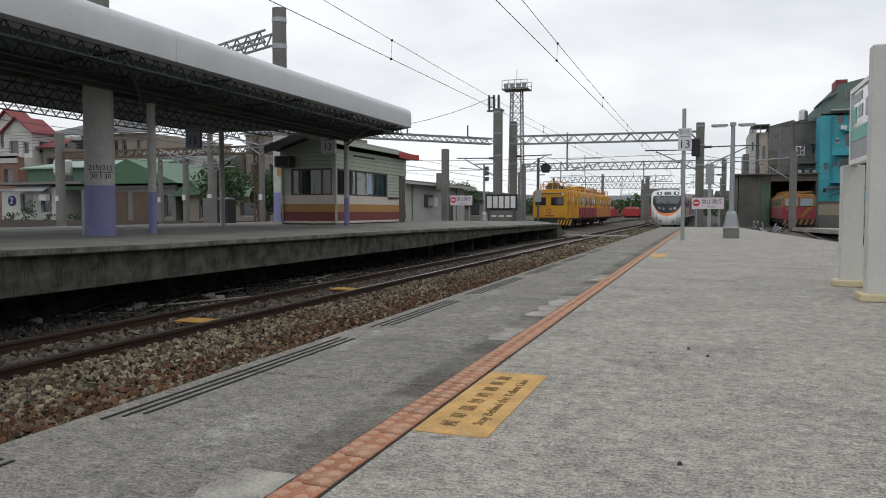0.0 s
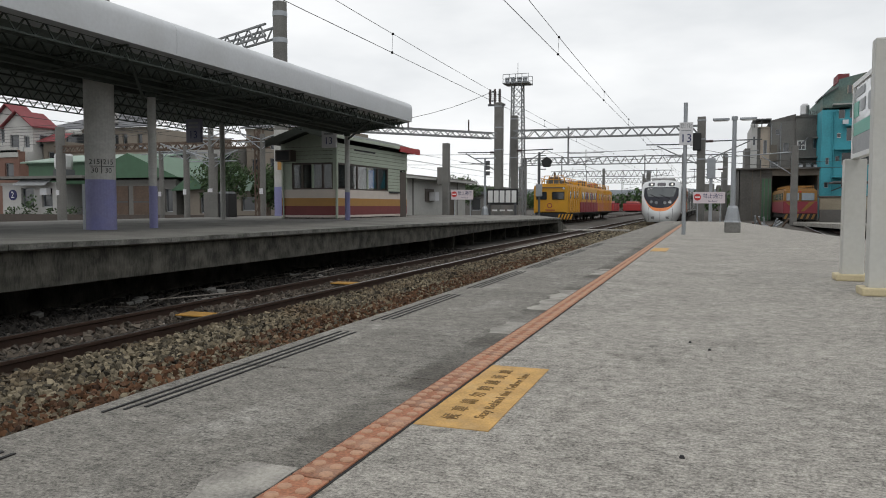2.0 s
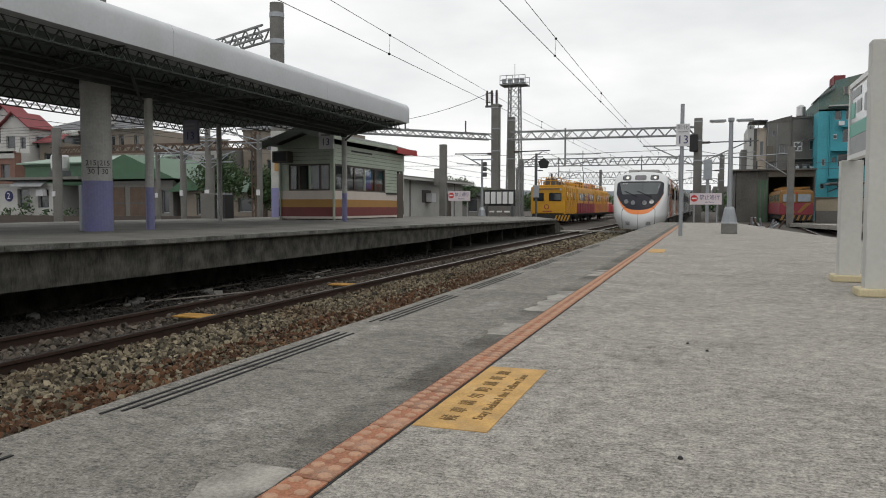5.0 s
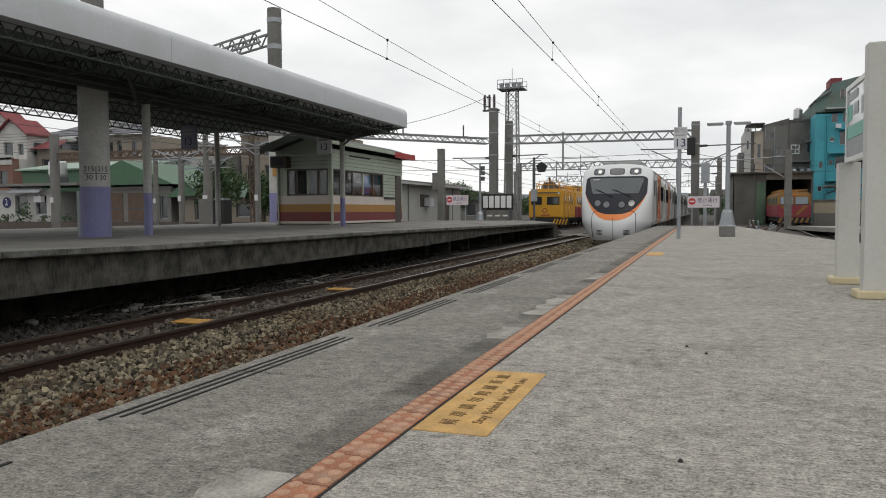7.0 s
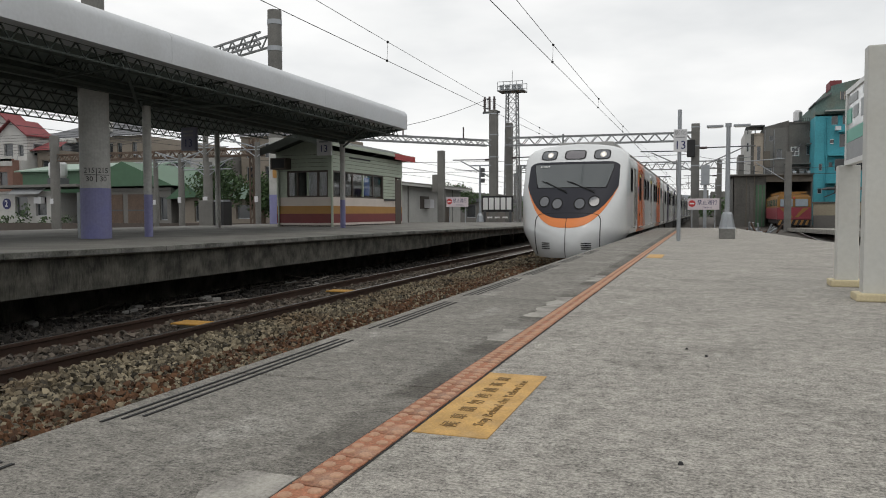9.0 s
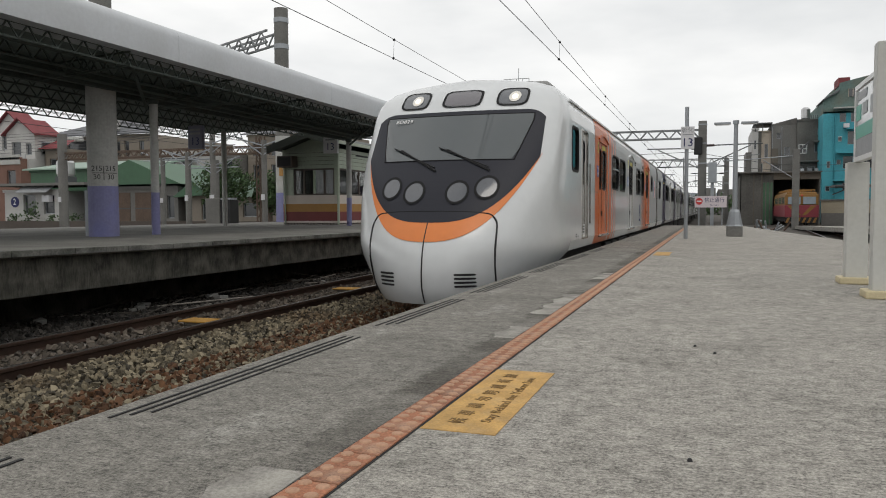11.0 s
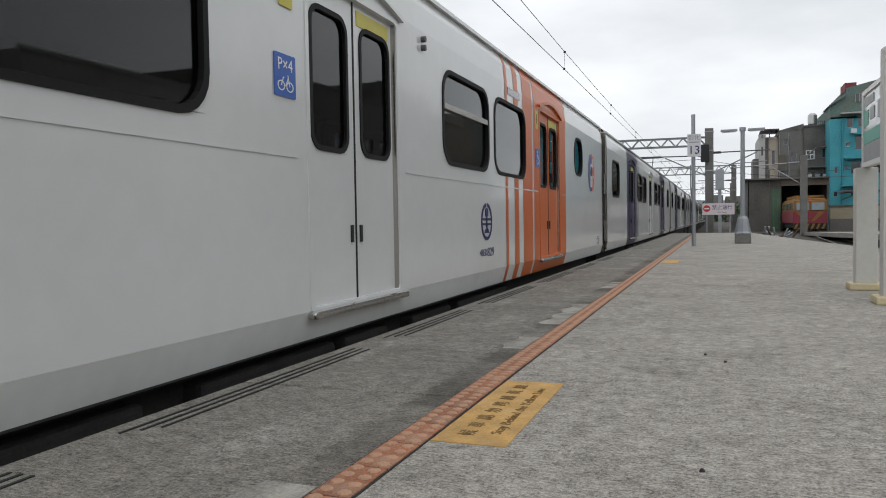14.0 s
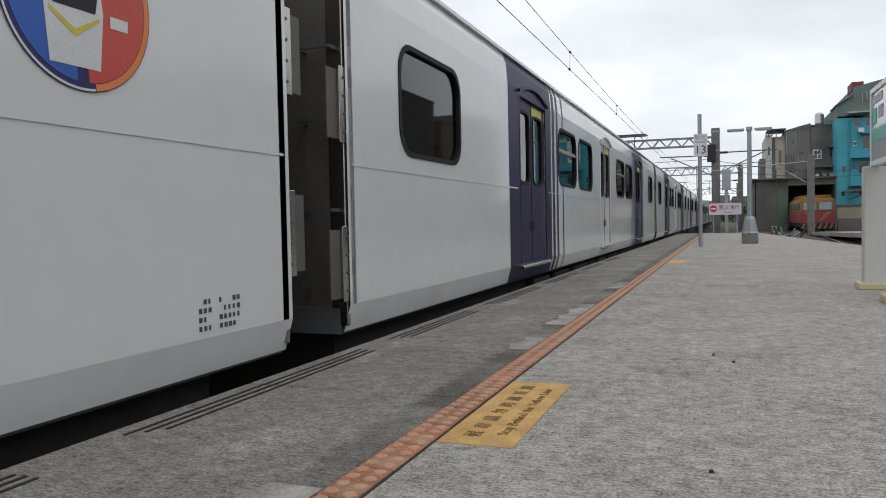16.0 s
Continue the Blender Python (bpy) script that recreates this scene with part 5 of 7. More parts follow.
# hut with horizontal siding
M["siding"] = material("pale_green_siding", (0.36, 0.41, 0.33), 0.6, vary=0.15, scale=1.5, fine=15, bump=0.05, stain=(0.33, 0.35, 0.29), stain_amount=0.4)
M["hut_white"] = material("off_white_band", (0.56, 0.50, 0.45), 0.65, vary=0.1)
M["hut_ochre"] = material("ochre_band", (0.36, 0.19, 0.05), 0.6, vary=0.12)
M["hut_maroon"] = material("maroon_band", (0.17, 0.035, 0.035), 0.6, vary=0.15)
# Dark green sheet, its base taken darker still for shading on roof and barge.
M["roof_sheet"] = material("roof_sheet_shaded_green", (0.06, 0.07, 0.06), 0.6, vary=0.2, metal=0.1)
M["red_trim"] = material("red_roof_trim", (0.36, 0.03, 0.03), 0.5, vary=0.12)
M["window_dark"] = glass_material("hut_glass", (0.75, 0.8, 0.8))
M["room"] = material("hut_interior", (0.13, 0.13, 0.12), 0.8, vary=0.15)
M["wood_brown"] = material("dark_brown_frame", (0.07, 0.055, 0.045), 0.6, vary=0.2)

hx0, hx1, hy0, hy1 = -15.6, -13.25, 25.4, 32.4
hut = thing("station_hut", -14.4, 28.9, FZ, "pale green boarded hut with ochre and maroon bands", "hut")


def hpart(name, bm, mat, label="", parent=hut):
    bmesh.ops.translate(bm, verts=bm.verts, vec=(14.4, -28.9, -FZ))
    return part(name, bm, mat, parent, label)


def walls(bm, z0, z1, out=0.0):
    """Four walls 12 cm thick as a ring."""
    t = .12
    box(bm, hx0 - out, hx1 + out, hy0 - out, hy0 + t, z0, z1), box(bm, hx0 - out, hx1 + out, hy1 - t, hy1 + out, z0, z1)
    box(bm, hx0 - out, hx0 + t, hy0 + t, hy1 - t, z0, z1), box(bm, hx1 - t, hx1 + out, hy0 + t, hy1 - t, z0, z1)
    return bm


hpart("plinth_band", walls(B(), FZ, .31), M["hut_white"], "scuffed base band")
hpart("maroon_band", walls(B(), .31, .66, .004), M["hut_maroon"], "maroon painted band")
hpart("ochre_band", walls(B(), .66, .96, .004), M["hut_ochre"], "ochre painted band")
hpart("white_band", walls(B(), .96, 1.29), M["hut_white"], "off-white painted band")
hpart("wall_core", walls(B(), 2.27, 3.0, -.02), M["wood_brown"])
hpart("wall_core", box(B(), hx1 - .1, hx1 - .01, 30.22, 31.6, 1.29, 2.3), M["wood_brown"])
# corner posts and siding above and between the windows
for x, y in ((hx0, hy0), (hx1 - .14, hy0), (hx1 - .14, hy1 - .14), (hx0, hy1 - .14)):
    hpart("corner_post", box(B(), x, x + .14, y, y + .14, 1.29, 3.0), M["siding"])
for k in range(5):
    z = 2.29 + .15 * k
    bm = walls(B(), z + .012, z + .147, .018)
    hpart("siding_board", bm, M["siding"])
for k in range(7):
    z = 1.29 + .143 * k
    hpart("siding_board", box(B(), hx1 - .08, hx1 + .018, 30.25, 31.55, z, z + .125), M["siding"])
    hpart("siding_board", box(B(), hx0 - .018, hx0 + .08, hy0 + .1, hy1 - .1, z, z + .125), M["siding"])
hpart("front_pillar", box(B(), -15.46, -15.15, hy0 - .004, hy0 + .12, 1.29, 2.29), M["siding"])


def hut_window(p0, p1, z0, z1, sill, n):
    """Sliding window between two wall points, with n panes."""
    along = Vector((p1[0] - p0[0], p1[1] - p0[1], 0))
    A, Bv = Vector((*p0, 0)), Vector((*p1, 0))
    w = hpart("window", bar(B(), A + Vector((0, 0, z0)), Bv + Vector((0, 0, z0)), .07, .07), M["wood_brown"], "brown framed sliding window")
    hpart("head_rail", bar(B(), A + Vector((0, 0, z1)), Bv + Vector((0, 0, z1)), .07, .07), M["wood_brown"], parent=w)
    for i in range(n + 1):
        q = A.lerp(Bv, i / n)
        wide = .12 if i in (0, n) else .075
        hpart("stile", bar(B(), q + Vector((0, 0, z0 + .035)), q + Vector((0, 0, z1 - .035)), wide, .07), M["siding"] if i == 2 and n == 4 else M["wood_brown"], parent=w)
    bm = B()
    nrm = Vector((along.y, -along.x, 0)).normalized() * .008
    poly(bm, [A + Vector((0, 0, z0)), Bv + Vector((0, 0, z0)), Bv + Vector((0, 0, z1)), A + Vector((0, 0, z1))], nrm)
    hpart("pane", bm, M["window_dark"], parent=w)


hut_window((-15.14, hy0 + .05), (-13.38, hy0 + .05), 1.31, 2.27, .05, 4)
hut_window((hx1 - .05, 26.3), (hx1 - .05, 30.2), 1.31, 2.27, .05, 4)
hut_window((hx1 - .05, 25.55), (hx1 - .05, 26.3), 1.31, 2.27, .05, 1)
hpart("door", box(B(), hx1 - .03, hx1 + .012, 31.6, 32.3, FZ, 2.2), M["wood_brown"], "dark open doorway")
hpart("floor", box(B(), hx0, hx1, hy0, hy1, FZ + .005, .22), M["room"])
hpart("ceiling_panel", box(B(), hx0 + .1, hx1 - .1, hy0 + .1, hy1 - .1, 2.95, 3.0), M["room"])
hpart("inner_partition", box(B(), hx0 + .2, hx1 - .4, 29.5, 29.6, .22, 2.9), M["room"])
hpart("notice", box(B(), hx1 - .07, hx1 - .06, 28.4, 28.95, 1.4, 2.15), M["blue_sticker"], "bluish paper notice in the window")
hpart("desk", box(B(), hx0 + .3, hx1 - .3, 26.0, 26.6, .22, 1.1), M["room"])
# gable ends and roof
for y in (hy0, hy1 - .1):
    poly(bm := B(), [(hx0, y, 2.95), (hx1, y, 2.95), (hx1, y, 3.15), (-14.09, y, 3.5), (hx0, y, 3.0)], (0, .1, 0))
    hpart("gable", bm, M["siding"])
ry0, ry1 = 24.6, 33.3
for xs, zs in ((-12.98, 3.27), (-15.75, 3.05)):
    poly(bm := B(), [(-14.09, ry0, 3.62), (xs, ry0, zs), (xs, ry0, zs - .07), (-14.09, ry0, 3.54)], (0, ry1 - ry0, 0))
    hpart("roof_slope", bm, M["roof_sheet"], "low-pitched sheet roof")
hpart("eave_board", box(B(), -12.99, -12.94, ry0, 30.9, 3.17, 3.29), M["siding"], "pale eave board")
hpart("red_eave", box(B(), -13.0, -12.93, 30.9, ry1, 3.06, 3.31), M["red_trim"], "red painted eave trim")
hpart("red_eave", box(B(), -14.0, -13.0, ry1 - .06, ry1, 3.1, 3.34), M["red_trim"], "red painted eave trim")
hpart("barge_board", poly(B(), [(-15.8, ry0 - .03, 2.84), (-14.09, ry0 - .03, 3.38), (-12.94, ry0 - .03, 3.05), (-12.94, ry0 - .03, 3.30), (-14.09, ry0 - .03, 3.68), (-15.8, ry0 - .03, 3.12)], (0, .04, 0)), M["roof_sheet"], "dark barge board")
for x0, x1, y0, y1 in ((hx0 + .13, hx0 + .16, hy0 + .15, hy1 - .15), (hx0 + .15, hx1 - .15, hy1 - .2, hy1 - .16)):
    hpart("lining", box(B(), x0, x1, y0, y1, .22, 2.95), M["room"], "shaded inner lining")
hpart("conduit", rod(B(), (-15.5, hy0 - .04, FZ), (-15.5, hy0 - .04, 2.4), .03), M["siding"])
hpart("corner_pipe", rod(B(), (hx1 + .05, hy0 - .05, FZ), (hx1 + .05, hy0 - .05, 3.1), .045), M["siding"])
hpart("shutter", box(B(), hx1 + .02, hx1 + .05, 30.3, 31.5, 1.22, 1.30), M["black"])
ac = hpart("air_conditioner", box(B(), -15.62, -14.95, hy0 - .42, hy0, 2.35, 2.78, .02), M["wood_brown"], "dark window air conditioner")
hpart("ac_grille", box(B(), -15.55, -15.02, hy0 - .428, hy0 - .42, 2.4, 2.73), M["black"], parent=ac)
hpart("vent", box(B(), hx1 + .005, hx1 + .02, 26.9, 28.9, 2.83, 2.9), M["black"])
hpart("downpipe", rod(B(), (-13.2, 25.36, FZ), (-13.2, 25.36, 3.0), .05), M["siding"])

# ticket gate box and posts on the far platform
bx = thing("equipment_box", -20.0, 27.6, FZ, "grey concrete equipment box with a dark panel", "equipment box")
part("case", box(B(), -.62, .1, -.35, .35, 0, 1.08, .02), M["concrete_pole"], bx)
part("dark_panel", box(B(), .1, .62, -.3, .3, 0, 1.02, .02), M["black"], bx)
bm = B()
for k in range(5):
    box(bm, .12, .6, -.28 + .11 * k, -.22 + .11 * k, 1.02, 1.1)
part("vents", bm, M["steel_grey"], bx)


# ---- overhead line: masts, portals, wires ----
M["lattice_grey"] = material("portal_steel", (0.22, 0.23, 0.235), 0.6, metal=0.3, vary=0.15, bump=0.03)
M["rust_steel"] = material("rust_brown_lattice", (0.11, 0.075, 0.055), 0.8, vary=0.25)
M["insulator"] = material("dark_insulator", (0.05, 0.03, 0.03), 0.3, vary=0.1)


def mast(x, y, z0, top, w, d, label, fingers=False):
    m = thing("overhead_mast", x, y, z0, label, "overhead mast", "overhead line masts")
    part("shaft", box(B(), -w / 2, w / 2, -d / 2, d / 2, 0, top - z0, .04), M["concrete_pole"], m)
    for z in (.62, .8, .97):
        part("band", box(B(), -w / 2 - .02, w / 2 + .02, -d / 2 - .02, d / 2 + .02, (top - z0) * z - .06, (top - z0) * z + .03), M["steel_grey"], m)
    if fingers:
        part("crossarm", box(B(), -.9, .5, -.1, .1, top - z0 - .25, top - z0 - .1), M["dark_steel"], m)
        for dx in (-.75, -.35, .05):
            bm = B()
            rod(bm, (dx, 0, top - z0 - .1), (dx, 0, top - z0 + 1.1), .09)
            for k in range(5):
                rod(bm, (dx, 0, top - z0 + .15 + .17 * k), (dx, 0, top - z0 + .2 + .17 * k), .14, sides=8)
            part("insulator", bm, M["insulator"], m)
    return m


def round_mast(x, y, z0, top, r, label):
    m = thing("overhead_mast", x, y, z0, label, "overhead mast", "overhead line masts")
    part("shaft", rod(B(), (0, 0, 0), (0, 0, top - z0), r * 1.05, r, 20), M["concrete_pole"], m)
    for z in (.83, .94):
        part("band", rod(B(), (0, 0, (top - z0) * z), (0, 0, (top - z0) * z + .22), r * 1.06, sides=20), M["steel_grey"], m)
    return m


def portal(a, b, z0, z1, drops=(), label="grey lattice portal beam over the tracks", steel=None):
    """Box lattice beam from a to b (x, y), hung between masts."""
    p = thing("portal_beam", a[0], a[1], z0, label, "overhead portal", "portal beams")
    A, Bv = Vector((0, 0, 0)), Vector((b[0] - a[0], b[1] - a[1], 0))
    n = Vector((-Bv.y, Bv.x, 0)).normalized() * .35
    for k, o in (("front_truss", -n), ("back_truss", n)):
        part(k, lattice(B(), A + o, Bv + o, (0, 0, 1), z1 - z0, 1.1 if not steel else .55, .045 if not steel else .03), steel or M["lattice_grey"], p)
    for f, ln in drops:
        q = A.lerp(Bv, f)
        bm = B()
        bar(bm, q + Vector((0, 0, z1 - z0 + .2)), q - Vector((0, 0, ln)), .12, .12)
        bar(bm, q - Vector((0, 0, ln)), q + Vector((2.6, 0, -ln + .55)), .06, .06)
        bar(bm, q - Vector((0, 0, ln - .9)), q + Vector((2.8, 0, -ln + .95)), .05, .05)
        bar(bm, q + Vector((1.4, 0, -ln + 1.2)), q + Vector((1.4, 0, -ln - .4)), .05, .05)
        part("drop_post", bm, M["lattice_grey"], p, "drop post with a cantilever arm")
    return p


mast(-16.2, 59.4, -.93, 9.0, .62, .7, "tall grey concrete mast with insulators", True)
mast(-15.2, 60.6, -.93, 8.05, .52, .6, "grey concrete mast beside its taller neighbour")
mast(-.65, 60, -.93, 7.33, .6, .6, "grey concrete mast at the platform end")
pb = portal((-24.3, 50), (-16.4, 58.6), 6.06, 6.48)
for f in (.35, .8):
    q = Vector((7.9 * f, 8.6 * f, .42))
    part("insulator_peg", rod(B(), q, q + Vector((0, 0, .95)), .06, sides=8), M["insulator"], pb)
    part("peg_foot", rod(B(), q + Vector((-.3, 0, .05)), q + Vector((.3, 0, .05)), .05, sides=6), M["insulator"], pb)
portal((-15, 59.6), (-.9, 60.4), 6.1, 6.72, ((.31, 2.2),))
portal((-22.5, 95), (1.7, 95), 5.85, 6.75, ((.2, 1.6), (.62, 1.8), (.8, 2.0)))
mast(1.7, 95, -.93, 6.8, .55, .55, "distant mast of the second portal")
mast(-22.5, 95, -.93, 6.8, .55, .55, "distant mast of the second portal")
portal((-30, 150), (-6.5, 150), 6.4, 7.5, ((.3, 2.5), (.6, 2.5)))
mast(-7.4, 100, -.93, 5.2, .5, .5, "dark mast between the far tracks")
portal((-32, 200), (3, 200), 6.6, 7.8, ((.3, 2.5), (.6, 2.5)))
for x, y, h in ((-10.4, 130, 6), (-17, 130, 7), (-5.4, 170, 7), (2.2, 150, 7), (-26, 120, 8), (-34, 140, 8), (3.0, 210, 7), (-14, 180, 7)):
    mast(x, y, -.93, h, .4, .4, "far grey mast in the yard")

# masts and brackets at the end of our platform
bx = thing("signal_box_cabinet", .08, 59, -.93, "grey cabinet fixed to a thin post", "electrical cabinet")
part("post", box(B(), -.12, .12, -.1, .1, 0, 4.6), M["steel_grey"], bx)
part("cabinet", box(B(), -.3, .3, -.25, .2, 3.6, 5.1, .03), M["steel_grey"], bx)
for x, y, z, ln in ((-.65, 60, 5.5, 4.2), (-.65, 60, 5.3, -4.0), (1.7, 95, 5.0, -4.0), (-16.2, 59.4, 5.0, -3.5), (-15.2, 60.6, 5.2, 3.2)):
    c = thing("cantilever_arm", x, y, z, "thin steel cantilever that carries the contact wire", "cantilever", "cantilever arms")
    part("top_tube", rod(B(), (0, 0, 0), (ln, 0, .05), .045), M["dark_steel"], c)
    part("stay_tube", rod(B(), (0, 0, -1.6), (ln * .8, 0, -.05), .045), M["lattice_grey"], c)
    part("registration_arm", rod(B(), (ln * .35, 0, -.9), (ln * .95, 0, -.75), .03), M["lattice_grey"], c)
    part("insulator", rod(B(), (ln * .05, 0, 0), (ln * .2, 0, .01), .09), M["insulator"], c)
eq = thing("loudspeaker", -.95, 59.5, 5.6, "dark signal head on the mast", "signal head")
part("head", box(B(), -.3, .3, -.2, .2, -.8, .5, .08), M["black"], eq)

# tall round mast behind the hut with a lattice arm
tall = round_mast(-19.4, 31.6, -.93, 10.3, .33, "very tall round grey mast with a painted foot")
part("painted_foot", rod(B(), (0, 0, 1.0), (0, 0, 2.5), .352, sides=24), M["lavender"], tall, "lavender painted foot")
part("pale_coat", rod(B(), (0, 0, 2.5), (0, 0, 5.2), .35, sides=24), M["white_col"], tall, "chalky white paint")
part("poster", box(B(), .0, .34, -.36, -.33, 3.3, 3.95), M["hut_ochre"], tall, "faded orange notice")
portal((-30.5, 37), (-19.9, 31.7), 8.75, 9.3, (), "lattice arm that runs from the tall round mast")
round_mast(-18.2, 19.0, -.93, 9.5, .33, "very tall round grey mast behind the canopy")

# wires
def wire(name, pts, r, label, hangers=()):
    w = thing(name, *pts[0], label, "overhead wire", "overhead wires")
    o = Vector(pts[0])
    for (a, b) in zip(pts, pts[1:]):
        part("strand", rod(B(), Vector(a) - o, Vector(b) - o, r, sides=6), M["wire"], w)
    return w


def sag(x0, x1, y0, y1, z, dip, n=8):
    return [(x0 + (x1 - x0) * i / n, y0 + (y1 - y0) * i / n, z - dip * 4 * (i / n) * (1 - i / n)) for i in range(n + 1)]


for x, zc, zs, dip, first in ((-3.43, 4.23, 4.80, .33, 17.8), (-6.68, 4.05, 4.56, .27, 15.5)):
    for y0, y1 in ((-40, 10), (10, 60), (60, 95), (95, 150), (150, 200)):
        wire("contact_wire", [(x, y0, zc), (x, y1, zc)], .0075, "dark contact wire over the track")
        wire("messenger_wire", sag(x + .02, x + .02, y0, y1, zs, dip, 12), .0065, "dark carrying wire over the track")
        if 0 < y0 < 90:
            y = first - 8.15 + 8.15 * max(0, math.ceil((y0 - first + 8.15) / 8.15))
            while y < y1:
                k = (y - y0) / (y1 - y0)
                zm = zs - dip * 4 * k * (1 - k)
                d = wire("dropper", [(x, y, zc), (x + .02, y, zm)], .004, "thin dropper with small clamps")
                for dx, dz in ((0, 0), (.02, zm - zc)):
                    b = B()
                    bmesh.ops.create_icosphere(b, subdivisions=1, radius=.034, matrix=Matrix.Translation((dx, 0, dz)))
                    part("clamp", b, M["black"], d)
                y += 8.15
for x, z in ((-22.5, 4.3), (-26.5, 4.3), (-22.5, 4.9), (-26.5, 4.9)):
    wire("contact_wire", [(x, -10, z), (x, 150, z)], .012, "dark contact wire over the outer tracks")
for x0, y0, z0, x1, y1, z1 in ((-16.5, 59, 9.9, -24.2, 50, 6.55), (-12.6, 60, 5.2, -12.6, 200, 5.2), (-45, 62, 6.0, -.7, 62, 5.2),
                               (-45, 75, 5.6, -.7, 63, 4.6), (-.6, 60, 4.9, 14, 90, 5.6), (-.6, 60, 4.2, 16, 80, 4.6)):
    wire("feeder_wire", [(x0 + (x1 - x0) * i / 6, y0 + (y1 - y0) * i / 6, z0 + (z1 - z0) * i / 6 - 2 * (i / 6) * (1 - i / 6)) for i in range(7)],
         .018, "slack dark feeder wire")

# floodlight tower
tw = thing("floodlight_tower", -22.2, 90, -.93, "tall steel lattice floodlight tower with a railed platform", "lighting tower")
H = 16.3
for s in ((-1, -1), (1, -1), (1, 1), (-1, 1)):
    bm = B()
    bar(bm, (s[0] * .85, s[1] * .85, 0), (s[0] * .6, s[1] * .6, H), .12, .12)
    part("leg", bm, M["lattice_grey"], tw)
for f in range(4):
    bm = B()
    for k in range(12):
        za, zb = H * k / 12, H * (k + 1) / 12
        wa, wb = .85 - .25 * k / 12, .85 - .25 * (k + 1) / 12
        p = [Vector((-wa, -wa, za)), Vector((wa, -wa, za)), Vector((wb, -wb, zb)), Vector((-wb, -wb, zb))]
        r = Matrix.Rotation(f * math.pi / 2, 3, "Z")
        p = [r @ q for q in p]
        bar(bm, p[0], p[2], .05, .05), bar(bm, p[1], p[3], .05, .05), bar(bm, p[0], p[1], .05, .05)
    part("bracing", bm, M["lattice_grey"], tw)
part("deck", box(B(), -1.6, 1.6, -1.2, 1.2, H, H + .12), M["lattice_grey"], tw)
bm = B()
for x in (-1.55, -.78, 0, .78, 1.55):
    for y in (-1.15, 1.15):
        bar(bm, (x, y, H), (x, y, H + 1.1), .06, .06)
for z in (H + .55, H + 1.1):
    for y in (-1.15, 1.15):
        bar(bm, (-1.55, y, z), (1.55, y, z), .06, .06)
part("railing", bm, M["lattice_grey"], tw)
for x in (-1.1, -.4, .4, 1.1):
    part("floodlight", box(B(), x - .25, x + .25, -1.0, -.7, H + .2, H + .75, .04), M["steel_grey"], tw)
part("lightning_rod", rod(B(), (0, 0, H), (0, 0, H + 2.6), .03), M["lattice_grey"], tw)

# signals and boards past the far platform
sg = thing("yard_signal", -11.9, 55, -.93, "black signal head on a dark post", "railway signal")
part("post", rod(B(), (0, 0, 0), (0, 0, 5.55), .09), M["dark_steel"], sg)
poly(bm := B(), [(.55 + .42 * math.sin(2 * math.pi * k / 5), -.1, 4.8 - .42 * math.cos(2 * math.pi * k / 5) * -1) for k in range(5)], (0, .2, 0))
part("head", bm, M["black"], sg, "black five-sided signal head")
for z in (5.3, 4.3):
    part("bracket", rod(B(), (0, 0, z), (.5, 0, z - .0), .035), M["dark_steel"], sg)
part("relay_case", box(B(), -.22, .22, -.2, .1, 2.3, 3.2, .03), M["steel_grey"], sg)
bd = thing("striped_barrier", -14.7, 55, -.93, "barrier of white panels in black frames", "barrier")
for d in (-1, 1):
    part("leg", box(B(), d * 1.0 - .08, d * 1.0 + .08, -.06, .06, 0, 1.8), M["dark_steel"], bd)
part("frame", box(B(), -1.2, 1.2, -.02, .06, 1.68, 2.88), M["black"], bd)
for k in range(5):
    part("panel", box(B(), -1.12 + .46 * k, -.76 + .46 * k, -.06, -.025, 1.85, 2.75), M["white_paint"], bd)
for k in range(3):
    part("band", box(B(), -.8 + .6 * k, -.4 + .6 * k, -.06, -.025, 1.2, 1.32), M["white_paint"], bd)
sp = thing("signal_post", -13.3, 45.5, .1, "light grey post with signal lamps and crossarm", "railway signal")
part("post", rod(B(), (0, 0, 0), (0, 0, 3.55), .09, .06), M["steel_grey"], sp)
part("foot", lathe(B(), [(.25, 0), (.2, .4), (.1, .55)], 8), M["steel_grey"], sp)
part("crossarm", box(B(), -.7, .7, -.04, .04, 3.5, 3.58), M["steel_grey"], sp)
for z in (2.6, 2.95, 3.25):
    part("lamp", box(B(), .05, .3, -.12, .1, z - .13, z + .13, .03), M["dark_steel"], sp)
op = thing("old_pole", -15.7, 45, .1, "weathered square concrete pole with a box", "utility pole")
part("shaft", box(B(), -.2, .2, -.2, .2, 0, 4.5, .03), M["concrete_pole"], op)
part("box", box(B(), -.55, -.2, -.2, .2, 1.9, 3.0, .03), M["concrete_pole"], op)
for x, y, top, r in ((-35.6, 34, 5.2, .26), (-26.8, 34, 3.9, .16), (-25.2, 34, 4.8, .15), (-24.7, 33.5, 3.4, .22), (-22.0, 34, 4.4, .14), (-33.5, 40, 4.4, .15), (-38.2, 31, 3.6, .3)):
    p = thing("yard_pole", x, y, -.93, "grey concrete pole beside the outer tracks", "utility pole", "yard poles")
    part("shaft", rod(B(), (0, 0, 0), (0, 0, top + .93), r * 1.05, r, 12), M["concrete_pole"], p)
    part("plate", box(B(), -.09, .09, -r - .06, -r, 2.2, 2.5), M["face_white"], p)
portal((-36, 34.3), (-22, 34.3), 3.75, 4.1, (), "low rusty lattice beam between the outer poles", M["rust_steel"])

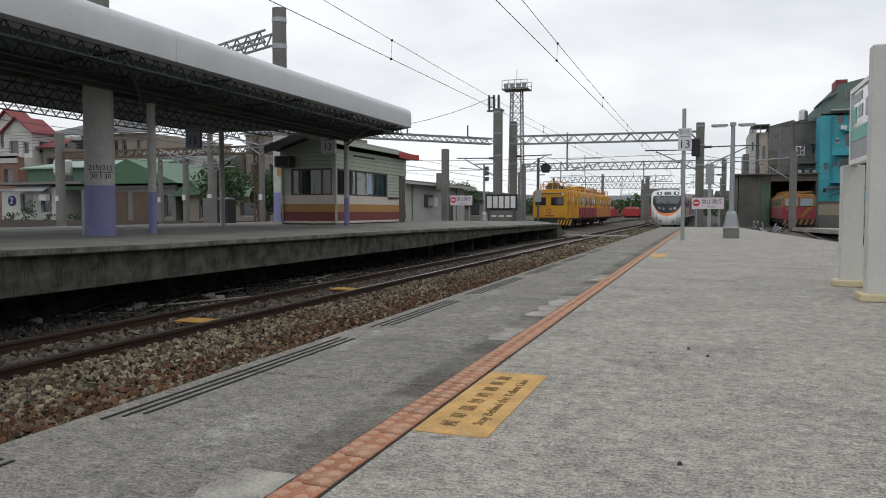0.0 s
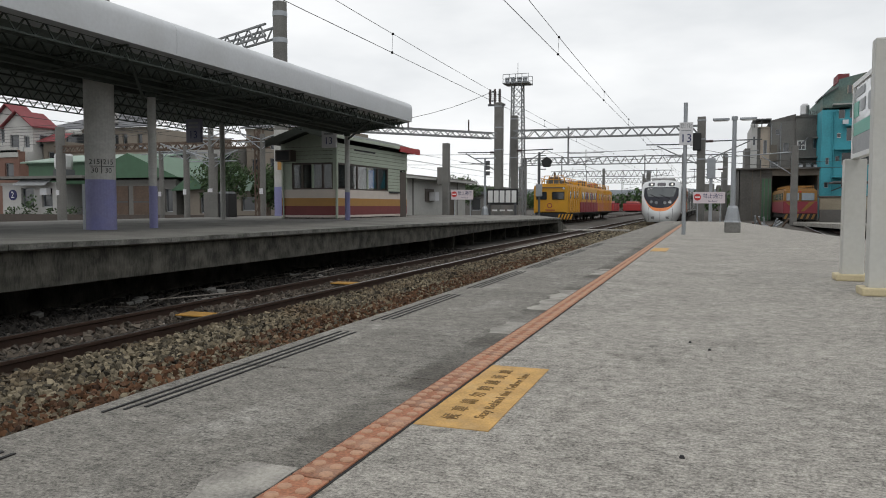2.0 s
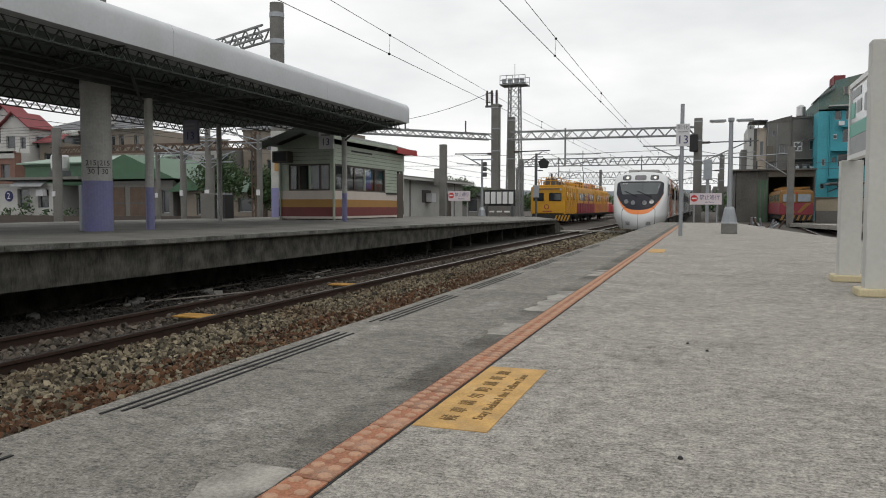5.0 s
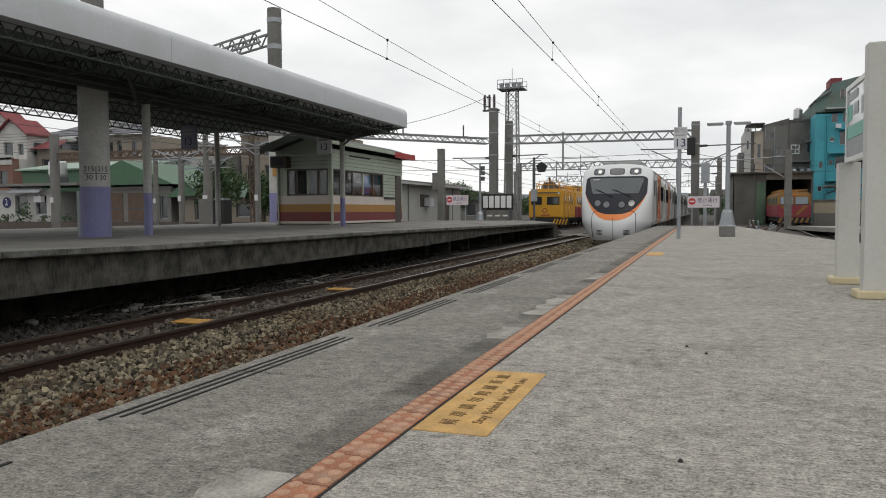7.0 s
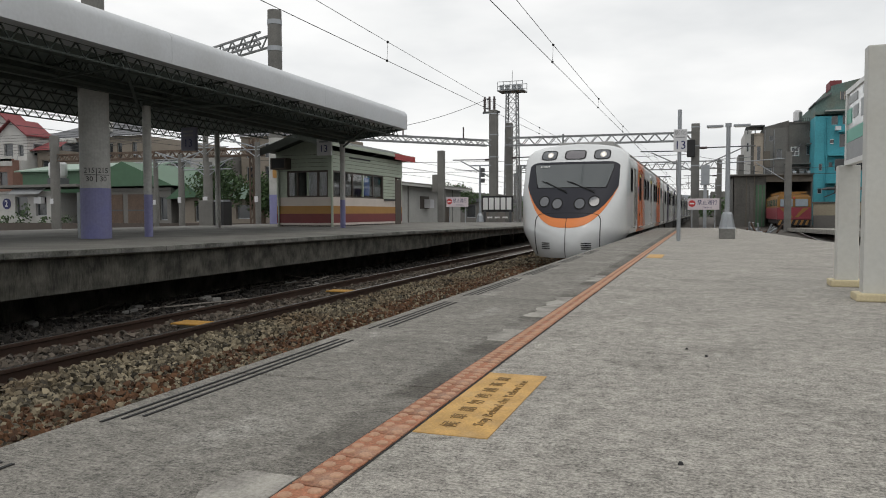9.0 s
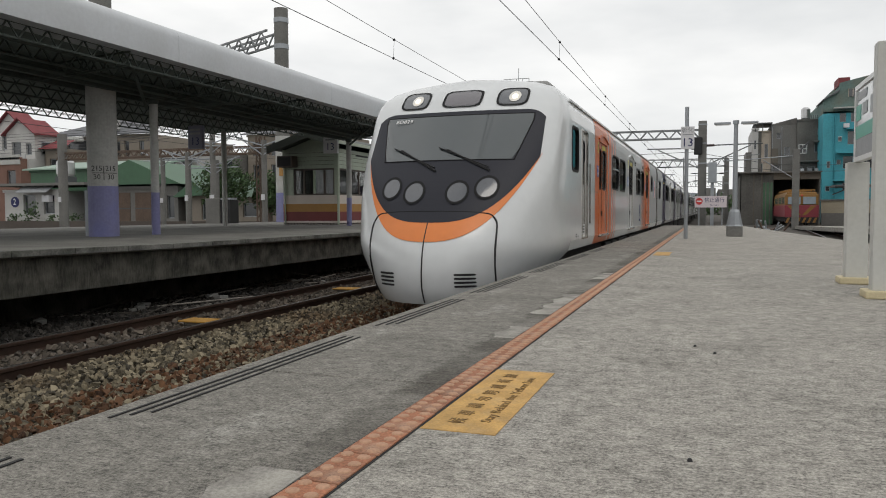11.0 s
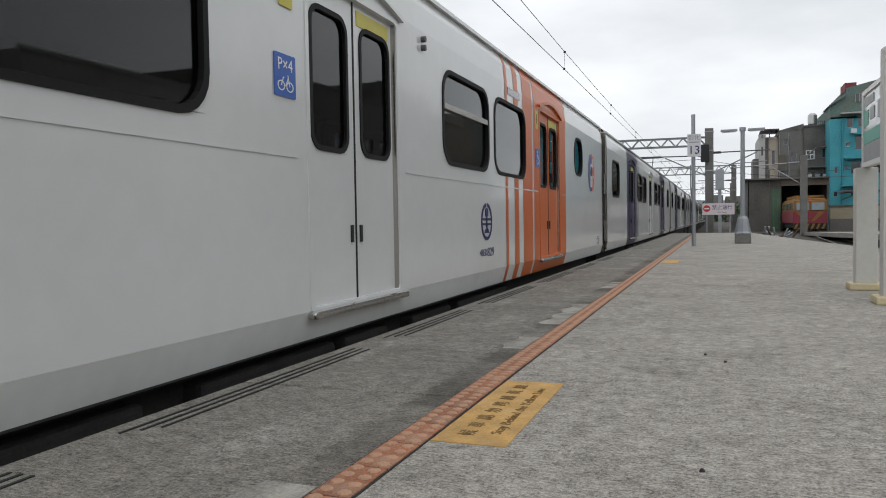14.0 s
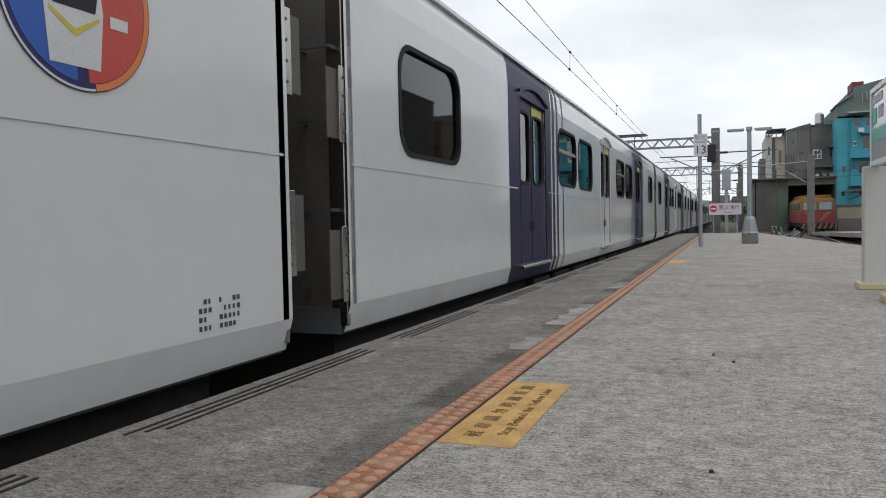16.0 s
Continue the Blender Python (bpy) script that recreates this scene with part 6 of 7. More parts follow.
rng = random.Random(77)
for x, y, z in ((-26.8, 33.9, 3.6), (-25.2, 33.9, 4.3), (-24.7, 33.4, 3.1), (-22.0, 33.9, 4.1), (-33.5, 39.9, 4.1)):
    c = thing("cantilever_arm", x, y, z, "pale steel bracket arm on a yard pole", "cantilever", "yard bracket arms")
    for d in (-1, 1):
        part("top_tube", rod(B(), (0, 0, 0), (d * 1.6, 0, .45), .035, sides=6), M["steel_grey"], c)
        part("stay_tube", rod(B(), (0, 0, -.5), (d * 1.2, 0, .3), .03, sides=6), M["steel_grey"], c)
    part("crossbar", rod(B(), (-1.5, 0, -.1), (1.5, 0, -.1), .03, sides=6), M["steel_grey"], c)
for k in range(7):
    z = 4.3 + .35 * k
    wire("feeder_wire", sag(-60, -20.5, 41 + k, 33 + k, z + .8, .5, 6), .014, "slack dark cable over the outer yard")
lat = thing("lattice_mast", -22.6, 34.6, -.93, "slim rusty lattice mast beside the outer tracks", "overhead mast")
for dx in (-.16, .16):
    for dy in (-.16, .16):
        part("leg", box(B(), dx - .03, dx + .03, dy - .03, dy + .03, 0, 5.6), M["rust_steel"], lat)
bm = B()
for k in range(14):
    a, b = (-.16, .16) if k % 2 else (.16, -.16)
    bar(bm, (a, -.16, .4 * k), (b, -.16, .4 * k + .4), .03, .03), bar(bm, (-.16, a, .4 * k), (-.16, b, .4 * k + .4), .03, .03)
part("lacing", bm, M["rust_steel"], lat)

# ---- yellow and red works train ----
M["works_yellow"] = material("works_train_yellow", (0.58, 0.29, 0.015), 0.45, vary=0.12, scale=1.5, fine=12, bump=0.03, stain=(0.42, 0.2, 0.03), stain_amount=0.4)
M["works_red"] = material("works_train_maroon", (0.24, 0.03, 0.045), 0.5, vary=0.15, scale=1.5, bump=0.03)
M["works_pink"] = material("faded_red_paint", (0.42, 0.12, 0.10), 0.55, vary=0.15, bump=0.03)
M["dark_pane"] = material("dark_vehicle_window", (0.03, 0.035, 0.04), 0.1, vary=0.1, coat=1.0, bump=0)


def works_car(y, ln, body, lower, label, face):
    c = thing("works_vehicle", -12.62, y, RAIL_Z, label, "works train", "works train vehicles")
    part("frame", box(B(), -1.35, 1.35, 0, ln, .55, .95, .03), M["under"], c)
    part("cabin", box(B(), -1.45, 1.45, .05, ln - .1, 1.75, 3.15, .08), body, c)
    part("lower_body", box(B(), -1.46, 1.46, .04, ln - .09, .85, 1.78, .03), lower, c)
    if face:
        part("front_face", box(B(), -1.47, 1.47, .0, .3, .8, 3.05, .05), body, c)
        for x0, x1 in ((-1.25, -.35), (.1, 1.15)):
            w = part("front_window", box(B(), x0, x1, -.03, .03, 1.95, 2.62, .05), M["rubber"], c)
            part("pane", box(B(), x0 + .07, x1 - .07, -.035, .03, 2.02, 2.55), M["dark_pane"], w)
        rod(bm := B(), (-.1, -.01, 1.45), (-.1, .02, 1.45), .22, sides=18)
        part("badge", bm, M["works_red"], c)
        part("badge_inner", rod(B(), (-.1, -.016, 1.45), (-.1, .0, 1.45), .15, sides=18), M["works_yellow"], c)
        part("number_bar", box(B(), -.45, .35, -.012, .0, 1.03, 1.12), M["works_red"], c)
        for k in range(5):
            poly(bm := B(), [(.55 + .26 * k, -.05, .3), (.68 + .26 * k, -.05, .3), (.85 + .26 * k, -.05, .75), (.72 + .26 * k, -.05, .75)], (0, .03, 0))
            part("hazard_stripe", bm, M["works_yellow"], c)
        part("snow_guard", box(B(), -1.3, 1.9, -.02, .1, .28, .77), M["black"], c)
    n = int(ln // 1.6)
    for k in range(n):
        yy = .9 + k * (ln - 1.2) / n
        part("side_window", box(B(), 1.44, 1.475, yy, yy + .8, 2.05, 2.7, .03), M["dark_pane"], c)
        if k % 2:
            part("side_door", box(B(), 1.44, 1.468, yy + .9, yy + 1.45, .95, 2.8), lower, c)
    part("roof", box(B(), -1.3, 1.3, .1, ln - .2, 3.12, 3.3, .06), body, c)
    bm = B()
    for k in range(int(ln / 1.2) + 1):
        for x in (-1.1, 1.1):
            bar(bm, (x, .3 + 1.15 * k, 3.3), (x, .3 + 1.15 * k, 3.8), .05, .05)
    for x in (-1.1, 1.1):
        bar(bm, (x, .3, 3.8), (x, ln - .4, 3.8), .05, .05), bar(bm, (x, .3, 3.55), (x, ln - .4, 3.55), .04, .04)
    part("roof_railing", bm, body, c, "yellow roof railing")
    for yc in (2.2, ln - 2.2):
        bm = B()
        for dy in (-.9, .9):
            for s in (-1, 1):
                rod(bm, (s * .5, yc + dy, .42), (s * .62, yc + dy, .42), .42, sides=20)
        part("wheels", bm, M["rail"], c)
        part("axle_box", box(B(), .7, 1.1, yc - 1.4, yc + 1.4, .3, .7, .04), M["under"], c)
    return c


wc = works_car(63, 6.3, M["works_yellow"], M["works_yellow"], "yellow overhead-line works car with roof railing, parked", True)
bm = B()
for x in (-1.0, -.5, 0, .5, 1.0):
    bar(bm, (x, 1.0, 3.3), (x * .8, 1.3, 4.0), .05, .05)
bar(bm, (-.8, 1.3, 4.0), (.8, 1.3, 4.0), .05, .05), bar(bm, (-.9, 1.1, 3.7), (.9, 1.1, 3.7), .05, .05)
part("work_platform", bm, M["works_yellow"], wc, "raised railed work platform")
part("lamp_bar", box(B(), -1.2, 1.2, -.06, .0, 2.92, 3.0), M["dark_steel"], wc)
for x in (-1.1, 1.1):
    part("marker_lamp", rod(B(), (x, -.1, 2.9), (x, -.03, 2.9), .09, sides=12), M["face_white"], wc)
part("hoist_post", rod(B(), (0, 1.6, 3.3), (0, 1.6, 4.3), .09, sides=10), M["rust_steel"], wc)
part("hoist_drum", rod(B(), (-.5, 1.6, 3.75), (.5, 1.6, 3.75), .16, sides=12), M["rust_steel"], wc)
w2 = works_car(69.6, 10.8, M["works_yellow"], M["works_red"], "yellow and maroon works car, parked", False)
w3 = works_car(80.7, 12.4, M["works_yellow"], M["works_pink"], "yellow and faded red works car, parked", False)
rng = random.Random(14)
for car, ln, mats in ((wc, 6.3, ("works_yellow", "rust_steel")), (w2, 10.8, ("works_red", "works_yellow")), (w3, 12.4, ("works_yellow", "works_pink"))):
    y = .6
    while y < ln - .4:
        part("side_rib", box(B(), 1.45, 1.5, y, y + .07, .8, 1.78 if car is w2 else 3.1), M[mats[0]], car)
        y += rng.uniform(.8, 1.2)
    for k in range(int(ln / 1.6)):
        y, w, h = .8 + 1.55 * k + rng.uniform(0, .4), rng.uniform(.3, .8), rng.uniform(.2, .65)
        part("roof_gear", box(B(), -w, w, y, y + rng.uniform(.3, .9), 3.3, 3.3 + h, .03), M[mats[1] if k % 2 else "dark_steel"], car)
        a = rng.uniform(-.8, .8)
        part("roof_boom", bar(B(), (a, y, 3.35), (a * .4, y + rng.uniform(.6, 1.4), 3.5 + rng.uniform(.2, .6)), .07, .07), M[mats[k % 2]], car)
    part("step_board", box(B(), 1.4, 1.75, .5, ln - .5, .78, .84), M["under"], car)
for x, y in ((-18, 140), (-14.2, 150), (-9.6, 158), (-21, 150)):
    r = thing("freight_wagon", x, y, RAIL_Z, "low red freight wagon far off in the yard", "freight wagon", "far red wagons")
    part("box_body", box(B(), -1.6, 1.6, 0, 9, .5, 1.75, .05), M["red_trim"], r)
    part("frame", box(B(), -1.2, 1.2, .3, 8.7, .2, .5), M["under"], r)
    part("cargo", box(B(), -1.1, .9, 1.0, 7.5, 1.7, 2.3, .1), M["works_pink"], r)
    for k in range(4):
        part("stake", box(B(), -1.66, 1.66, .8 + 2.4 * k, .95 + 2.4 * k, .5, 1.95), M["works_red"], r)

# old railcar on the siding behind our platform
# The sky's reflection in the front windows is put into this pale blue-grey.
M["pane_sky_tint"] = material("sky_tinted_pane", (0.20, 0.25, 0.29), 0.1, vary=0.15, coat=0.8, bump=0)
M["ochre_paint"] = material("dull_ochre_paint", (0.25, 0.125, 0.028), 0.55, vary=0.2, scale=1.2, bump=0.03)
lc = thing("old_railcar", 7.75, 75, RAIL_Z, "old maroon and ochre railcar with chevron front, parked", "railcar")
part("lower_body", box(B(), -1.4, 1.4, .02, 13, .75, 1.85, .05), M["works_red"], lc, "maroon lower body")
part("upper_body", box(B(), -1.38, 1.38, .06, 12.9, 1.83, 2.85, .08), M["ochre_paint"], lc, "ochre upper body")
part("roof", box(B(), -1.25, 1.25, .15, 12.8, 2.8, 3.0, .08), M["ochre_paint"], lc)
for x0, x1 in ((-1.15, -.1), (.1, 1.15)):
    part("front_window", box(B(), x0, x1, -.03, .07, 1.93, 2.6, .02), M["pane_sky_tint"], lc, "front window, pale sky reflection put into its colour")
    sgn = -1 if x0 < 0 else 1
    poly(bm := B(), [(sgn * .05, -.01, .95), (sgn * .35, -.01, .95), (sgn * 1.2, -.01, 1.8), (sgn * .75, -.01, 1.8)], (0, .03, 0))
    part("chevron", bm, M["ochre_paint"], lc, "ochre chevron")
for k in range(6):
    poly(bm := B(), [(-1.35 + .45 * k, -.06, .25), (-1.15 + .45 * k, -.06, .25), (-.95 + .45 * k, -.06, .72), (-1.15 + .45 * k, -.06, .72)], (0, .03, 0))
    part("hazard_stripe", bm, M["ochre_paint"], lc)
part("pilot", box(B(), -1.38, 1.38, -.03, .1, .2, .75), M["black"], lc)
rod(bm := B(), (0, -.02, 2.72), (0, .04, 2.72), .09, sides=12)
part("head_light", bm, M["red_sticker"], lc)
for k in range(7):
    part("side_window", box(B(), -1.41, -1.37, .8 + 1.6 * k, 1.7 + 1.6 * k, 2.0, 2.6, .03), M["lamp_cover"], lc)
for k in range(9):
    bm = B()
    bar(bm, (-1.1, .5 + 1.2 * k, 3.0), (-1.1, .5 + 1.2 * k, 3.3), .05, .05), bar(bm, (1.1, .5 + 1.2 * k, 3.0), (1.1, .5 + 1.2 * k, 3.3), .05, .05)
    bar(bm, (-1.1, .5 + 1.2 * k, 3.25), (1.1, .5 + 1.2 * k, 3.25), .06, .06)
    part("roof_hoop", bm, M["ochre_paint"], lc)
bm = B()
for yc in (2.2, 10.6):
    for dy in (-.9, .9):
        for s in (-1, 1):
            rod(bm, (s * .5, yc + dy, .42), (s * .62, yc + dy, .42), .42, sides=18)
part("wheels", bm, M["rail"], lc)
part("underframe", box(B(), -1.2, 1.2, .4, 12.6, .35, .8), M["under"], lc)


# ---- buildings round the yard ----
M["green_roof"] = material("green_sheet_metal", (0.05, 0.12, 0.065), 0.5, vary=0.12, scale=0.5, fine=3, bump=0.03, stain=(0.06, 0.12, 0.07), stain_amount=0.5, stain_scale=0.3)
M["green_pale"] = material("pale_green_roof_sheet", (0.22, 0.31, 0.25), 0.5, vary=0.1, scale=0.5, fine=3, bump=0.03)
M["white_wall"] = material("white_rendered_wall", (0.46, 0.455, 0.44), 0.8, vary=0.12, scale=0.7, fine=8, bump=0.05, stain=(0.33, 0.32, 0.30), stain_amount=0.5, stain_scale=0.6)
M["pale_wall"] = material("pale_painted_wall", (0.42, 0.42, 0.40), 0.8, vary=0.12, scale=0.7, fine=8, bump=0.05, stain=(0.33, 0.33, 0.31), stain_amount=0.5)
M["beige_wall"] = material("beige_tiled_wall", (0.22, 0.19, 0.155), 0.75, vary=0.12, scale=0.6, fine=6, bump=0.05, stain=(0.17, 0.145, 0.12), stain_amount=0.5, stain_scale=0.4)
M["grey_wall"] = material("grey_rendered_wall", (0.17, 0.165, 0.155), 0.85, vary=0.2, scale=0.6, fine=6, bump=0.08, stain=(0.16, 0.155, 0.145), stain_amount=0.6, stain_scale=0.5)
M["brick_wall"] = material("brown_brick_wall", (0.19, 0.105, 0.08), 0.85, vary=0.25, scale=0.8, fine=9, bump=0.1)
M["soot_wall"] = material("blackened_render", (0.135, 0.13, 0.12), 0.9, vary=0.25, scale=0.5, fine=5, bump=0.08, stain=(0.06, 0.058, 0.054), stain_amount=0.8, stain_scale=0.35)
M["teal_wall"] = material("teal_painted_wall", (0.055, 0.33, 0.40), 0.7, vary=0.2, scale=0.5, fine=5, bump=0.04, stain=(0.05, 0.28, 0.33), stain_amount=0.5, stain_scale=0.4)
M["wood_sheet"] = material("grimy_sheet", (0.13, 0.115, 0.095), 0.85, vary=0.25, scale=0.7, fine=8)
M["cream_wall"] = material("cream_stained_wall", (0.46, 0.40, 0.33), 0.85, vary=0.15, scale=0.5, fine=6, stain=(0.25, 0.21, 0.17), stain_amount=0.6, stain_scale=0.6)
M["moss_wall"] = material("mossy_teal_wall", (0.12, 0.19, 0.175), 0.85, vary=0.35, scale=0.5, fine=5, bump=0.05, stain=(0.12, 0.125, 0.10), stain_amount=0.9, stain_scale=0.5)
M["red_roof"] = material("red_roof_tiles", (0.19, 0.035, 0.04), 0.7, vary=0.2, scale=1, fine=8, bump=0.2)
M["slate_roof"] = material("slate_grey_roof", (0.12, 0.125, 0.135), 0.75, vary=0.15, scale=0.6, fine=6, bump=0.1)
M["pane"] = material("dark_house_window", (0.035, 0.04, 0.045), 0.12, vary=0.2, scale=0.8, coat=0.8, bump=0)
M["rust_door"] = material("rust_brown_door", (0.11, 0.075, 0.055), 0.8, vary=0.3, scale=1.5, fine=10)
M["steel_tank"] = material("stainless_tank", (0.5, 0.5, 0.5), 0.3, metal=0.8, vary=0.1)
M["beige_concrete"] = material("beige_low_wall", (0.36, 0.32, 0.24), 0.85, vary=0.2, scale=0.8, fine=8)
M["leaf"] = material("dark_leaves", (0.045, 0.085, 0.028), 0.7, vary=0.35, scale=1.2, fine=12, island=0.5, bump=0)
M["bark"] = material("grey_brown_bark", (0.12, 0.09, 0.07), 0.9, vary=0.3, scale=4, fine=25, bump=0.4)


def house(name, x0, x1, y0, y1, top, wall, label, windows=(), flat_roof=True, group="town houses"):
    """A block with a parapet and real window recesses on its front: windows are (x, z, w, h)."""
    h = thing(name, (x0 + x1) / 2, y0, -.93, label, "building", group)
    dx, dz = -(x0 + x1) / 2, .93
    cutx = sorted({x0, x1, *[v for x, z, w, hh in windows for v in (x - w / 2, x + w / 2)]})
    cutz = sorted({-.93, top, *[v for x, z, w, hh in windows for v in (z, z + hh)]})
    bm = B()
    for a, b in zip(cutx, cutx[1:]):
        for c, d in zip(cutz, cutz[1:]):
            mx, mz = (a + b) / 2, (c + d) / 2
            if any(abs(mx - x) < w / 2 and z < mz < z + hh for x, z, w, hh in windows):
                continue
            bm.faces.new([bm.verts.new((p + dx, 0, q + dz)) for p, q in ((a, c), (b, c), (b, d), (a, d))])
    ln = y1 - y0
    for x, z, w, hh in windows:
        pts = [(x - w / 2, z), (x + w / 2, z), (x + w / 2, z + hh), (x - w / 2, z + hh)]
        for p, q in zip(pts, pts[1:] + pts[:1]):
            bm.faces.new([bm.verts.new(v) for v in ((p[0] + dx, 0, p[1] + dz), (q[0] + dx, 0, q[1] + dz), (q[0] + dx, .25, q[1] + dz), (p[0] + dx, .25, p[1] + dz))])
    for a, b in (((x0, 0), (x0, ln)), ((x0, ln), (x1, ln)), ((x1, ln), (x1, 0))):
        bm.faces.new([bm.verts.new(v) for v in ((a[0] + dx, a[1], 0), (b[0] + dx, b[1], 0), (b[0] + dx, b[1], top + dz), (a[0] + dx, a[1], top + dz))])
    bm.faces.new([bm.verts.new(v) for v in ((x0 + dx, 0, top + dz - .02), (x1 + dx, 0, top + dz - .02), (x1 + dx, ln, top + dz - .02), (x0 + dx, ln, top + dz - .02))])
    bmesh.ops.remove_doubles(bm, verts=bm.verts, dist=.001)
    part("wall", bm, wall, h)
    for x, z, w, hh in windows:
        wn = part("window", ring(B(), [(x - w / 2, z), (x + w / 2, z), (x + w / 2, z + hh), (x - w / 2, z + hh)],
                                 [(x - w / 2 + .07, z + .07), (x + w / 2 - .07, z + .07), (x + w / 2 - .07, z + hh - .07), (x - w / 2 + .07, z + hh - .07)], 0, .06), M["steel_grey"], h)
        wn.matrix_basis = Matrix.Translation((dx, .2, dz)) @ Matrix(((0, 1, 0, 0), (1, 0, 0, 0), (0, 0, 1, 0), (0, 0, 0, 1)))
        part("pane", box(B(), x - w / 2 + dx, x + w / 2 + dx, .21, .25, z + dz, z + hh + dz), M["pane"], h)
    if flat_roof:
        part("parapet", box(B(), x0 + dx - .1, x1 + dx + .1, -.1, .15, top + dz - .1, top + dz + .12), wall, h)
    return h


def add(h, name, bm, mat, label=""):
    o = h.matrix_basis.translation
    bmesh.ops.translate(bm, verts=bm.verts, vec=-o)
    return part(name, bm, mat, h, label)


# left: white office with a round number, green workshops, houses behind
h = house("yard_office", -53.2, -47.3, 45, 49, 2.35, M["white_wall"], "small white yard office with a round number two", ((-50.6, .55, 1.3, 1.5), (-48.6, .55, 1.1, 1.5)))
add(h, "awning", poly(B(), [(-51.2, 44.2, 2.2), (-48.0, 44.2, 2.2), (-48.0, 45, 2.7), (-51.2, 45, 2.7)], (0, 0, .05)), M["grey_print"])
add(h, "flat_roof", box(B(), -54.4, -44.5, 44.4, 49.2, 2.75, 2.95), M["grey_wall"])
d = rod(B(), (-52.1, 44.96, 1.5), (-52.1, 45, 1.5), .42, sides=24)
d = add(h, "number_disc", d, M["navy"], "navy disc")
writing("numeral", "2", .7, M["white_paint"], h, pose(-52.1 + 50.25, -.06, 1.5 + .93, 90, 0, 0))
add(h, "air_conditioner", box(B(), -48.9, -48.2, 44.6, 45, 1.5, 2.0), M["face_white"])
h = house("green_workshop", -56, -43.6, 50, 60, 4.25, M["green_roof"], "long green sheet-metal workshop")
poly(bm := B(), [(-56.5, 49.6, 4.3), (-43.4, 49.6, 4.3), (-43.4, 55, 5.2), (-56.5, 55, 5.2)], (0, 0, .12))
add(h, "roof", bm, M["green_pale"], "pale green roof sheets")
h = house("green_workshop", -45.6, -37.2, 46, 56, 2.5, M["grey_wall"], "grey workshop with a green gable roof and rusty doors", ((-37.9, .2, .7, 1.7),))
poly(bm := B(), [(-46.2, 45.5, 2.75), (-36.6, 45.5, 2.75), (-41.2, 45.5, 4.6)], (0, 11, 0))
add(h, "roof", bm, M["green_roof"], "green sheet gable")
for a, b in ((-43.0, -41.6), (-41.1, -39.6)):
    dr = add(h, "door", box(B(), a, b, 45.94, 46.02, -.9, 2.15), M["rust_door"], "rusty brown double door")
    add(h, "hinge_strap", box(B(), a, b, 45.92, 45.94, .9, 1.0), M["dark_steel"])
h = house("small_shed", -36.4, -29.5, 46, 52, 1.75, M["beige_wall"], "low shed with a pale green roof", ((-34.8, .1, .7, 1.5), (-31, .3, 1.2, 1.0)))
poly(bm := B(), [(-37.3, 45.5, 1.75), (-34.1, 45.5, 1.9), (-35.5, 45.5, 2.95)], (0, 6.5, 0))
add(h, "gable", bm, M["green_roof"])
poly(bm := B(), [(-35.5, 45.4, 2.95), (-29.3, 45.4, 2.75), (-29.3, 45.4, 1.65), (-34.1, 45.4, 1.85)], (0, .2, 0))
add(h, "roof", bm, M["green_pale"])
tank = thing("water_tank", -48.9, 47, 2.95, "grey roof-top water tank on a stand", "water tank")
part("tank", lathe(B(), [(.6, .6), (.68, .8), (.68, 1.7), (.6, 1.85), (.2, 1.95)], 16), M["steel_tank"], tank)
part("stand", box(B(), -.6, .6, -.5, .5, 0, .6), M["dark_steel"], tank)
for x0, x1, y0, y1, eave, ridge, lab in ((-70.4, -66.5, 60, 62.8, 9.0, 10.45, "white house with a red tiled gable roof"), (-75.6, -71.6, 63.2, 65.2, 10.1, 11.8, "further white house with a red tiled roof")):
    xm = (x0 + x1) / 2
    h = house("red_roof_house", x0, x1, y0, y1, eave, M["white_wall"], lab, ((xm - .6, eave - 2.4, 1.3, 1.5), (xm + 1.1, eave - 2.3, .8, 1.2), (xm - .4, eave - 5.6, 1.6, 1.6)), False)
    add(h, "gable_wall", poly(B(), [(x0, y0, eave), (x1, y0, eave), (xm, y0, ridge)], (0, .15, 0)), M["white_wall"])
    for xe in (x0 - .35, x1 + .35):
        poly(bm := B(), [(xm, y0 - .4, ridge + .16), (xe, y0 - .4, eave - .1), (xe, y0 - .4, eave - .24), (xm, y0 - .4, ridge + .02)], (0, y1 - y0 + .8, 0))
        add(h, "roof", bm, M["red_roof"], "red tiled roof")
    sw = add(h, "side_window", box(B(), x1, x1 + .06, y0 + .8, y0 + 1.9, eave - 2.2, eave - .9), M["steel_grey"])
    add(h, "side_pane", box(B(), x1 + .05, x1 + .08, y0 + .88, y0 + 1.82, eave - 2.12, eave - .98), M["pane"])
    add(h, "balcony", box(B(), x0, x1 + .3, y0 - 1.0, y0, eave - 3.9, eave - 2.8), M["white_wall"])
    for k in range(6):
        add(h, "rail_post", box(B(), x0 + .1 + .7 * k, x0 + .16 + .7 * k, y0 - 1.0, y0 - .94, eave - 2.8, eave - 2.3), M["steel_grey"])
h = house("red_porch_house", -66.2, -63.3, 61, 66, 7.3, M["beige_wall"], "low house with a red porch roof", ((-64.8, 4.9, 1.6, 1.4),))
poly(bm := B(), [(-66.5, 60.3, 7.3), (-63.0, 60.3, 7.3), (-63.3, 62, 8.2), (-65.9, 62, 8.2)], (0, .2, .1))
add(h, "roof", bm, M["red_roof"], "red tiled porch roof")
for x in (-64.6, -63.6):
    lathe(bm := B(), [(.45, 8.2), (.5, 8.4), (.4, 8.7)], 10, (x, 63, 0))
    add(h, "roof_tank", bm, M["pale_wall"])
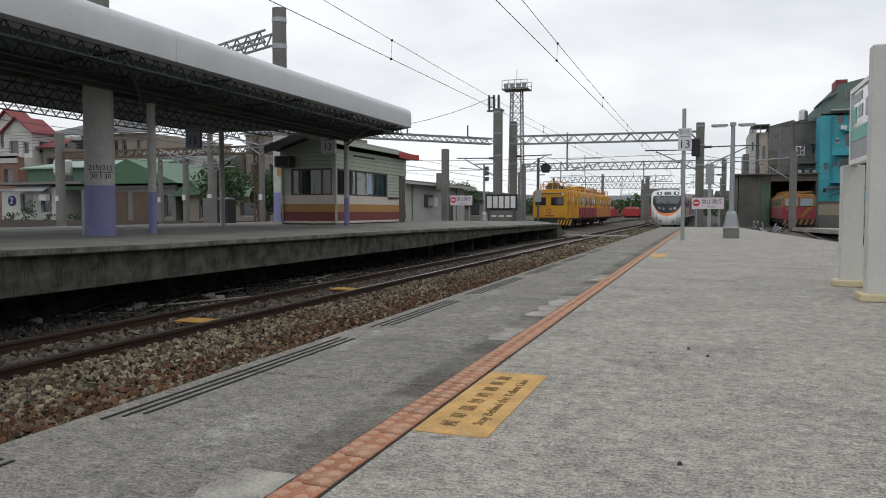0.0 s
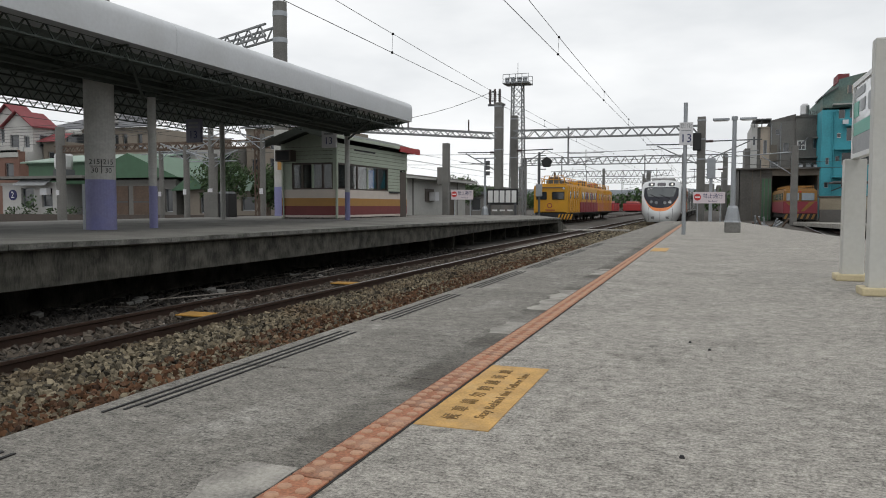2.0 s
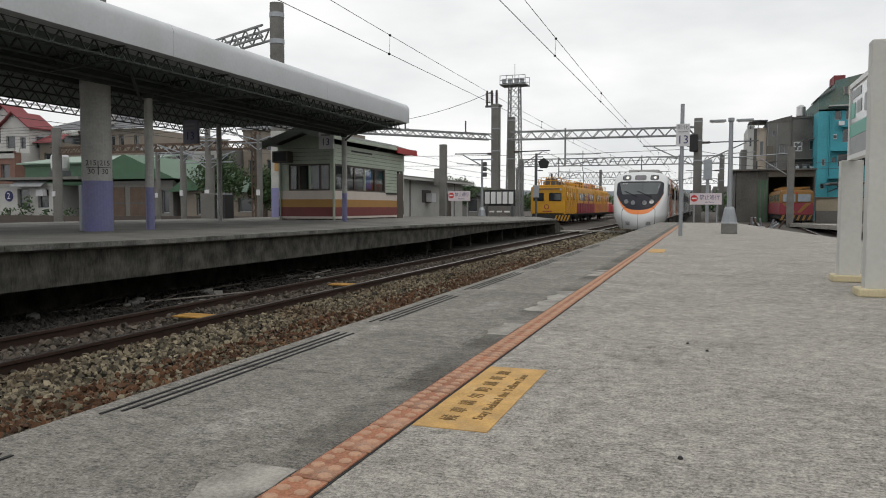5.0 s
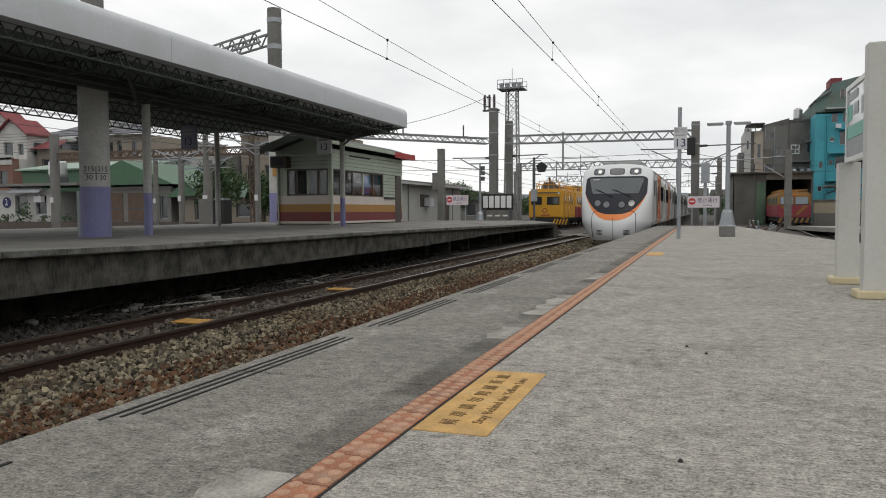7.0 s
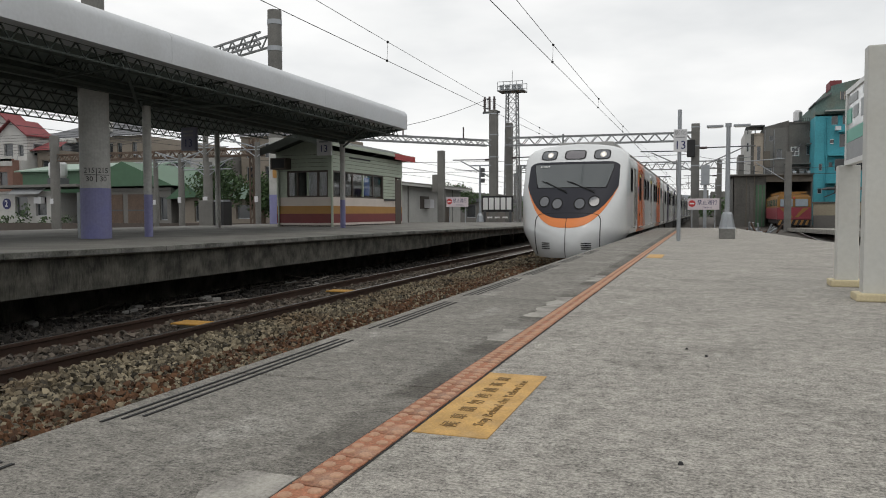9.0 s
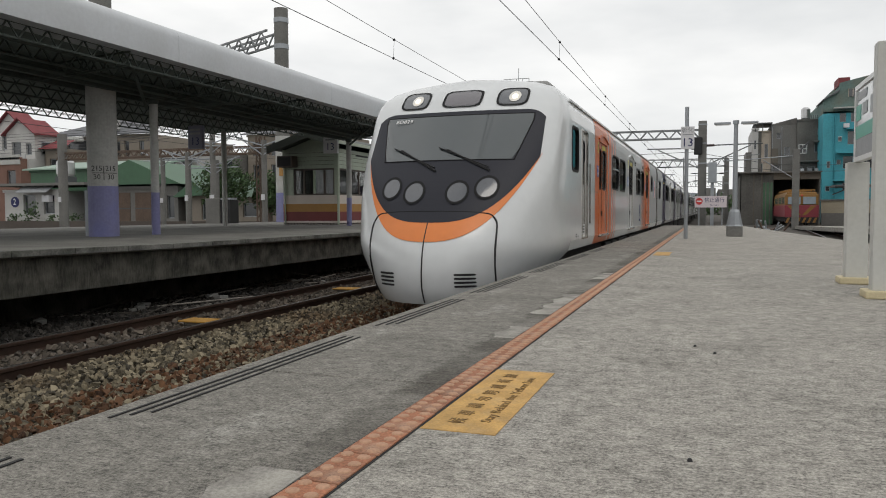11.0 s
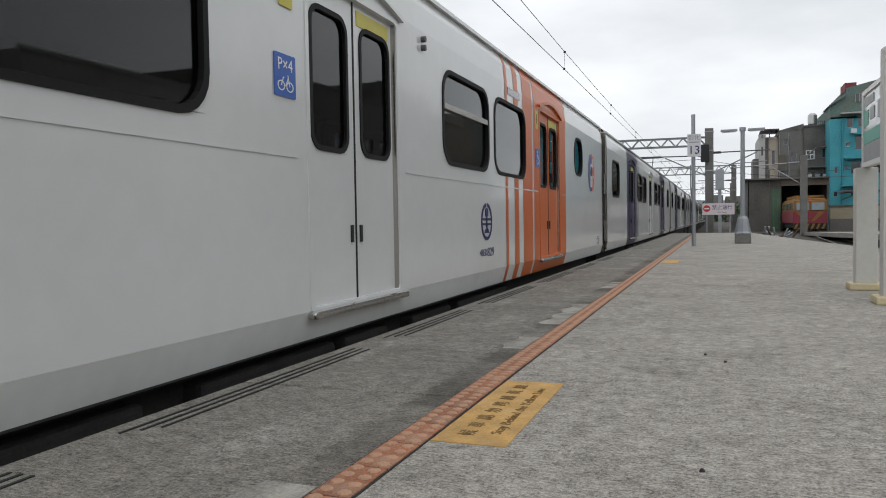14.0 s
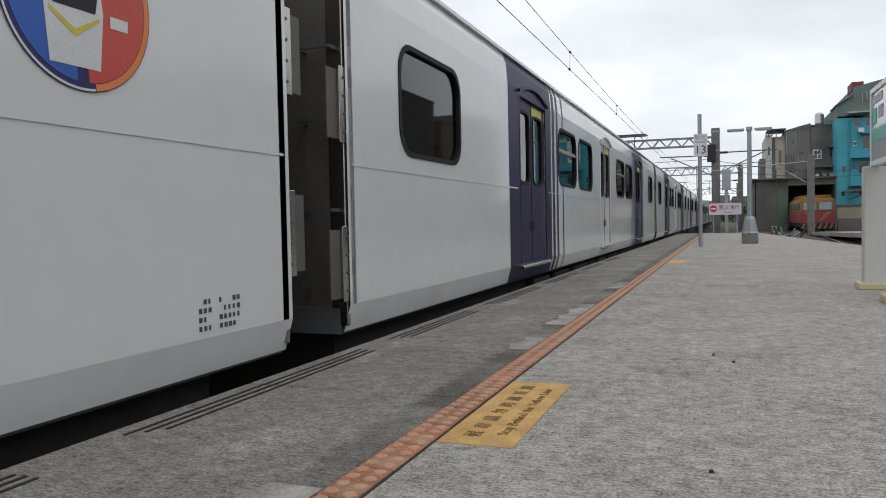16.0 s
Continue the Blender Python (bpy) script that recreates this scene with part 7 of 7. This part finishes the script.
h = house("brick_house", -72, -66.5, 58.2, 59.6, 6.2, M["brick_wall"], "low brown brick house with a pale upper strip", ((-70, 3.6, 1.2, 1.4), (-67.8, 3.6, 1.2, 1.4)))
add(h, "upper_strip", box(B(), -72, -66.5, 58.1, 58.2, 5.6, 6.6), M["pale_wall"])
ws = [(-66.9, 7.5, 3.0, 1.2), (-63.6, 7.5, 1.2, 1.2), (-66.9, 4.6, 3.0, 1.3), (-63.6, 4.6, 1.2, 1.3)] + [(x, z, .65, 1.7) for x in (-61.2, -60.0, -58.0) for z in (3.6, 6.7)]
h = house("apartment_house", -71, -56.2, 66, 80, 9.0, M["beige_wall"], "beige apartment house with a grey hipped roof", ws)
poly(bm := B(), [(-71.5, 65.5, 9.1), (-55.6, 65.5, 9.1), (-60, 72, 11.6), (-67, 72, 11.6)], (0, 0, .15))
add(h, "roof", bm, M["slate_roof"], "grey hipped roof")
for x in (-63.2, -61.4):
    lathe(bm := B(), [(.55, 9.6), (.6, 9.9), (.6, 11.2), (.4, 11.4)], 14, (x, 65.8, 0))
    add(h, "roof_tank", bm, M["white_wall"])
ws = [(x, z, 1.5, 1.6) for x in (-56.5, -54, -51.5) for z in (2.0, 5.0)]
house("town_house", -58, -50.3, 72, 82, 7.2, M["grey_wall"], "grey town house with dark windows", ws)
ws = [(x, z, 1.5, 1.6) for x in (-48.6, -46.2, -43.6, -41) for z in (1.5, 4.4, 7.0)]
h = house("apartment_house", -50, -39.4, 74, 84, 9.3, M["beige_wall"], "brown-beige apartment block behind a tree", ws)
poly(bm := B(), [(-50.6, 73.6, 9.4), (-38.8, 73.6, 9.4), (-41, 79, 10.8), (-48, 79, 10.8)], (0, 0, .15))
add(h, "roof", bm, M["slate_roof"])

h = house("town_house", -55.6, -50.8, 66, 71, 6.9, M["pale_wall"], "pale town house with balconies behind the workshops", ((-54.4, 4.9, 1.6, 1.2), (-52.2, 4.9, 1.4, 1.2), (-54.4, 2.4, 1.6, 1.4), (-52.2, 2.4, 1.4, 1.4)))
add(h, "balcony", box(B(), -55.6, -50.8, 65.1, 66, 3.9, 4.6), M["pale_wall"])
add(h, "awning", box(B(), -55.6, -50.8, 64.8, 66, 6.2, 6.3), M["slate_roof"])
# long low office beyond the hut
h = house("low_office", -22, -17, 40, 53, 2.3, M["pale_wall"], "long low off-white office beside the far platform", ((-19.5, .8, 1.2, 1.0),))
add(h, "roof", box(B(), -22.5, -16.4, 39.5, 53.6, 2.3, 2.5), M["grey_wall"], "grey flat roof with a deep eave")
add(h, "gutter", box(B(), -16.42, -16.32, 39.5, 53.6, 2.28, 2.4), M["pale_wall"])
for y in (42.5, 48.5, 51.0):
    add(h, "pilaster", box(B(), -17.0, -16.95, y, y + .12, -.93, 2.3), M["grey_wall"])
ac = add(h, "air_conditioner", box(B(), -17, -16.55, 45.3, 46.0, 1.0, 1.55), M["face_white"], "white window air conditioner")
add(h, "window_frame", box(B(), -17, -16.96, 44.6, 46.2, .95, 1.75), M["wood_brown"])
add(h, "door", box(B(), -17, -16.96, 49.3, 50.3, -.5, 1.6), M["wood_brown"])
h = house("low_office", -25, -20.6, 72, 84, 1.8, M["grey_wall"], "distant grey shed in the yard", ((-23.6, .2, .8, 1.3), (-22, .2, 1.0, 1.3)))
add(h, "roof", box(B(), -25.4, -20.2, 71.6, 84, 1.8, 2.1), M["slate_roof"])

# right: shed, blackened terrace, teal block
h = thing("engine_shed", 5.6, 92, -.93, "dark open-fronted sheet-metal engine shed", "shed")
add(h, "side_wall", box(B(), 3.0, 3.15, 88, 99, -.93, 4.6), M["soot_wall"])
add(h, "wall", box(B(), 3.0, 6.3, 88.0, 88.2, -.93, 4.6), M["soot_wall"], "dark corrugated front wall")
add(h, "wall", box(B(), 10.7, 10.85, 88, 99, -.93, 4.6), M["soot_wall"])
add(h, "wall", box(B(), 3.15, 10.7, 99, 99.2, -.93, 4.6), M["soot_wall"])
add(h, "roof", box(B(), 2.6, 10.95, 87.5, 99.5, 4.6, 4.75), M["soot_wall"], "sooty sheet roof")
add(h, "lintel", box(B(), 6.3, 10.85, 87.9, 88.2, 3.9, 4.6), M["wood_sheet"], "grimy brown-grey lintel sheet")
for k in range(8):
    add(h, "rib", box(B(), 3.1 + .4 * k, 3.2 + .4 * k, 87.9, 88.0, -.93, 4.5), M["wood_sheet"] if k in (3, 5) else M["soot_wall"])
add(h, "green_door", box(B(), 5.3, 6.2, 87.92, 87.99, -.9, 3.6), M["green_roof"])

h = house("terrace_house", 5.0, 5.75, 107, 118, 11.2, M["white_wall"], "narrow white end house of the terrace", ((5.38, 8.6, .3, 1.2),))
add(h, "side_shed", box(B(), 4.3, 5.0, 108, 114, 4.0, 8.3), M["grey_wall"])
h = house("terrace_house", 5.75, 7.3, 107.4, 118, 10.9, M["cream_wall"], "cream stained terrace house under a roof shelter", ((6.75, 7.4, .45, 1.9), (6.15, 5.4, .4, 1.4)))
add(h, "dark_bay", box(B(), 5.76, 6.15, 107.2, 107.4, 4.6, 10.9), M["soot_wall"], "dark recessed bay")
add(h, "roof_shelter", box(B(), 5.2, 7.4, 106.6, 112, 11.85, 12.0), M["dark_steel"], "dark sheet roof shelter")
for x in (5.3, 6.2, 7.2):
    add(h, "shelter_post", box(B(), x, x + .1, 106.8, 106.95, 10.9, 11.85), M["dark_steel"])
h = house("terrace_house", 7.3, 10.3, 107, 118, 11.6, M["grey_wall"], "weathered grey terrace house with a sloping top", ((9.2, 7.7, .65, 1.1), (7.9, 5.3, .9, 1.1), (8.2, 9.9, .5, .7)), False)
add(h, "sloping_top", poly(B(), [(7.3, 107, 11.58), (10.3, 107, 11.58), (10.3, 107, 12.5), (7.3, 107, 11.75)], (0, 10, 0)), M["soot_wall"])
add(h, "sill", box(B(), 8.8, 9.6, 106.85, 107, 7.6, 7.7), M["concrete_pole"])
for x in (7.45, 8.55):
    add(h, "drain_pipe", rod(B(), (x, 106.93, 4.5), (x, 106.93, 11.4), .06), M["grey_print"])
add(h, "bay", box(B(), 7.35, 8.1, 106.5, 107, 6.5, 8.6), M["wood_sheet"])
h = house("terrace_house", 10.3, 13.3, 106.6, 118, 12.1, M["soot_wall"], "blackened terrace house with white window frames", ((11.0, 7.9, .85, 1.1), (12.7, 8.0, .7, 1.2), (12.9, 10.2, .5, .8), (10.7, 5.2, .7, 1.0), (12.0, 5.2, .9, 1.0)))
for z in (7.85, 8.4, 8.95):
    add(h, "white_frame", box(B(), 10.5, 11.5, 106.5, 106.6, z, z + .09), M["white_paint"])
for x in (10.5, 10.96, 11.42):
    add(h, "white_frame", box(B(), x, x + .08, 106.48, 106.58, 7.9, 9.0), M["white_paint"])
add(h, "canopy_slab", box(B(), 9.7, 13.3, 105.2, 106.6, 6.75, 6.9), M["concrete_pole"], "grey balcony canopy")
for x, w, m in ((9.9, .5, "soot_wall"), (10.7, .4, "face_white"), (11.5, .5, "grey_print"), (12.4, .35, "face_white")):
    add(h, "air_conditioner", box(B(), x, x + w, 105.6, 106.4, 5.2, 5.9), M[m])
add(h, "balcony_wall", box(B(), 9.7, 13.3, 105.2, 105.35, 4.6, 5.2), M["soot_wall"])
add(h, "side_canopy", box(B(), 12.2, 13.9, 105.0, 106.6, 9.2, 9.35), M["concrete_pole"])
for k in range(6):
    add(h, "rail_post", box(B(), 11.9 + .24 * k, 11.95 + .24 * k, 106.6, 106.66, 12.1, 12.7), M["dark_steel"])
tk = thing("water_tank", 11.4, 108, 12.1, "stainless roof-top water tank", "water tank")
part("tank", lathe(B(), [(.5, .3), (.55, .4), (.55, 1.5), (.3, 1.75)], 18), M["steel_tank"], tk)
part("stand", box(B(), -.5, .5, -.5, .5, 0, .35), M["dark_steel"], tk)
solid("roof_room", box(B(), 12.9, 13.7, 110, 114, 12.05, 13.6), M["cream_wall"], "small stained room on the terrace roof", "roof structure")
ws = [(14.85, 11.2, .7, 1.1), (16.0, 11.2, .6, 1.3), (14.58, 8.9, .42, .55), (13.4, 5.7, .4, .85), (14.5, 6.1, .45, .6), (13.35, 2.9, .5, .65), (15.8, 8.5, .8, 1.6), (15.5, 5.6, 1.1, 1.5), (15.6, 2.9, 1.3, 1.0),
      (17.6, 8.5, 1.2, 1.6), (17.6, 5.6, 1.2, 1.5), (18.9, 5.6, 1.0, 1.5)]
h = house("teal_house", 12.72, 20.5, 102, 116, 12.3, M["teal_wall"], "tall teal painted town house with a mossy top", ws, False)
poly(bm := B(), [(12.72, 102, 12.3), (20.5, 102, 12.3), (20.5, 102, 17.2), (16.95, 102, 16.5), (14.45, 102, 15.9), (14.4, 102, 14.9), (12.72, 102, 13.9)], (0, 14, 0))
add(h, "upper_gable", bm, M["moss_wall"], "mossy grey-green upper wall")
poly(bm := B(), [(12.55, 101.6, 13.95), (14.4, 101.6, 15.05), (14.4, 101.6, 14.9), (12.55, 101.6, 13.8)], (0, 6, 0))
add(h, "roof_edge", bm, M["slate_roof"], "thin grey roof edge")
add(h, "roof_block", box(B(), 14.35, 15.6, 102.5, 106, 15.6, 16.6), M["red_roof"], "reddish roof block")
add(h, "upper_window", box(B(), 15.4, 16.3, 101.93, 102, 14.2, 15.1), M["pane"])
for k in range(3):
    add(h, "upper_window_bar", box(B(), 15.35 + .47 * k, 15.42 + .47 * k, 101.88, 101.95, 14.15, 15.15), M["cream_wall"])
for x0, x1, z, m in ((13.75, 17.2, 12.75, "pale_wall"), (14.2, 17.2, 7.4, "teal_wall"), (15.2, 17.2, 10.25, "teal_wall"), (13.9, 17.4, 4.1, "teal_wall")):
    add(h, "window_canopy", box(B(), x0, x1, 101.0, 102, z, z + .16), M[m])
for k in range(2):
    add(h, "white_frame", box(B(), 14.38, 14.8, 101.9, 101.98, 8.9 + .5 * k, 8.97 + .5 * k), M["white_paint"])
for x in (14.05, 13.85):
    add(h, "drain_pipe", rod(B(), (x, 101.9, -.5), (x, 101.9, 12.0), .06), M["teal_wall"])
add(h, "air_conditioner", box(B(), 14.9, 15.5, 101.5, 102, 10.5, 11.0), M["face_white"])
add(h, "air_conditioner", box(B(), 16.3, 16.9, 101.5, 102, 4.6, 5.1), M["face_white"])
solid("yard_wall", box(B(), 9.7, 24.0, 78, 78.3, -.93, 1.5), M["beige_concrete"], "low beige wall behind the railcar", "wall", kind="structure")
solid("yard_wall", box(B(), 9.6, 24.0, 77, 77.2, -.93, .35), M["grey_wall"], "lower grey wall before the beige one", "wall", kind="structure")
solid("wall_coping", box(B(), 9.6, 24.0, 77.9, 78.4, 1.5, 1.62), M["soot_wall"], "dark coping on the beige wall", "coping", kind="structure")
sh = thing("bus_shelter", 11.1, 72, -.93, "dark curved shelter roof on a bracketed post", "shelter")
part("post", box(B(), -.12, .12, -.12, .12, 0, 3.5), M["dark_steel"], sh)
bm = B()
for k in range(6):
    a, b = [Vector((-1.3 + 1.3 * math.sin(t), 0, 2.4 + 1.15 * math.sin(t * .5 + .2))) for t in (k * .25, k * .25 + .25)]
    bar(bm, a + Vector((.0, 0, .25)), b + Vector((.0, 0, .25)), .09, .09)
part("bracket", bm, M["dark_steel"], sh, "curved bracket")
part("roof", box(B(), -1.3, 5.5, -1.5, 1.5, 3.5, 3.68, .05), M["dark_steel"], sh)
poly(bm := B(), [(6.95, 22, .05), (12, 22, .05), (11.5, 66, -.62), (6.3, 66, -.62)], (0, 0, -.25))
solid("side_platform", bm, M["concrete_light"], "low sloping concrete strip across the siding", "platform", kind="structure")
track(4.05, 8, 75, "curving siding behind the platform", 20, "railway_track").matrix_basis = pose(4.25, 8, RAIL_Z - .153, 0, 0, -3.1)
wd = thing("scrap_heap", 4.2, 60, -.93, "pile of pale tangled scrap beside the siding", "scrap heap")
rng = random.Random(8)
for k in range(14):
    bm = B()
    a = Vector((rng.uniform(-1.1, 1.1), rng.uniform(-.6, .6), .1))
    rod(bm, a, a + Vector((rng.uniform(-.7, .7), rng.uniform(-.4, .4), rng.uniform(.2, .8))), .07)
    part("scrap_piece", bm, M["steel_grey"] if k % 3 else M["rust_door"], wd)
cm = thing("siding_mast", 6.35, 66, -.93, "grey mast with bracket arms beside the engine shed", "overhead mast")
part("shaft", box(B(), -.25, .25, -.25, .25, 0, 6.4, .03), M["concrete_pole"], cm)
part("arm", rod(B(), (0, 0, 5.9), (-5.2, 0, 5.6), .04), M["steel_grey"], cm)
part("arm", rod(B(), (0, 0, 4.0), (-2.4, 0, 5.6), .04), M["steel_grey"], cm)
part("arm", rod(B(), (0, 0, 6.0), (.9, 0, 7.0), .05), M["dark_steel"], cm)

# the street front that closes the place along the siding, mirrored in the train's windows
for i, (y, w, top, wall) in enumerate(((-38, 16, 9, "grey_wall"), (-20, 14, 11, "beige_wall"), (-4, 12, 9, "soot_wall"), (9, 15, 11, "grey_wall"), (26, 13, 9, "white_wall"), (41, 12, 11, "soot_wall"), (54, 15, 12, "grey_wall"), (70, 14, 15, "soot_wall"), (85, 15, 13, "beige_wall"), (101, 13, 16, "grey_wall"))):
    ws = [(-w / 2 + 2 + 3 * k, z, 1.6, 1.5) for k in range(int(w / 3) - 1) for z in (1.0, 4.0, 7.0) if z + 2 < top]
    h = house("street_house", -w / 2, w / 2, 0, 9, top, M[wall], "plain town house along the siding", ws)
    h.matrix_basis = pose(26 + (i % 2) * 1.2 + max(0, i - 5) * .6, y + w / 2, -.93, 0, 0, -90)
# low rusty kerb and pots before the yard office
solid("yard_kerb", box(B(), -62, -26, 43.4, 43.7, -.93, .02), M["wood_brown"], "low rust-brown kerb before the workshops", "kerb", kind="structure")
for i, (x, hgt) in enumerate(((-51.6, .9), (-50.0, 1.3), (-49.4, 1.8), (-47.6, .8), (-46.2, .7), (-45.3, .9))):
    p = thing("potted_plant", x, 44.3, -.93, "small potted plant before the yard office", "potted plant", "potted plants")
    part("pot", lathe(B(), [(.2, 0), (.3, .5), (.33, .55)], 10), M["rust_door"], p)
    part("stand", box(B(), -.3, .3, -.3, .3, 0, .02), M["grey_wall"], p)
    b = B()
    rng = random.Random(i)
    for k in range(60):
        a = Vector((rng.gauss(0, .25), rng.gauss(0, .2), .6 + rng.uniform(0, hgt)))
        d = Vector((rng.gauss(0, 1), rng.gauss(0, 1), rng.gauss(0, 1))).normalized() * .13
        e = d.orthogonal().normalized() * .06
        b.faces.new([b.verts.new(q) for q in (a - d, a + e, a + d, a - e)])
    part("leaves", b, M["leaf"], p)

# ---- trees and far distance ----
def crown(bm, centre, radius, n, size, seed):
    rng = random.Random(seed)
    for _ in range(n):
        while True:
            p = Vector((rng.uniform(-1, 1), rng.uniform(-1, 1), rng.uniform(-1, 1)))
            if .2 < p.length < 1:
                break
        p = Vector((p.x * radius[0], p.y * radius[1], p.z * radius[2])) * (.75 + .4 * noise.noise(p * 2.3 + Vector((seed, 0, 0)))) + Vector(centre)
        d = Vector((rng.gauss(0, 1), rng.gauss(0, 1), rng.gauss(0, 1))).normalized()
        u = d.orthogonal().normalized() * size * rng.uniform(.5, 1.2)
        v = d.cross(u).normalized() * size * rng.uniform(.4, .9)
        bm.faces.new([bm.verts.new(q) for q in (p - u, p + v * .7, p + u, p - v * .7)])


def tree(x, y, h, r, label, seed):
    t = thing("tree", x, y, -.93, label, "tree", "trees by the yard")
    bm = B()
    rod(bm, (0, 0, 0), (.1, 0, h * .5), .2, .12, 8)
    for k in range(5):
        a = k * 1.26
        rod(bm, (.1, 0, h * (.35 + .04 * k)), (r * .6 * math.cos(a), r * .6 * math.sin(a), h * (.65 + .05 * k)), .07, .02, 6)
    part("trunk", bm, M["bark"], t)
    bm = B()
    crown(bm, (0, 0, h * .66), (r, r, h * .36), 3200, .12, seed)
    part("crown", bm, M["leaf"], t, "dense dark green leaves")
    return t


tree(-28.0, 39, 5.0, 2.2, "dark green leafy tree behind the outer tracks", 1)
tree(-26.2, 41, 4.2, 1.3, "slim dark green tree by the shed", 2)
tree(-24.0, 42, 3.0, 1.2, "low dark shrub tree beside a pole", 3)
tree(-20.5, 62, 4.4, 2.4, "tree that shows over the low office", 4)
tree(-24.5, 90, 4.0, 3.0, "distant tree in the yard", 5)
tree(-29, 100, 4.6, 3.2, "distant tree in the yard", 6)
tree(-35, 110, 5.0, 3.5, "distant tree in the yard", 7)
far = B()
rng = random.Random(5)
for k in range(60):
    x = -190 + 5.2 * k
    w, hh = rng.uniform(4, 11), rng.uniform(3, 9)
    box(far, x, x + w, 300 + rng.uniform(-20, 20), 330, -1, hh)
solid("town_skyline", far, M["grey_wall"], "hazy low roofs of the town in the distance", "distant town", kind="stuff")
bm = B()
for k in range(40):
    crown(bm, (-160 + 5.5 * k, 260 + rng.uniform(-8, 8), rng.uniform(1, 4)), (5, 3, rng.uniform(3, 5.5)), 130, .9, k)
solid("far_trees", bm, M["leaf"], "line of distant dark trees", "distant trees", kind="stuff")
bm = B()
pts = [(-500 + 25 * k, 14 + 16 * abs(noise.noise(Vector((k * .23, 1.7, 0)))) + 4 * noise.noise(Vector((k * .9, 4, 0)))) for k in range(41)]
for (xa, za), (xb, zb) in zip(pts, pts[1:]):
    bm.faces.new([bm.verts.new(v) for v in ((xa, 690, -2), (xb, 690, -2), (xb, 690, zb), (xa, 690, za))])
M["far_hill"] = material("hazy_blue_hill", (0.33, 0.36, 0.39), 1.0, vary=0.08, scale=0.02, fine=0.2, bump=0)
solid("backdrop", bm, M["far_hill"], "pale hazy hills on the horizon", "hills", kind="structure")


# rear end of the first car along the line, in metres, at about 5.4 m/s
TRAIN_AT = [(0.0, 89.81), (1.0, 84.32), (2.0, 78.85), (3.0, 73.38), (4.0, 67.91), (5.0, 62.46), (6.0, 57.02), (7.0, 51.58), (8.0, 46.16), (9.0, 40.74), (10.0, 35.33), (11.0, 29.93), (12.0, 24.52), (13.0, 19.09), (14.0, 13.71), (15.0, 8.43), (16.0, 3.12)]


def motions():
    """The train rolls in along the platform."""
    for car, behind in cars:
        walk(car, [(t, pose(-3.43, at + behind, RAIL_Z)) for t, at in TRAIN_AT])


motions()
